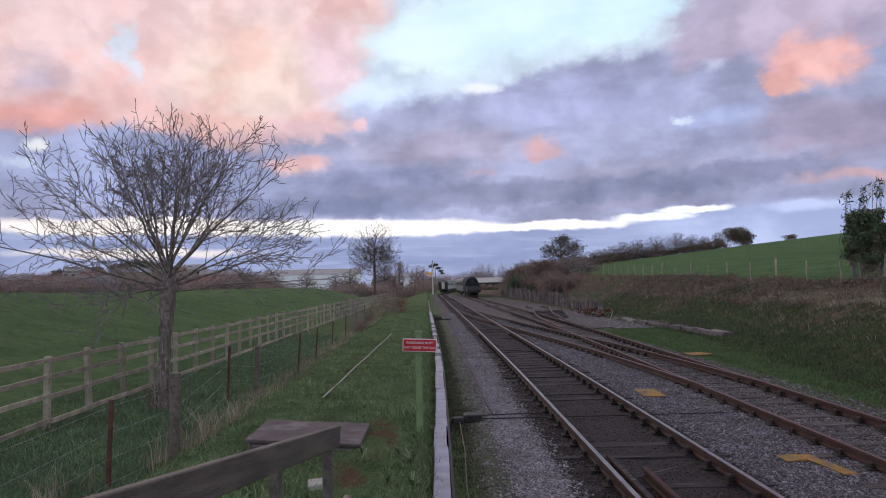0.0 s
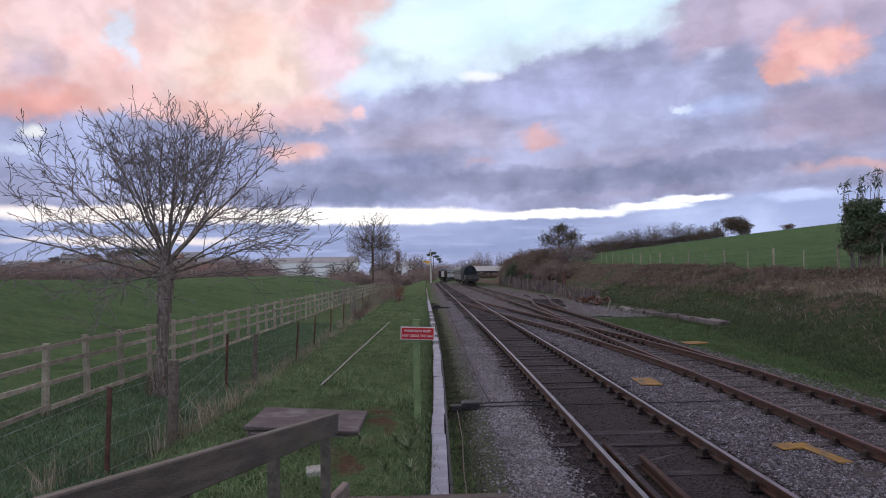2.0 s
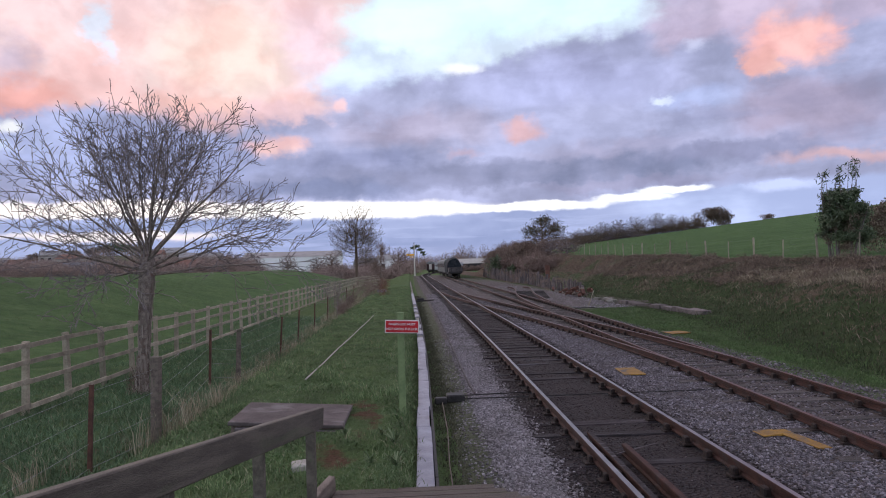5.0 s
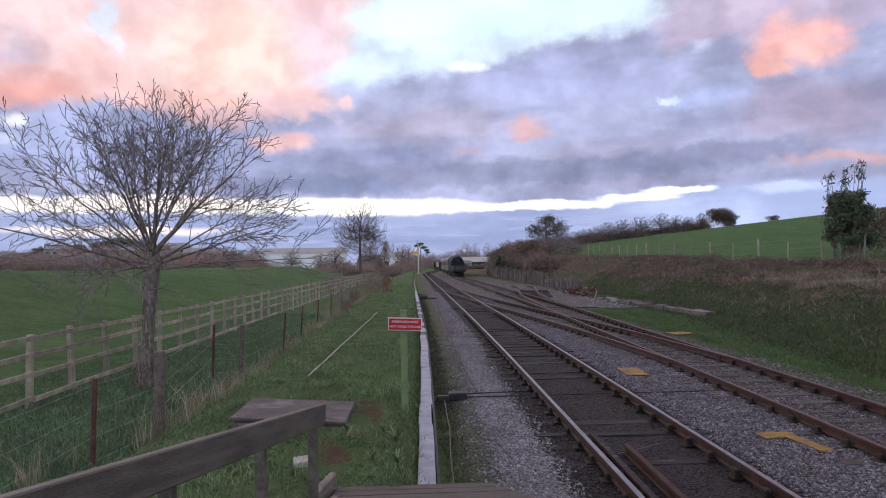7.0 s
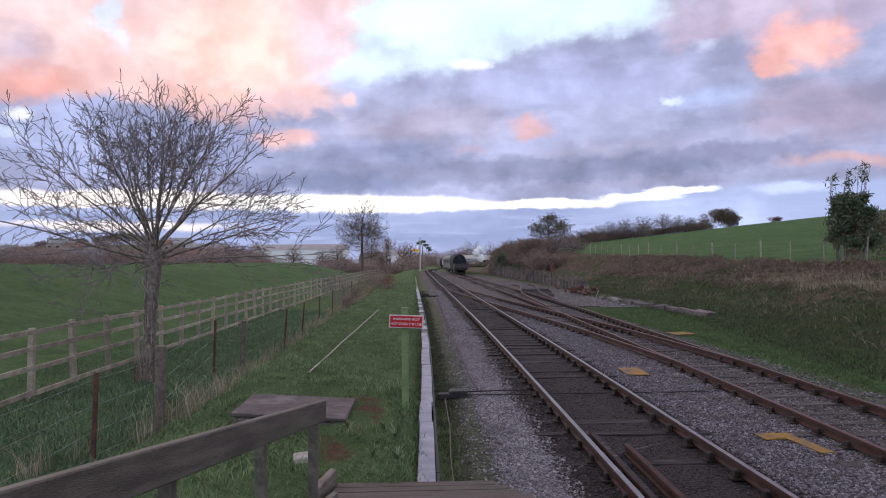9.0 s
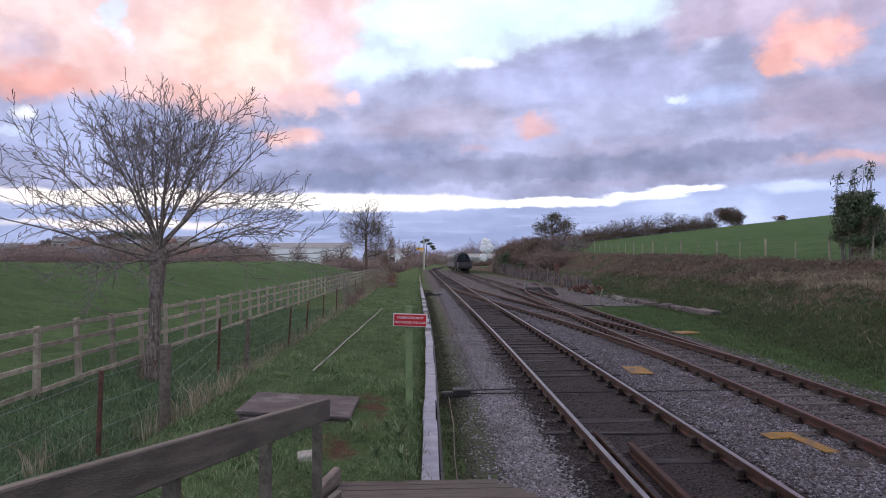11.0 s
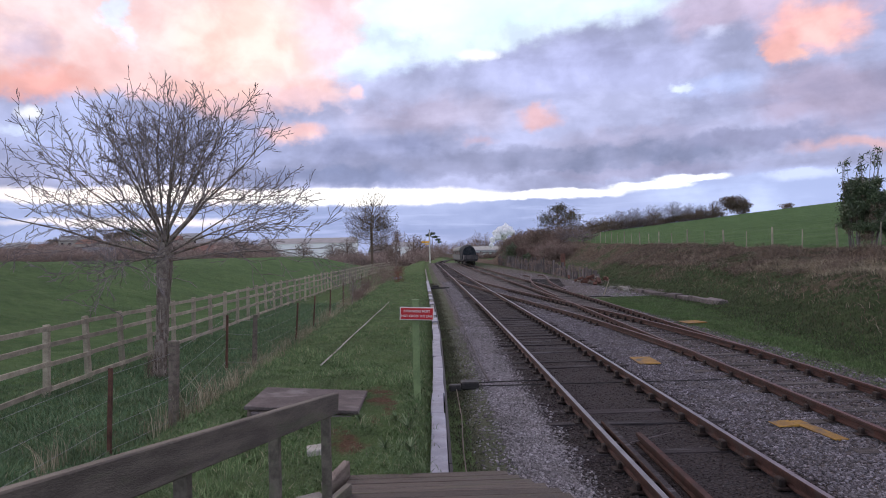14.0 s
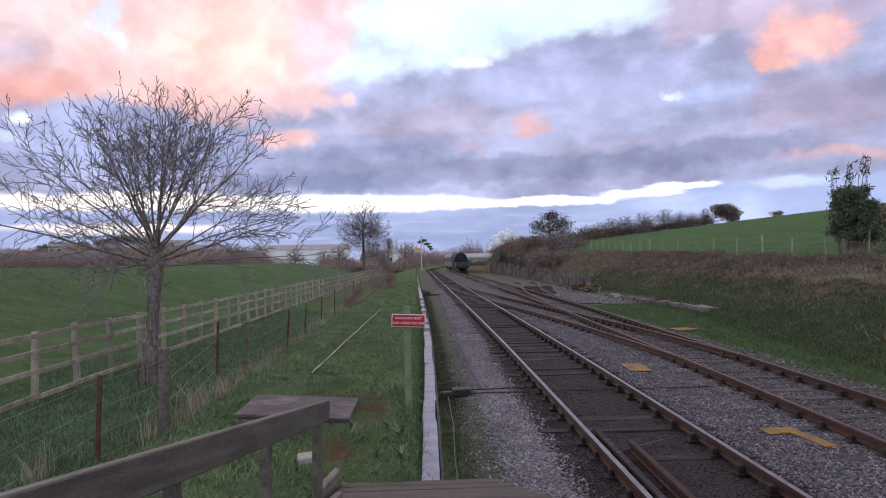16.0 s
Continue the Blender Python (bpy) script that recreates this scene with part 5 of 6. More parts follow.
def bare_tree():
    t = thing("bare_tree", (-6.15, 16.3, -0.42), "leafless spreading tree with a flaking grey trunk", "tree")
    trunk, limbs, crown = Heap(), Heap(), Heap()
    line = [(-0.10, 0, -0.1), (-0.06, 0, 0.3), (-0.02, 0, 0.75), (0.02, 0.02, 1.2), (0.03, 0, 1.7), (0.08, 0, 2.2), (0.10, 0, 2.65), (0.12, 0.02, 3.0), (0.12, 0, 3.35)]
    trunk.tube(line, [0.19, 0.15, 0.135, 0.128, 0.130, 0.145, 0.175, 0.19, 0.10], 14)
    rng = random.Random(11)
    # elevation and reach of the main limbs, lowest first
    kids = ((8, 10), (4, 6), (2, 3))
    fork = Vector((0.12, 0, 2.80))
    count = 29
    for i in range(count):
        u = (i + 0.5) / count
        el = radians(8 + 72 * u ** 1.12 + rng.uniform(-5, 5))
        turn = i * 2.39996 + rng.uniform(-0.3, 0.3)
        reach = float(np.interp(math.degrees(el), [-8, 8, 22, 40, 60, 78, 90], [3.2, 3.6, 3.75, 3.65, 3.5, 3.35, 3.3])) * rng.uniform(0.84, 1.06)
        d = Vector((math.cos(turn) * math.cos(el), math.sin(turn) * math.cos(el), math.sin(el)))
        p = fork + Vector((d.x * 0.13, d.y * 0.13, u * 0.75))
        droop = -0.012 if u < 0.25 else 0.015
        twiggy(limbs, crown, p - d * 0.12, d, reach - 0.3 * u, rng.uniform(0.024, 0.040), 3, rng, kids, droop)
    # low hanging boughs
    for x, y, z, L in ((-1.0, -0.35, 0.22, 2.4), (1.0, -0.3, 0.06, 1.8)):
        twiggy(limbs, crown, Vector((0.12 + x * 0.1, y * 0.1, 2.75)), Vector((x, y, z)), L * 0.9, 0.024, 3, rng, ((3, 4), (2, 3), (1, 2)), 0.03)
    link("trunk", trunk.mesh("trunk", True), M_BARK, t)
    link("limb", limbs.mesh("limb", True), M_BARK, t)
    link("crown", crown.mesh("crown"), M_TWIG, t)
    plates = Heap()
    for _ in range(150):
        h, a = rng.uniform(0.1, 2.6), rng.uniform(0, 6.28)
        cx = float(np.interp(h, [q[2] for q in line], [q[0] for q in line]))
        r = float(np.interp(h, [q[2] for q in line], [0.19, 0.15, 0.135, 0.128, 0.130, 0.145, 0.175, 0.19, 0.10])) + 0.003
        w, L = rng.uniform(0.06, 0.16), rng.uniform(0.10, 0.42)
        v = []
        for da, dz, out in ((-w, -L * 0.4, 0.0), (0, -L * 0.5, 0.012), (w, -L * 0.35, 0.0), (w * 0.8, L * 0.4, 0.0), (0, L * 0.5, 0.01), (-w, L * 0.45, 0.0)):
            rr_ = r + out + rng.uniform(0, 0.012)
            v.append((cx + math.cos(a + da) * rr_, math.sin(a + da) * rr_, h + dz))
        plates.put(v, [(0, 1, 4, 5), (1, 2, 3, 4)])
    tagged(link("flaking_bark", plates.mesh("flaking_bark"), M_PLATES, t), kind="stuff")
    # shaggy dead growth round the foot
    rr2 = np.random.default_rng(9)
    k = 260
    a, h = rr2.uniform(0, 6.28, k), rr2.uniform(0, 1.0, k)
    spots = np.stack([-6.24 + np.cos(a) * (0.15 + 0.09 * rr2.random(k)), 16.3 + np.sin(a) * 0.2, -0.45 + h * h * 0.6, 0.8 + 0.4 * rr2.random(k)], 1)
    blades("foot_growth", spots[:120], M_BRACKEN, "shaggy dead growth round the tree foot", 0.1, 0.32, 0.006, 3, 0.06, 1.3)


bare_tree()


def brush(name, blobs, per, size, thin, material, parent=None, label="", category="", seed=1, upright=0.0):
    """Many small leaf or twig slips filling rounded, uneven masses. blobs: x, y, z, rx, ry, rz rows."""
    rng = np.random.default_rng(seed)
    B = np.repeat(np.asarray(blobs, float), per, axis=0)
    n = len(B)
    d = rng.normal(size=(n, 3))
    d /= np.linalg.norm(d, axis=1)[:, None]
    r = rng.random(n) ** 0.45
    lump = 1 + 0.22 * np.sin(d[:, 0] * 5 + B[:, 0]) + 0.22 * np.sin(d[:, 2] * 6 + B[:, 1] * 1.7)
    c = B[:, :3] + d * B[:, 3:] * (r * lump)[:, None]
    a = rng.normal(size=(n, 3)) + d * 0.6
    a[:, 2] += upright
    a /= np.linalg.norm(a, axis=1)[:, None]
    b = np.cross(a, rng.normal(size=(n, 3)))
    b /= np.linalg.norm(b, axis=1)[:, None]
    L = (size * rng.uniform(0.6, 1.5, n))[:, None]
    v = np.stack([c - a * L * 0.5, c + b * L * thin, c + a * L * 0.5, c - b * L * thin], 1).reshape(-1, 3)
    k = np.arange(n)[:, None] * 4
    me = bpy.data.meshes.new(name)
    me.from_pydata(v.tolist(), [], (k + np.array([[0, 1, 2, 3]])).tolist())
    o = link(name, me, material, parent)
    if label:
        tagged(o, label, category, kind="stuff")
    return o


hr = random.Random(15)


def zl(x, y):
    return float(land(x, y))


def small_tree(name, x, y, h, w, label, seed, count=420, low=0.3, trunk_r=0.12, tip=0.012, wind=0.0):
    t = thing(name, (x, y, zl(x, y) - 0.05), label, "tree", "bare trees")
    limb, crown = Heap(), Heap()
    base = h * low
    up = (h - base) * 0.62
    cz = h - up
    goals = dome(count, wind * w * 0.12, cz, w / 2, up, cz - base * 0.8, seed)
    step = h * 0.032
    start = [(0, 0, z) for z in np.arange(-0.1, cz, step)]
    nodes, par = colonise(start, goals, step, h * 0.5, step * 1.6, seed, 0.06, 0.2)
    branch_tubes(nodes, par, tip, 2.3, trunk_r, limb, crown, trunk_r * 0.34)
    rng = random.Random(seed)
    for i in set(range(len(nodes))) - set(par):
        d = Vector(nodes[i] - nodes[par[i]]).normalized()
        for _ in range(2):
            grow(crown, Vector(nodes[i]), d + Vector((rng.gauss(0, 0.6) + wind * 0.3, rng.gauss(0, 0.6), rng.gauss(0.2, 0.4))), h * rng.uniform(0.03, 0.07), tip * 0.9, 0, rng, 0.03, minr=tip * 0.6)
    # twig colour by distance: haze-paled past 190, backlit dark on the hill
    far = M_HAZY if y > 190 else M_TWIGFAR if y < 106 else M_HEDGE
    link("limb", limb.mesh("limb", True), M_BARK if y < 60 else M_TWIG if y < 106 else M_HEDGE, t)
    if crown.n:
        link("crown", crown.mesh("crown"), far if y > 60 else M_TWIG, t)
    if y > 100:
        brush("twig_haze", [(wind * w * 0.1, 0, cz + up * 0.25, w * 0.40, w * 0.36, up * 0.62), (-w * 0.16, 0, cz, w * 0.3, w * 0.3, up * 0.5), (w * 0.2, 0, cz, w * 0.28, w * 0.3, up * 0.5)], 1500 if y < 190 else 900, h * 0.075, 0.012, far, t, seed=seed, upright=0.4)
    return t


# ---- trees and hedges on the near side ----
small_tree("bare_tree", -8.1, 106, 12.6, 8.0, "tall bare tree with fine upright twigs beside the fences", 31, 4200, 0.30, 0.2, 0.02)
small_tree("bare_tree", -3.6, 34, 2.3, 1.6, "thin bare sapling beside the wire fence", 33, 60, 0.2, 0.025, 0.006)
small_tree("bare_tree", -4.35, 40, 3.0, 1.3, "thin upright bare sapling beside the wire fence", 36, 90, 0.25, 0.022, 0.006)
small_tree("bare_tree", -4.75, 47, 3.3, 1.6, "thin upright bare sapling beside the wire fence", 37, 90, 0.25, 0.024, 0.007)
small_tree("bare_tree", -5.2, 44, 3.0, 2.4, "scrubby bare sapling beside the wire fence", 34, 70, 0.2, 0.03, 0.007)
brush("fence_scrub", [(-3.9, 40, 0.0, 0.4, 0.9, 0.5), (-4.3, 50, 0.1, 0.4, 1.2, 0.6), (-3.4, 62, 0.4, 0.8, 1.6, 1.0), (-4.6, 66, 0.4, 1.0, 2.0, 1.2), (-3.3, 74, 0.4, 0.9, 3.0, 1.3), (-4.9, 82, 0.6, 1.2, 3.0, 1.6)], 900, 0.35, 0.018, M_TWIGFAR, None, "leafless brown scrub along the wire fence", "scrub", 3, 0.8)
brush("fence_stems", [(-4.2 + 0.5 * math.sin(k_ * 1.9), 38 + 1.5 * k_, 0.25, 0.5, 0.8, 0.75) for k_ in range(30)], 26, 0.8, 0.006, M_TWIGFAR, None, "thin bare upright stems along the wire fence", "scrub", 62, 2.6)
brush("russet_stalks", [(-2.2, 56, 0.35, 0.45, 1.2, 0.55), (-2.5, 62, 0.5, 0.5, 1.5, 0.7), (-2.7, 69, 0.5, 0.55, 1.6, 0.8), (-2.9, 77, 0.5, 0.6, 1.8, 0.8)], 330, 0.42, 0.011, M_RUSSET, None, "russet dead stalks at the verge edge", "scrub", 61, 1.2)
wbox = thing("white_box", (-2.6, 63, 0.1), "small white box lying in the grass", "box", turn=20)
part("box", new_box((0, 0, 0.12), (0.7, 0.5, 0.26), bevel=0.02, wob=0.02), M_WHITE, wbox)
ivy = thing("twiggy_tree", (-3.9, 92, -0.2), "thin upright column of brown twiggy growth", "tree")
brush("growth", [(0, 0, 1.2, 1.1, 1.0, 1.4), (0.1, 0, 3.0, 0.8, 0.8, 1.7), (0.1, 0, 4.8, 0.6, 0.6, 1.5), (-0.7, 0, 2.6, 0.7, 0.8, 1.2)], 420, 0.7, 0.016, M_TWIGFAR, ivy, seed=5, upright=1.4)
bm = bmesh.new()
cyl(bm, (0, 0, -0.2), (0.15, 0, 4.6), 0.12, 0.04)
part("trunk", bm, M_BARK, ivy)

# ---- evergreen bush above the cutting ----
BX, BY = 20.42, 32.0
bush = thing("evergreen_bush", (BX, BY, zl(BX, BY)), "dark ivy-clad evergreen bush with bare leggy stems", "bush")
stems, leggy = Heap(), random.Random(6)
for i in range(16):
    x0, y0 = leggy.uniform(-0.5, 1.0), leggy.uniform(-0.5, 0.5)
    x1 = x0 * 1.4 + leggy.uniform(-0.4, 0.4)
    stems.tube([(x0, y0, -0.1), ((x0 + x1) / 2 + leggy.uniform(-0.15, 0.15), y0, 1.1), (x1, y0 * 1.5, 2.6)], [0.028, 0.024, 0.016], 5)
shoots = []
for i in range(15):
    x0 = leggy.uniform(-0.85, 1.0)
    h = leggy.uniform(3.7, 4.5) + 0.7 * float(ease(0.2, 0.9, x0))
    if i < 2:
        x0, h = -0.72 - 0.3 * i, 4.15 - 0.1 * i
    stems.tube([(x0 * 0.8, 0, 2.0), (x0, leggy.uniform(-0.4, 0.4), 3.0), (x0 + leggy.uniform(-0.1, 0.2), 0, h)], [0.02, 0.014, 0.006], 4)
    shoots.append((x0 + 0.05, 0.0, h - 0.15, 0.16, 0.2, 0.24))
    if i > 1:
        shoots.append((x0, 0.0, h - 0.65, 0.2, 0.2, 0.3))
link("stem", stems.mesh("stem"), M_TWIG, bush)
clumps = []
for i in range(70):
    z = leggy.uniform(0.8, 3.1)
    w = 0.75 if z < 2.5 else 0.6
    clumps.append((leggy.uniform(-w, w + 0.35), leggy.uniform(-0.6, 0.6), z, leggy.uniform(0.16, 0.4), leggy.uniform(0.2, 0.4), leggy.uniform(0.14, 0.34)))
clumps += [(0.1, 0, 1.9, 0.6, 0.6, 0.7), (0.45, 0.1, 2.2, 0.5, 0.6, 0.6), (-0.25, 0, 2.3, 0.45, 0.5, 0.5), (0.2, 0.1, 1.4, 0.5, 0.5, 0.4)] * 3
brush("foliage", clumps, 560, 0.10, 0.13, M_LEAF, bush, seed=7)
brush("outer_leaves", [(x * 1.12, y, z + 0.06, r * 1.35, q * 1.3, q * 1.4) for x, y, z, r, s, q in clumps[:70]], 46, 0.2, 0.11, M_LEAF, bush, seed=72, upright=0.5)
brush("dead_foliage", [(x * 0.9, y, z - 0.5, r, s, q) for x, y, z, r, s, q in clumps[::3]], 160, 0.16, 0.06, M_BRACKEN, bush, "brown dead leaves and twigs")
brush("shoot_leaves", shoots, 12, 0.2, 0.11, M_LEAF, bush, seed=8, upright=-0.35)
b2 = thing("evergreen_bush", (23.3, 33.5, zl(23.3, 33.5)), "smaller brown and green bush beside the field fence", "bush")
brush("foliage", [(0, 0, 1.0, 1.0, 0.9, 1.1), (0.4, 0, 1.9, 0.8, 0.8, 0.8)], 2200, 0.16, 0.12, M_BRACKEN, b2, seed=9)


# ---- field fence on the hill ----
def field_fence():
    f = thing("field_fence", (0, 0, 0), "wire field fence on pale round stakes", "fence")
    rng = random.Random(14)
    pts = []
    y = 27.85
    while y < 150:
        x = float(np.interp(y, [28, 41, 60, 90, 150], [20.7, 20.7, 20.5, 22.2, 25]))
        z = zl(x, y)
        big = len(pts) % 2 == 0
        bm = bmesh.new()
        cyl(bm, (0, 0, -0.2), (0, 0, 1.25 if big else 1.1), 0.055 if big else 0.03, n=7)
        part("stake", bm, M_FENCE, f).matrix_basis = pose(x, y, z, rng.uniform(-3, 3), rng.uniform(-3, 3), 0)
        pts.append((x, y, z))
        y += 3.275
    for h in (1.1, 0.8, 0.5, 0.25):
        hp = Heap()
        hp.tube([(x, y, z + h) for x, y, z in pts], [0.0022] * len(pts), 3)
        link("wire", hp.mesh("wire"), M_WIRE, f)


field_fence()


bramble = []
for i in range(150):
    y = hr.uniform(17, 62)
    x = hr.uniform(float(toe(y)) + 3.2, 20.4) if i % 3 else hr.uniform(19.6, 20.5)
    bramble.append((x, y, zl(x, y) + 0.06, hr.uniform(0.3, 0.8), hr.uniform(0.3, 0.9), hr.uniform(0.12, 0.3)))
brush("bank_brambles", bramble, 420, 0.24, 0.03, M_BRACKEN, None, "low tangled brown brambles on the cutting side", "brambles", 66, 0.2)


# ---- hilltop trees ----
def at_view(deg_right, y):
    return math.tan(radians(deg_right)) * y


for i, (px, y, h, w) in enumerate(((13.6, 132, 3.6, 4.5), (14.6, 140, 3.8, 4.6), (15.6, 146, 4.4, 5.0), (16.8, 148, 4.6, 5.2), (18.3, 150, 4.8, 5.4), (19.8, 150, 5.0, 5.0), (20.9, 150, 4.1, 3.6), (21.8, 150, 3.4, 3.4), (22.8, 150, 3.9, 3.8))):
    small_tree("hedgerow_tree", at_view(px, y), y, h, w, "wind-bent leafless hedgerow tree on the hill", 50 + i, 900, 0.1, 0.12, 0.02, 0.6)
broad = small_tree("hedgerow_tree", at_view(10.9, 112), 112, 6.4, 7.5, "broad half-leaved olive tree above the cutting", 71, 1700, 0.12, 0.12, 0.02, 0.7)
brush("foliage", [(0.4, 0, 4.4, 2.6, 2.2, 1.5), (-1.9, 0, 3.7, 1.5, 1.6, 1.1), (2.4, 0, 3.9, 1.6, 1.6, 1.1), (0.2, 0, 5.4, 1.5, 1.4, 0.8)], 900, 0.26, 0.13, M_OLIVE, broad, "sparse dull olive leaves", seed=73)
xe = at_view(24.4, 152)
ev = thing("round_tree", (xe, 152, zl(xe, 152)), "dense round dark brown tree on the hill", "tree")
brush("crown", [(0, 0, 2.3, 3.0, 2.6, 2.2), (1.5, 0, 1.8, 2.0, 2, 1.8), (-1.3, 0, 2.9, 1.9, 2, 1.7)], 2600, 0.45, 0.09, M_HEDGE, ev, seed=11)
xs_ = at_view(27.9, 152)
tuft = thing("low_bush", (xs_, 152, zl(xs_, 152)), "small low bush on the hill crest", "bush")
brush("crown", [(0, 0, 0.6, 1.6, 1.2, 0.8)], 900, 0.4, 0.1, M_TWIGFAR, tuft, seed=12)
hedge_blobs = []
for a in np.arange(12.0, 23.4, 0.4):
    yy = 150 + hr.uniform(-4, 4)
    xx = at_view(a, yy)
    hedge_blobs.append((xx, yy, zl(xx, yy) + 0.7, 1.5, 1.6, hr.uniform(0.9, 1.9) * (1.0 if a < 19 else 0.7)))
brush("hill_hedge", hedge_blobs, 1200, 0.6, 0.03, M_HEDGE, None, "leafless hedge along the hill crest", "hedge", 13, 0.6)

# ---- scrub behind the yard ----
sb = []
for i in range(120):
    y = hr.uniform(62, 175)
    t = float(toe(y))
    x = hr.uniform(t + 2.2, 23)
    if x / y > 0.2 or x / y < 0.115:
        continue
    sb.append((x, y, zl(x, y) + hr.uniform(0.5, 1.5), hr.uniform(1.0, 2.4), hr.uniform(1.2, 2.6), hr.uniform(0.8, 1.7)))
brush("yard_scrub", sb, 1500, 0.55, 0.025, M_TWIGFAR, None, "dense leafless brown scrub on the cutting side", "scrub", 16, 0.5)
for i, (x, y, h, w) in enumerate(((17.5, 128, 4.4, 5.5), (19.5, 118, 4.0, 5), (17.8, 145, 4.9, 5.5), (20.5, 100, 2.8, 4.5), (21.0, 92, 2.4, 4.5), (18.6, 108, 3.4, 4.0))):
    small_tree("scrub_tree", x, y, h, w, "bushy leafless tree in the cutting scrub", 80 + i, 700, 0.06, 0.09, 0.02, 0.2)
for i, (x, y, s) in enumerate(((15.3, 125, 1.5), (16.4, 92, 0.9), (15.0, 104, 0.8))):
    iv = thing("ivy_bush", (x, y, zl(x, y)), "dark green ivy bush in the scrub", "bush", "ivy bushes")
    brush("foliage", [(0, 0, 1.1 * s, 1.0 * s, 1.0 * s, 1.3 * s), (0.3, 0, 2.0 * s, 0.7 * s, 0.8 * s, 0.8 * s)], 1300, 0.25, 0.2, M_LEAF, iv, seed=20 + i)


# ---- old sleeper fence, rubble, concrete ----
def palisade():
    f = thing("sleeper_fence", (0, 0, 0), "leaning fence of old upright railway sleepers", "fence")
    rng = random.Random(17)
    me = []
    for k in range(4):
        random.seed(40 + k)
        m = bpy.data.meshes.new("sleeper")
        bm = new_box((0, 0, 0.5), (0.25, 0.13, 1.0), bevel=0.02, wob=0.03)
        bm.to_mesh(m)
        bm.free()
        me.append(m)
    y = 52.0
    while y < 142:
        x = float(np.interp(y, [52, 58, 83, 115, 145], [13.2, 13.0, 13.9, 14.4, 15.1]))
        h = float(np.interp(y, [52, 60, 83, 140], [0.9, 1.2, 1.7, 1.8])) * rng.uniform(0.45, 1.12)
        if rng.random() < 0.8:
            o = link("sleeper", me[rng.randrange(4)], M_PALISADE, f)
            o.matrix_basis = pose(x + rng.uniform(-0.06, 0.06), y, -0.3, rng.uniform(-5, 5), rng.uniform(-4, 4), 90 + rng.uniform(-8, 8)) @ Matrix.Diagonal((1, 1, h + 0.1, 1))
        y += rng.uniform(0.3, 0.42)


palisade()
brush("fence_brambles", [(float(np.interp(y, [52, 58, 83, 115, 145], [13.0, 12.8, 13.6, 14.1, 14.8])) + hr.uniform(-0.3, 0.5), y, hr.uniform(-0.1, 1.2), hr.uniform(0.4, 0.8), hr.uniform(0.6, 1.4), hr.uniform(0.3, 0.7)) for y in np.arange(53, 140, 2.4)], 110, 0.4, 0.022, M_TWIGFAR, None, "bramble and dead stalks along the sleeper fence", "scrub", 45, 0.4)
heap_ = thing("scrap_heap", (12.3, 51.5, -0.22), "rusty scrap and brushwood heap on gravel", "scrap heap")
for i in range(26):
    a = hr.uniform(0, 6.28)
    bm = new_box((0, 0, 0), (hr.uniform(0.2, 0.6), hr.uniform(0.12, 0.3), hr.uniform(0.1, 0.24)), bevel=0.02, wob=0.04)
    o = part("scrap", bm, (M_BRICK, M_RUSTPOST, M_WOOD)[i % 3], heap_)
    o.matrix_basis = pose(hr.gauss(0, 0.55), hr.gauss(0, 0.5), 0.1 + 0.5 * hr.random(), hr.uniform(-30, 30), hr.uniform(-40, 40), math.degrees(a))
stake = thing("leaning_stake", (9.8, 38.3, -0.24), "thin pale stake leaning beside the siding", "stake")
bm = bmesh.new()
cyl(bm, (0, 0, 0), (0.36, 0, 0.95), 0.025, n=7)
part("stake", bm, M_FENCE, stake)
bar = thing("iron_bar", (9.2, 38.0, -0.2), "dark iron bar lying on gravel", "iron bar", turn=-8)
part("bar", new_box((-0.3, 0, 0), (2.4, 0.08, 0.06), bevel=0.01), M_BLACK, bar)
wall = thing("timber_baulks", (0, 0, 0), "row of old timber baulks along the bank foot", "timber baulks")
for i in range(7):
    y = 30.3 + i * 1.7
    x = 12.75 - 0.02 * i + hr.uniform(-0.05, 0.05)
    part("baulk", new_box((0, 0, 0.06), (0.40, 1.72, 0.26), bevel=0.02, wob=0.05), M_PALISADE, wall).matrix_basis = pose(x, y, zl(x, y) - 0.02, hr.uniform(-3, 3), hr.uniform(-6, 6), hr.uniform(-3, 3))
for i in range(5):
    y, x = 41.8 + i * 0.9, 12.5 + hr.uniform(-0.5, 0.4)
    part("lump", new_box((0, 0, 0.08), (hr.uniform(0.25, 0.5), hr.uniform(0.25, 0.6), 0.25), bevel=0.04, wob=0.05), M_CONC, wall).matrix_basis = pose(x, y, zl(x, y), hr.uniform(-12, 12), hr.uniform(-12, 12), hr.uniform(0, 90))
ruin = thing("brick_pier", (13.9, 70, zl(13.9, 70) - 0.1), "broken red brick pier in the scrub", "brick pier")
for k in range(9):
    for j in range(2):
        part("brick", new_box((0.23 * (j - 0.5), 0, 1.6 + 0.075 * k), (0.215, 0.22, 0.065), bevel=0.006, wob=0.006), M_BRICK, ruin)
part("core", new_box((0, 0, 0.78), (0.42, 0.2, 1.62), bevel=0.02), M_BRICK, ruin)


def yard_z(x, y):
    rag = 1 - ease(36.6, 38.6, y + 1.2 * wave(x, y, 1.3) + 0.5 * wave(x, y, 4.0))
    return np.maximum(land(x, y) + 0.02, -0.225 + 0.01 * wave(x, y, 1.2)) - 0.1 * rag


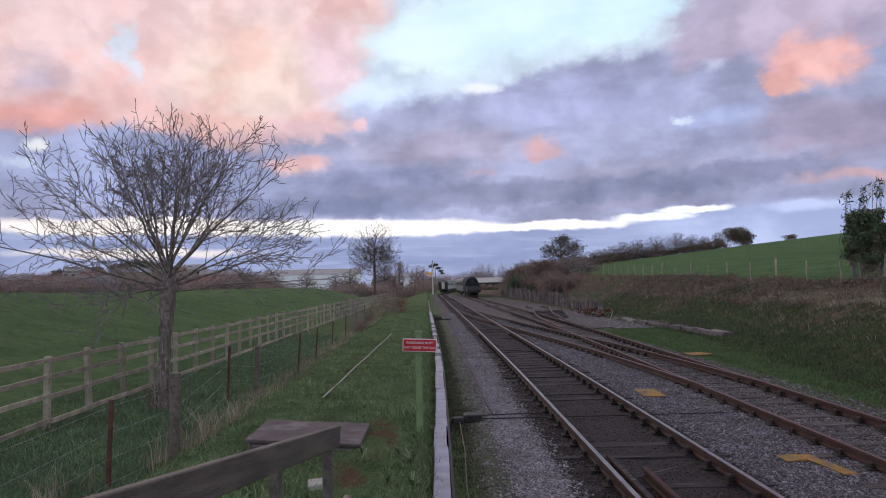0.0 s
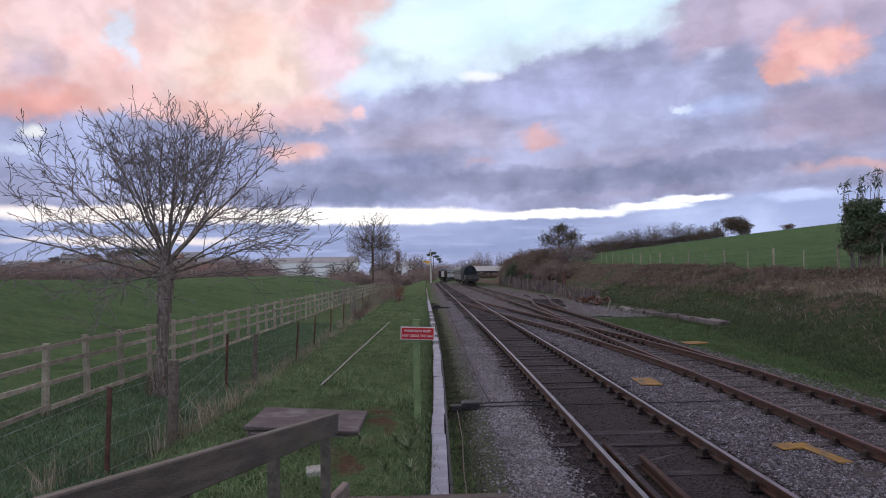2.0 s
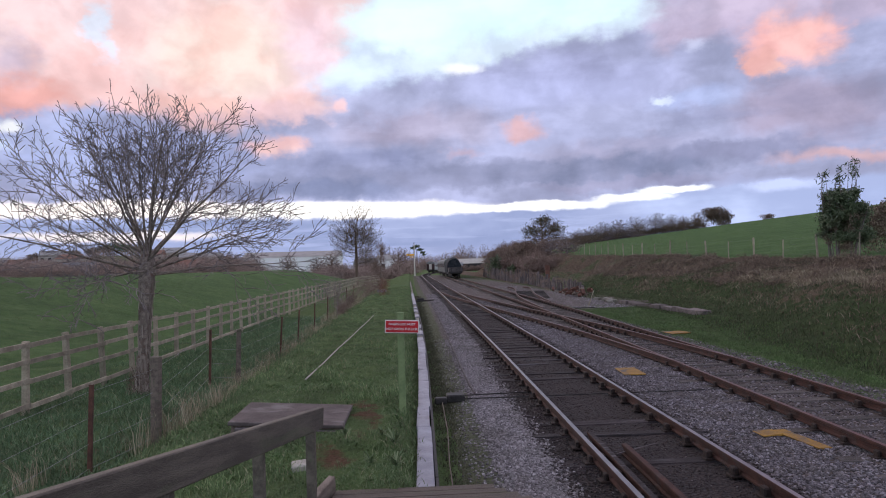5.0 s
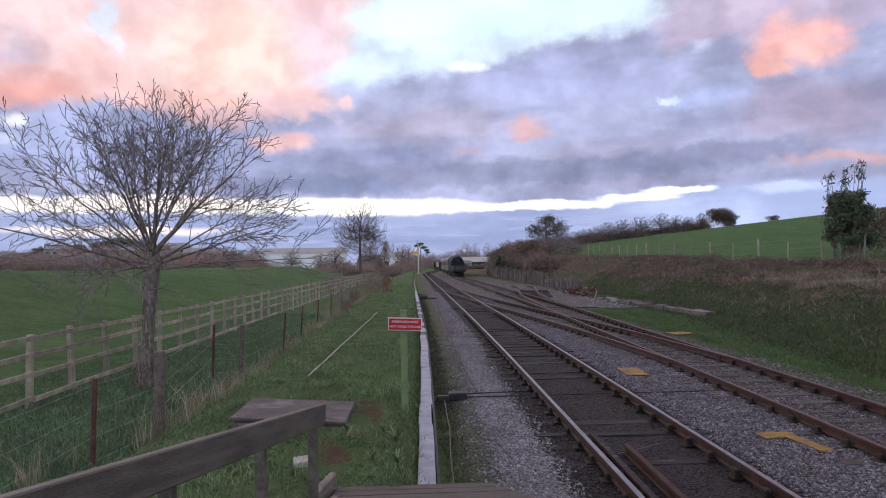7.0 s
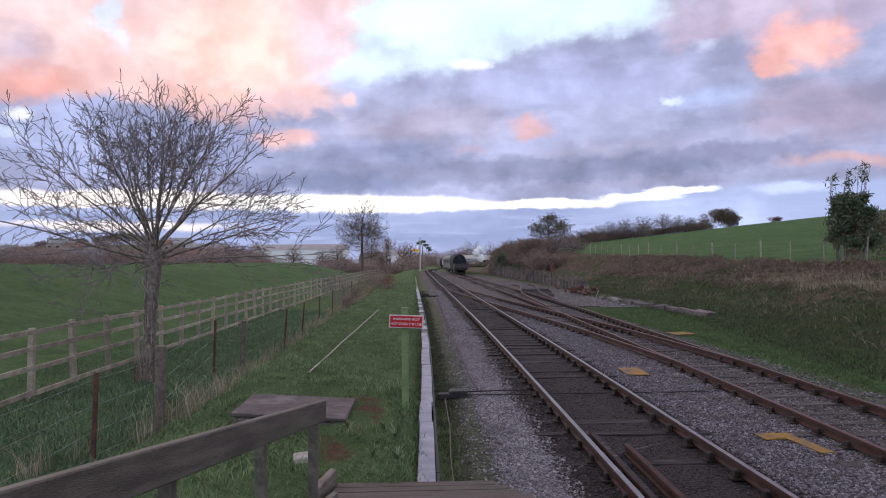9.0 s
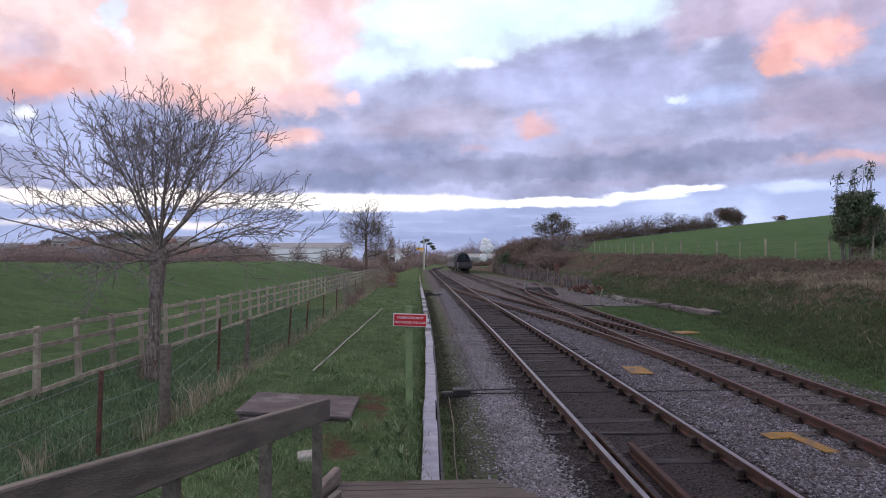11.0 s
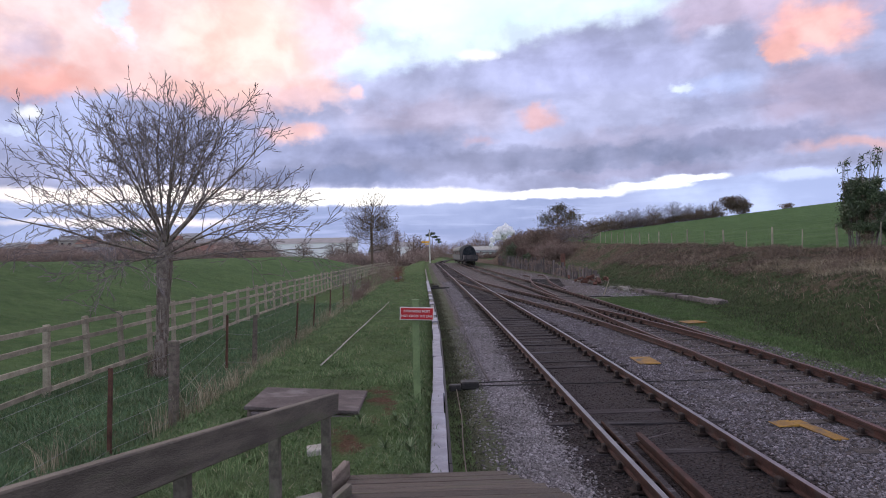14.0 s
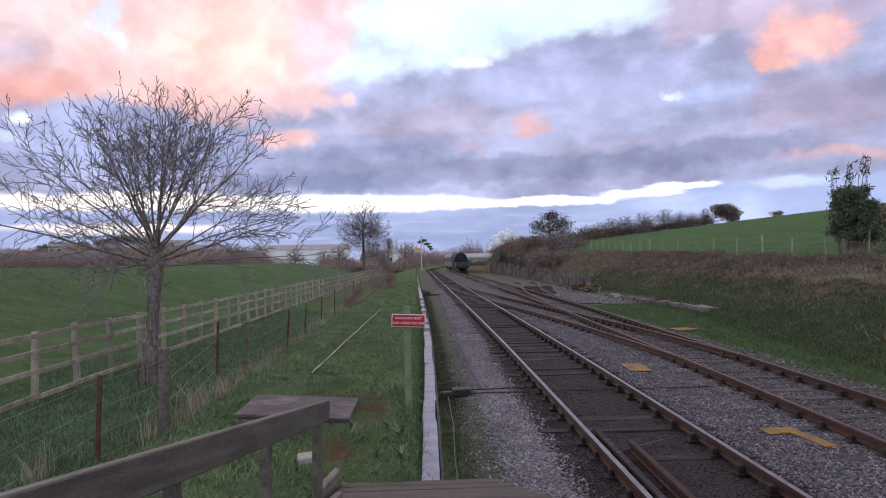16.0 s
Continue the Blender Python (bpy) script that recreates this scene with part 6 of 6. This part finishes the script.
yard = sheet("yard_gravel", spaced((9.1, 13.6, 18)), spaced((36, 140, 70)), yard_z, M_BALLAST, {"oil": lambda x, y: 0.12 + 0 * x, "moss": lambda x, y: np.clip(0.2 + 0.45 * ease(12.0, 13.4, x) + 0.5 * ease(95, 125, y) + 0.5 * ease(39, 36, y) + 0.3 * wave(x, y, 0.4), 0, 1)})
tagged(yard, "grey gravel yard beside the siding", "gravel", kind="structure")


# ---- signal ----
sig = thing("semaphore_signal", (1.25, 190, -0.2), "white signal post with a yellow fishtail arm", "railway signal")
bm = bmesh.new()
cyl(bm, (0, 0, 0), (0, 0, 8.8), 0.2, 0.13, 10)
part("post", bm, M_POSTWHITE, sig)
bm = bmesh.new()
cyl(bm, (0, 0, 8.8), (0, 0, 9.3), 0.13, 0.01, 8)
part("finial", bm, M_BLACK, sig)
arm = part("arm", new_box((-1.1, -0.2, 5.75), (2.1, 0.05, 0.5), bevel=0.02), M_SIGNAL, sig, "yellow arm with a black chevron")
part("chevron", new_box((-1.5, -0.235, 5.75), (0.16, 0.01, 0.42)), M_BLACK, arm)
part("second_arm", new_box((-0.7, -0.2, 5.15), (1.0, 0.05, 0.26), bevel=0.02), M_SIGNAL, sig)
lad = bmesh.new()
for sx in (-0.18, 0.18):
    cyl(lad, (sx + 0.1, 1.0, 0), (sx, 0.25, 7.5), 0.03, n=5)
part("ladder", lad, M_BLACK, sig)


# ---- rolling stock ----
M_TARP = mat("tarpaulin", (0.008, 0.010, 0.014), (0.024, 0.029, 0.034), 0.95, 1.6, 12.0, 0.8, third=(0.055, 0.062, 0.066), amount=0.5, dist=0.05)
M_WAGON = mat("wagon_wood", (0.04, 0.035, 0.036), (0.10, 0.09, 0.088), 0.8, 2.0, 30.0, 0.4)
M_ROOF = mat("coach_roof", (0.15, 0.15, 0.145), (0.24, 0.24, 0.235), 0.7, 1.0, 10.0, 0.1)
M_CREAM = mat("coach_cream", (0.30, 0.33, 0.29), (0.42, 0.44, 0.38), 0.5, 1.0, 12.0, 0.05)
M_MAROON = mat("coach_maroon", (0.035, 0.016, 0.016), (0.07, 0.03, 0.028), 0.45, 1.0, 12.0, 0.05)
M_DOOR = mat("gangway_door", (0.42, 0.38, 0.33), (0.56, 0.52, 0.46), 0.6, 2.0, 20.0, 0.05)
M_GREYSIDE = mat("van_grey", (0.07, 0.074, 0.07), (0.125, 0.13, 0.122), 0.65, 0.8, 10.0, 0.1)
M_GLASS = bpy.data.materials.new("dark_glass")
M_GLASS.use_nodes = True
gp = M_GLASS.node_tree.nodes["Principled BSDF"]
gp.inputs["Base Color"].default_value, gp.inputs["Roughness"].default_value = (0.02, 0.022, 0.025, 1), 0.08


def arch(bm, w, y0, y1, z0, rise, n=10, thick=0.05):
    """A curved roof shell."""
    rows = []
    for y in (y0, y1):
        row = []
        for i in range(n + 1):
            a = math.pi * i / n
            row.append(bm.verts.new((-w / 2 * math.cos(a), y, z0 + rise * math.sin(a) ** 0.8)))
        rows.append(row)
    for i in range(n):
        bm.faces.new((rows[0][i], rows[0][i + 1], rows[1][i + 1], rows[1][i]))
    bm.faces.new(rows[0][::-1])
    bm.faces.new(rows[1])
    bm.faces.new((rows[0][0], rows[1][0], rows[1][-1], rows[0][-1]))


def wheels(parent, ys, r=0.46):
    for y in ys:
        for sx in (-0.75, 0.75):
            bm = bmesh.new()
            cyl(bm, (sx - 0.065, y, r), (sx + 0.065, y, r), r, n=18)
            part("wheel", bm, M_BLACK, parent)
        bm = bmesh.new()
        cyl(bm, (-0.75, y, r), (0.75, y, r), 0.07, n=8)
        part("axle", bm, M_BLACK, parent)


def buffers(parent, y, s):
    part("buffer_beam", new_box((0, y, 1.05), (2.4, 0.14, 0.36), bevel=0.02), M_BLACK, parent)
    for sx in (-0.87, 0.87):
        bm = bmesh.new()
        cyl(bm, (sx, y, 1.05), (sx, y + s * 0.45, 1.05), 0.09, n=10)
        cyl(bm, (sx, y + s * 0.45, 1.05), (sx, y + s * 0.5, 1.05), 0.23, n=14)
        part("buffer", bm, M_BLACK, parent)


def coach(label, side, end, length=19.6, gangway=True, windows=True, group="coaches"):
    c = thing("railway_coach", (0, 0, 0), label, "railway coach", group)
    part("body", new_box((0, 0, 2.05), (2.74, length, 2.1), bevel=0.08), side, c)
    for s in (-1, 1):
        part("end_panel", new_box((0, s * (length / 2 + 0.02), 2.2), (2.68, 0.06, 2.3), bevel=0.02), end, c)
        if gangway:
            g = part("gangway", new_box((0, s * (length / 2 + 0.22), 2.15), (1.1, 0.4, 2.1), bevel=0.06), M_BLACK, c)
            part("gangway_door", new_box((0, s * (length / 2 + 0.44), 2.12), (0.86, 0.05, 1.85), bevel=0.02), M_DOOR, g, "pale gangway door")
        buffers(c, s * (length / 2 + 0.05), s)
    bm = bmesh.new()
    arch(bm, 2.8, -length / 2 - 0.06, length / 2 + 0.06, 3.08, 0.78)
    part("roof", bm, M_ROOF, c, "grey curved roof")
    part("underframe", new_box((0, 0, 0.92), (2.3, length, 0.22)), M_BLACK, c)
    if windows:
        for s in (-1, 1):
            for i in range(9):
                part("window", new_box((s * 1.372, (i - 4) * 2.05, 2.45), (0.02, 1.35, 0.75), bevel=0.01), M_GLASS, c)
    for y in (-length / 2 + 2.6, length / 2 - 2.6):
        part("bogie", new_box((0, y, 0.55), (2.0, 3.2, 0.3), bevel=0.05), M_BLACK, c)
        wheels(c, (y - 1.2, y + 1.2))
    return c


def on_siding(y):
    return float(siding_c(y)), y, -0.012, 0, 0, -math.degrees(math.atan2(float(siding_c(y + 2) - siding_c(y - 2)), 4))


def open_wagon():
    w = thing("open_wagon", (0, 0, 0), "dark plank-sided open wagon parked on the siding", "railway wagon")
    for k in range(4):
        z = 1.22 + 0.215 * k
        for s in (-1, 1):
            part("end_plank", new_box((0, s * 2.5, z), (2.5, 0.07, 0.205), bevel=0.01, wob=0.006), M_WAGON, w)
            part("side_plank", new_box((s * 1.23, 0, z), (0.07, 4.95, 0.205), bevel=0.01, wob=0.006), M_WAGON, w)
    for sx in (-0.75, 0.75):
        part("stanchion", new_box((sx, -2.56, 1.5), (0.1, 0.06, 0.95), bevel=0.01), M_BLACK, w)
    part("floor", new_box((0, 0, 1.08), (2.3, 5.0, 0.08)), M_WAGON, w)
    part("underframe", new_box((0, 0, 0.92), (2.0, 4.9, 0.25)), M_BLACK, w)
    buffers(w, -2.5, -1)
    buffers(w, 2.5, 1)
    wheels(w, (-1.4, 1.4))
    return w


def covered_wagon():
    w = thing("sheeted_wagon", (0, 0, 0), "wagon under a mottled dark tarpaulin sheet", "railway wagon")
    part("underframe", new_box((0, 0, 0.95), (2.2, 8.0, 0.4), bevel=0.03), M_BLACK, w)
    bm = bmesh.new()
    n, m = 12, 10
    rows = []
    rng = random.Random(3)
    for j in range(m + 1):
        y = -4.1 + 8.2 * j / m
        k = 1 - 0.08 * (abs(j - m / 2) / (m / 2)) ** 4 + rng.uniform(-0.02, 0.02)
        rows.append([bm.verts.new((-1.36 * math.cos(math.pi * i / n) * (1 + 0.03 * math.sin(3 * i + j)), y, 1.05 + (2.85 * k + rng.uniform(-0.04, 0.04)) * math.sin(math.pi * i / n) ** 0.55)) for i in range(n + 1)])
    for j in range(m):
        for i in range(n):
            bm.faces.new((rows[j][i], rows[j][i + 1], rows[j + 1][i + 1], rows[j + 1][i]))
    bm.faces.new(rows[0][::-1])
    bm.faces.new(rows[-1])
    part("tarpaulin", bm, M_TARP, w, "mottled dark blue-green tarpaulin")
    wheels(w, (-2.6, -1.0, 1.0, 2.6))
    return w


open_wagon().matrix_basis = pose(*on_siding(128.5))
covered_wagon().matrix_basis = pose(*on_siding(136.8))
van = coach("grey parked coach with a pale curved roof", M_GREYSIDE, M_GREYSIDE, 18.0, False, True, "parked stock")
van.matrix_basis = pose(*on_siding(151.5))
copy_thing(van, pose(*on_siding(170.5)))

TRAIN = []
rear = coach("pale coach with a dark maroon end and pale gangway door", M_CREAM, M_MAROON, group="moving train")
TRAIN.append((rear, 206.0))
second = coach("pale green coach of the departing train", M_CREAM, M_MAROON, group="moving train")
TRAIN.append((second, 226.6))
for k in range(2, 5):
    TRAIN.append((copy_thing(second, Matrix.Identity(4)), 206.0 + 20.6 * k))

# ---- low building beyond the yard ----
hut = thing("long_shed", (34.0, 430, -0.3), "long low shed with a pale sheet roof", "shed")
part("wall", new_box((0, 0, 1.8), (25.0, 8.0, 3.6)), M_BLACK, hut)
bm = bmesh.new()
box(bm, (0, -2.2, 5.0), (26.0, 5.4, 0.15), rot=pose(0, 0, 0, 34, 0, 0), bevel=0.01)
box(bm, (0, 2.2, 5.0), (26.0, 5.4, 0.15), rot=pose(0, 0, 0, -34, 0, 0), bevel=0.01)
M_PALE = mat("pale_sheet", (0.36, 0.34, 0.30), (0.50, 0.475, 0.42), 0.7, 0.8, 10.0, 0.1)
part("roof", bm, M_PALE, hut)

# ---- the distance ----
M_WALLWHITE = mat("white_cladding", (0.84, 0.83, 0.82), (0.92, 0.91, 0.90), 0.6, 0.2, 3.0, 0.0)
M_GREYROOF = mat("grey_roof", (0.24, 0.235, 0.23), (0.34, 0.33, 0.32), 0.8, 0.3, 3.0, 0.0)
M_ROOFDARK = mat("slate_roof", (0.10, 0.10, 0.105), (0.17, 0.17, 0.175), 0.7, 0.5, 5.0, 0.0)
M_HOUSE = mat("house_render", (0.30, 0.265, 0.235), (0.42, 0.38, 0.34), 0.85, 0.4, 4.0, 0.0)
M_REDROOF = mat("tile_roof", (0.16, 0.085, 0.065), (0.25, 0.14, 0.105), 0.85, 0.5, 5.0, 0.0)


def gable(bm, w, d, z0, z1, over=0.3):
    v = [bm.verts.new(p) for p in ((-w / 2 - over, -d / 2 - over, z0), (w / 2 + over, -d / 2 - over, z0), (w / 2 + over, d / 2 + over, z0), (-w / 2 - over, d / 2 + over, z0), (-w / 2 - over, 0, z1), (w / 2 + over, 0, z1))]
    for f in ((0, 1, 5, 4), (2, 3, 4, 5), (0, 4, 3), (1, 2, 5), (0, 3, 2, 1)):
        bm.faces.new([v[i] for i in f])


def building(name, x, y, w, d, h, ridge, turn, wallm, roofm, label, wins=3, base=-0.6):
    b = thing(name, (x, y, base), label, "building", "distant buildings", turn=turn)
    part("wall", new_box((0, 0, h / 2), (w, d, h)), wallm, b)
    bm = bmesh.new()
    gable(bm, w, d, h, ridge)
    part("roof", bm, roofm, b)
    for i in range(wins):
        part("window", new_box(((i + 0.5) * w / wins - w / 2, -d / 2 - 0.03, h * 0.62), (w / wins * 0.4, 0.08, h * 0.22)), M_GLASS, b)
    return b


building("warehouse", -69, 420, 56, 30, 10.4, 14.0, 3, M_WALLWHITE, M_GREYROOF, "large white-clad warehouse behind the trees", 0)
for x, y, w, h, r, t in ((-190, 330, 16, 8, 11.5, 10), (-172, 345, 14, 7.5, 11, -6), (-150, 335, 15, 8.5, 12, 20), (-128, 350, 13, 8, 11.5, 0), (-106, 345, 14, 9, 13, 12), (-96, 330, 11, 8.5, 12, -14), (-205, 350, 15, 8, 11, 5), (-152, 268, 9, 6.5, 9.5, 8), (-141, 270, 8, 6.2, 9.0, -4), (-128, 266, 10, 6.6, 9.6, 14), (-82, 266, 9, 6.4, 9.2, 6), (-84, 352, 12, 8.5, 12, 8)):
    building("house", x, y, w, 9, h * 0.68, r * 0.7, t, M_CONC if int(x) % 3 else M_BRICK, M_REDROOF if int(x) % 2 else M_GREYROOF, "house with a tiled roof among bare trees")
building("house", -16.5, 262, 8, 6, 3.6, 6.6, 24, M_CONC, M_ROOFDARK, "grey-roofed house beyond the hedge", 2)
building("house", -8, 262, 8, 6, 5.8, 7.6, 0, M_WALLWHITE, M_GREYROOF, "small pale building with a flat grey roof", 2)

for b_, y, w, h, r, t in ((-0.615, 410, 13, 6, 9, 12), (-0.575, 450, 16, 6.5, 10, -8), (-0.545, 430, 12, 6, 9, 20), (-0.50, 470, 14, 7, 10, 4), (-0.475, 430, 15, 6, 9, -16), (-0.36, 450, 12, 6, 9, 8), (-0.335, 480, 16, 6.5, 10, 0), (-0.31, 440, 13, 6, 9, 18), (-0.28, 470, 14, 6, 9, -6)):
    building("house", b_ * y, y, w, 9, h, r, t, M_HOUSE, M_GREYROOF if w % 3 else M_REDROOF, "pale house among bare trees on the rise", 3, zl(b_ * y, y) - 2.0)
for b_, y, s_ in ((-0.43, 520, 1.0), (-0.415, 530, 1.3), (-0.40, 525, 1.2), (-0.385, 535, 1.0), (-0.445, 540, 0.9), (-0.47, 540, 0.8), (-0.575, 500, 0.9), (-0.525, 520, 0.9), (-0.35, 540, 0.8)):
    dt = thing("dark_tree", (b_ * y, y, zl(b_ * y, y)), "dark dense tree on the wooded rise", "tree", "far dark trees")
    brush("crown", [(0, 0, 5.0 * s_, 4.2 * s_, 4 * s_, 3.6 * s_), (2.6 * s_, 0, 4.0 * s_, 3 * s_, 3 * s_, 2.8 * s_), (-2.4 * s_, 0, 4.4 * s_, 3 * s_, 3 * s_, 2.6 * s_)], 420, 1.4, 0.10, M_HEDGE if s_ < 1.15 else M_LEAF, dt, seed=int(1000 - 1000 * b_))
    bm = bmesh.new()
    cyl(bm, (0, 0, -0.5), (0, 0, 4 * s_), 0.35, 0.2, 8)
    part("trunk", bm, M_BARK, dt)
for x, y, w, h, r, t in ((-109, 206, 6, 4.4, 6.5, -28), (-95, 205, 8, 4.8, 7.0, 32), (-64, 206, 7, 4.6, 6.9, 38)):
    building("house", x, y, w, 6, h, r, t, M_HOUSE, M_ROOFDARK if int(x) % 2 else M_REDROOF, "low rendered house beyond the grassy bank", 2)
fh = []
for i in range(60):
    fh.append((hr.uniform(-36, -3.5), hr.uniform(158, 196), hr.uniform(-0.2, 0.9), hr.uniform(1.4, 2.8), 1.8, hr.uniform(1.0, 2.0)))
for i in range(420):
    x = hr.uniform(-215, -58)
    y = hr.uniform(215, 320)
    if abs(x / y + 0.165) < 0.05 or x / y > -0.19:
        continue
    fh.append((x, y, hr.uniform(1.0, 6.0), hr.uniform(2.5, 5), hr.uniform(2, 4), hr.uniform(2.6, 4.6)))
for i in range(130):
    y = hr.uniform(172, 202)
    x = y * hr.uniform(-0.70, -0.24)
    fh.append((x, y, hr.uniform(1.0, 4.2), hr.uniform(2, 4.0), 2.5, hr.uniform(1.8, 3.4)))
# woods on the far rise
for i in range(230):
    y = hr.uniform(330, 560)
    x = y * hr.uniform(-0.75, -0.21)
    fh.append((x, y, zl(x, y) + hr.uniform(0.5, 3.5), hr.uniform(4, 8), hr.uniform(3, 6), hr.uniform(2.5, 4.6)))
for i in range(90):
    x = hr.uniform(-52, 12)
    y = hr.uniform(205, 290)
    if abs(x / y + 0.165) < 0.035 or x / y > 0.008:
        continue
    fh.append((x, y, hr.uniform(0.0, 2.0), hr.uniform(2, 4.5), 2.5, hr.uniform(1.5, 3.4)))
for i in range(130):
    x = hr.uniform(-25, 90)
    y = hr.uniform(450, 520)
    fh.append((x, y, hr.uniform(0.0, 6.5), hr.uniform(4, 7), 4, hr.uniform(2.5, 5.5)))
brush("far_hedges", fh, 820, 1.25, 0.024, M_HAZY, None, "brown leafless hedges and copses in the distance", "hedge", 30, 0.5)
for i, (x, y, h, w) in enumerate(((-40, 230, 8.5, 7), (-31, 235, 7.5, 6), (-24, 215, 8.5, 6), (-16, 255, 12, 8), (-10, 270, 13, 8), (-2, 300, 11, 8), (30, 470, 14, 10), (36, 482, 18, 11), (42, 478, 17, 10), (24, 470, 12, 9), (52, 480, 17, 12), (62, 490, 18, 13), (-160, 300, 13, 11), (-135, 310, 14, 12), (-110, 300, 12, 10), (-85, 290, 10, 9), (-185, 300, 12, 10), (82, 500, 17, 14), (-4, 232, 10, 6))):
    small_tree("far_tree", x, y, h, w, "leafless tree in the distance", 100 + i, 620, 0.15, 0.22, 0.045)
pine = thing("conifer", (3.0, 290, -0.4), "dark spreading conifer against the sky", "tree")
bm = bmesh.new()
cyl(bm, (0, 0, 0), (0, 0, 9.5), 0.35, 0.15)
part("trunk", bm, M_BARK, pine)
brush("crown", [(0, 0, 11.2, 1.7, 1.4, 0.6), (1.3, 0, 9.8, 1.6, 1.3, 0.5), (2.3, 0, 8.6, 1.3, 1.3, 0.45), (-1.5, 0, 10.5, 1.1, 1.0, 0.4), (2.9, 0, 7.6, 0.8, 0.9, 0.35)], 330, 0.75, 0.08, M_LEAF, pine, seed=33)


def far_fence():
    f = thing("far_fence", (0, 0, 0), "pale wooden fence at the end of the bank", "fence")
    for i in range(11):
        x = -23 + i * 0.75
        part("post", new_box((x, 150, 0.2), (0.14, 0.14, 1.4)), M_FENCE, f)
    for h in (0.75, 0.4, 0.05):
        part("rail", new_box((-19.25, 149.9, h), (7.6, 0.05, 0.14)), M_FENCE, f)


far_fence()
lampp = thing("lamp_post", (-12.6, 215, -0.4), "thin grey lamp post beyond the hedge", "lamp post")
bm = bmesh.new()
cyl(bm, (0, 0, 0), (0, 0, 6.0), 0.09, 0.06, 8)
part("pole", bm, M_CONC, lampp)
part("head", new_box((-0.5, 0, 6.0), (1.1, 0.2, 0.14), bevel=0.03), M_CONC, lampp)

# ---- steam ----
brush("shed_hedge", [(hr.uniform(16, 38), hr.uniform(296, 312), hr.uniform(-0.3, 0.9), 2.4, 2.0, hr.uniform(1.0, 1.8)) for _ in range(26)], 700, 1.1, 0.05, M_TWIGFAR, None, "dark low hedge before the long shed", "hedge", 44, 0.5)
M_STEAM = bpy.data.materials.new("steam")
M_STEAM.use_nodes = True
M_STEAM.node_tree.nodes.clear()
SN = Net(M_STEAM.node_tree)
s_col = SN.mix(SN.noise(SN.add("ShaderNodeTexCoord").outputs["Object"], 0.8, 4.0), (0.97, 0.97, 0.98), (0.99, 0.99, 0.99))
s_mix = SN.add("ShaderNodeMixShader", 0.45, SN.add("ShaderNodeBsdfDiffuse", s_col).outputs[0], SN.add("ShaderNodeBsdfTranslucent", s_col).outputs[0])
SN.add("ShaderNodeOutputMaterial", s_mix.outputs[0])


def puff(r, seed):
    me = bpy.data.meshes.new("steam_puff")
    bm = bmesh.new()
    bmesh.ops.create_icosphere(bm, subdivisions=4, radius=1.0)
    for v in bm.verts:
        n = noise.fractal(v.co * 1.3 + Vector((seed * 3.1, 0, 0)), 1.0, 2.0, 4)
        m_ = abs(noise.noise(v.co * 2.6 + Vector((0, seed * 2.0, 0))))
        k_ = abs(noise.noise(v.co * 5.5 + Vector((seed * 1.3, 0, 4.0))))
        v.co *= 0.92 * r * (0.86 + 0.24 * n + 0.30 * m_ + 0.08 * k_)
    bm.to_mesh(me)
    bm.free()
    for f in me.polygons:
        f.use_smooth = True
    me.materials.append(M_STEAM)
    return tagged(new("steam_puff", me), "white puff of locomotive steam drifting", "steam", "steam puffs")


# the plume's middle: seconds, x, z at its distance
PLUME_Y = 330.0
PLUME = [(0, 14.0, 2.0), (5.6, 20.0, 3.5), (6.5, 23.3, 8.6), (8, 27.4, 7.4), (9, 30.0, 7.4), (11.5, 31.7, 8.6), (12.5, 32.8, 9.2), (13.5, 35.4, 9.8), (14.5, 36.2, 10.6), (15.5, 39.0, 11.6), (16, 40.2, 11.3)]
# each puff: seconds at which it rises, size, place in the plume
PUFFS = [(5.6, 1.0, -0.5, 0.6, 0.0), (7.2, 1.7, 0.6, 0.8, 1.0), (7.6, 1.9, -1.2, -0.6, -1.0), (8.0, 2.0, 1.6, -0.8, 2.0), (9.4, 2.2, 0.2, 2.6, 0.5), (9.8, 2.1, 2.2, 1.4, -2.0), (10.2, 2.0, -1.5, 1.2, 2.0), (11.6, 2.0, 3.6, 2.9, 0.0), (12.0, 1.5, -3.2, -2.0, 1.0), (12.4, 1.7, 4.8, 1.4, -1.0), (12.8, 1.2, -4.3, -3.4, 0.0), (10.8, 1.7, 2.6, 4.2, 1.0)]
STEAM = [(puff(r, i + 1), t0, dx, dz, dy) for i, (t0, r, dx, dz, dy) in enumerate(PUFFS)]
SPEED = 7.5


def motions():
    for c, s0 in TRAIN:
        rows = []
        for t in range(0, 17):
            a = line_at(s0 - 10 + SPEED * t)
            b = line_at(s0 + 10 + SPEED * t)
            rows.append((t, pose((a[0] + b[0]) / 2, (a[1] + b[1]) / 2, 0, 0, 0, -math.degrees(math.atan2(b[0] - a[0], b[1] - a[1])))))
        walk(c, rows)
    ts, px, pz = zip(*PLUME)
    for ob, t0, dx, dz, dy in STEAM:
        rows = []
        for k in range(0, 33):
            t = k / 2
            g = float(ease(t0 - 0.2, t0 + 1.6, t))
            x = float(np.interp(t, ts, px)) + dx * g + 0.12 * dx * max(t - 13, 0)
            z = float(np.interp(t, ts, pz)) + dz * g
            rows.append((t, pose(x, PLUME_Y + dy, z * g + (1 - g) * -4.0, 0, 0, 3 * (t - t0) + 5 * math.sin(t + t0))))
        walk(ob, rows)


motions()
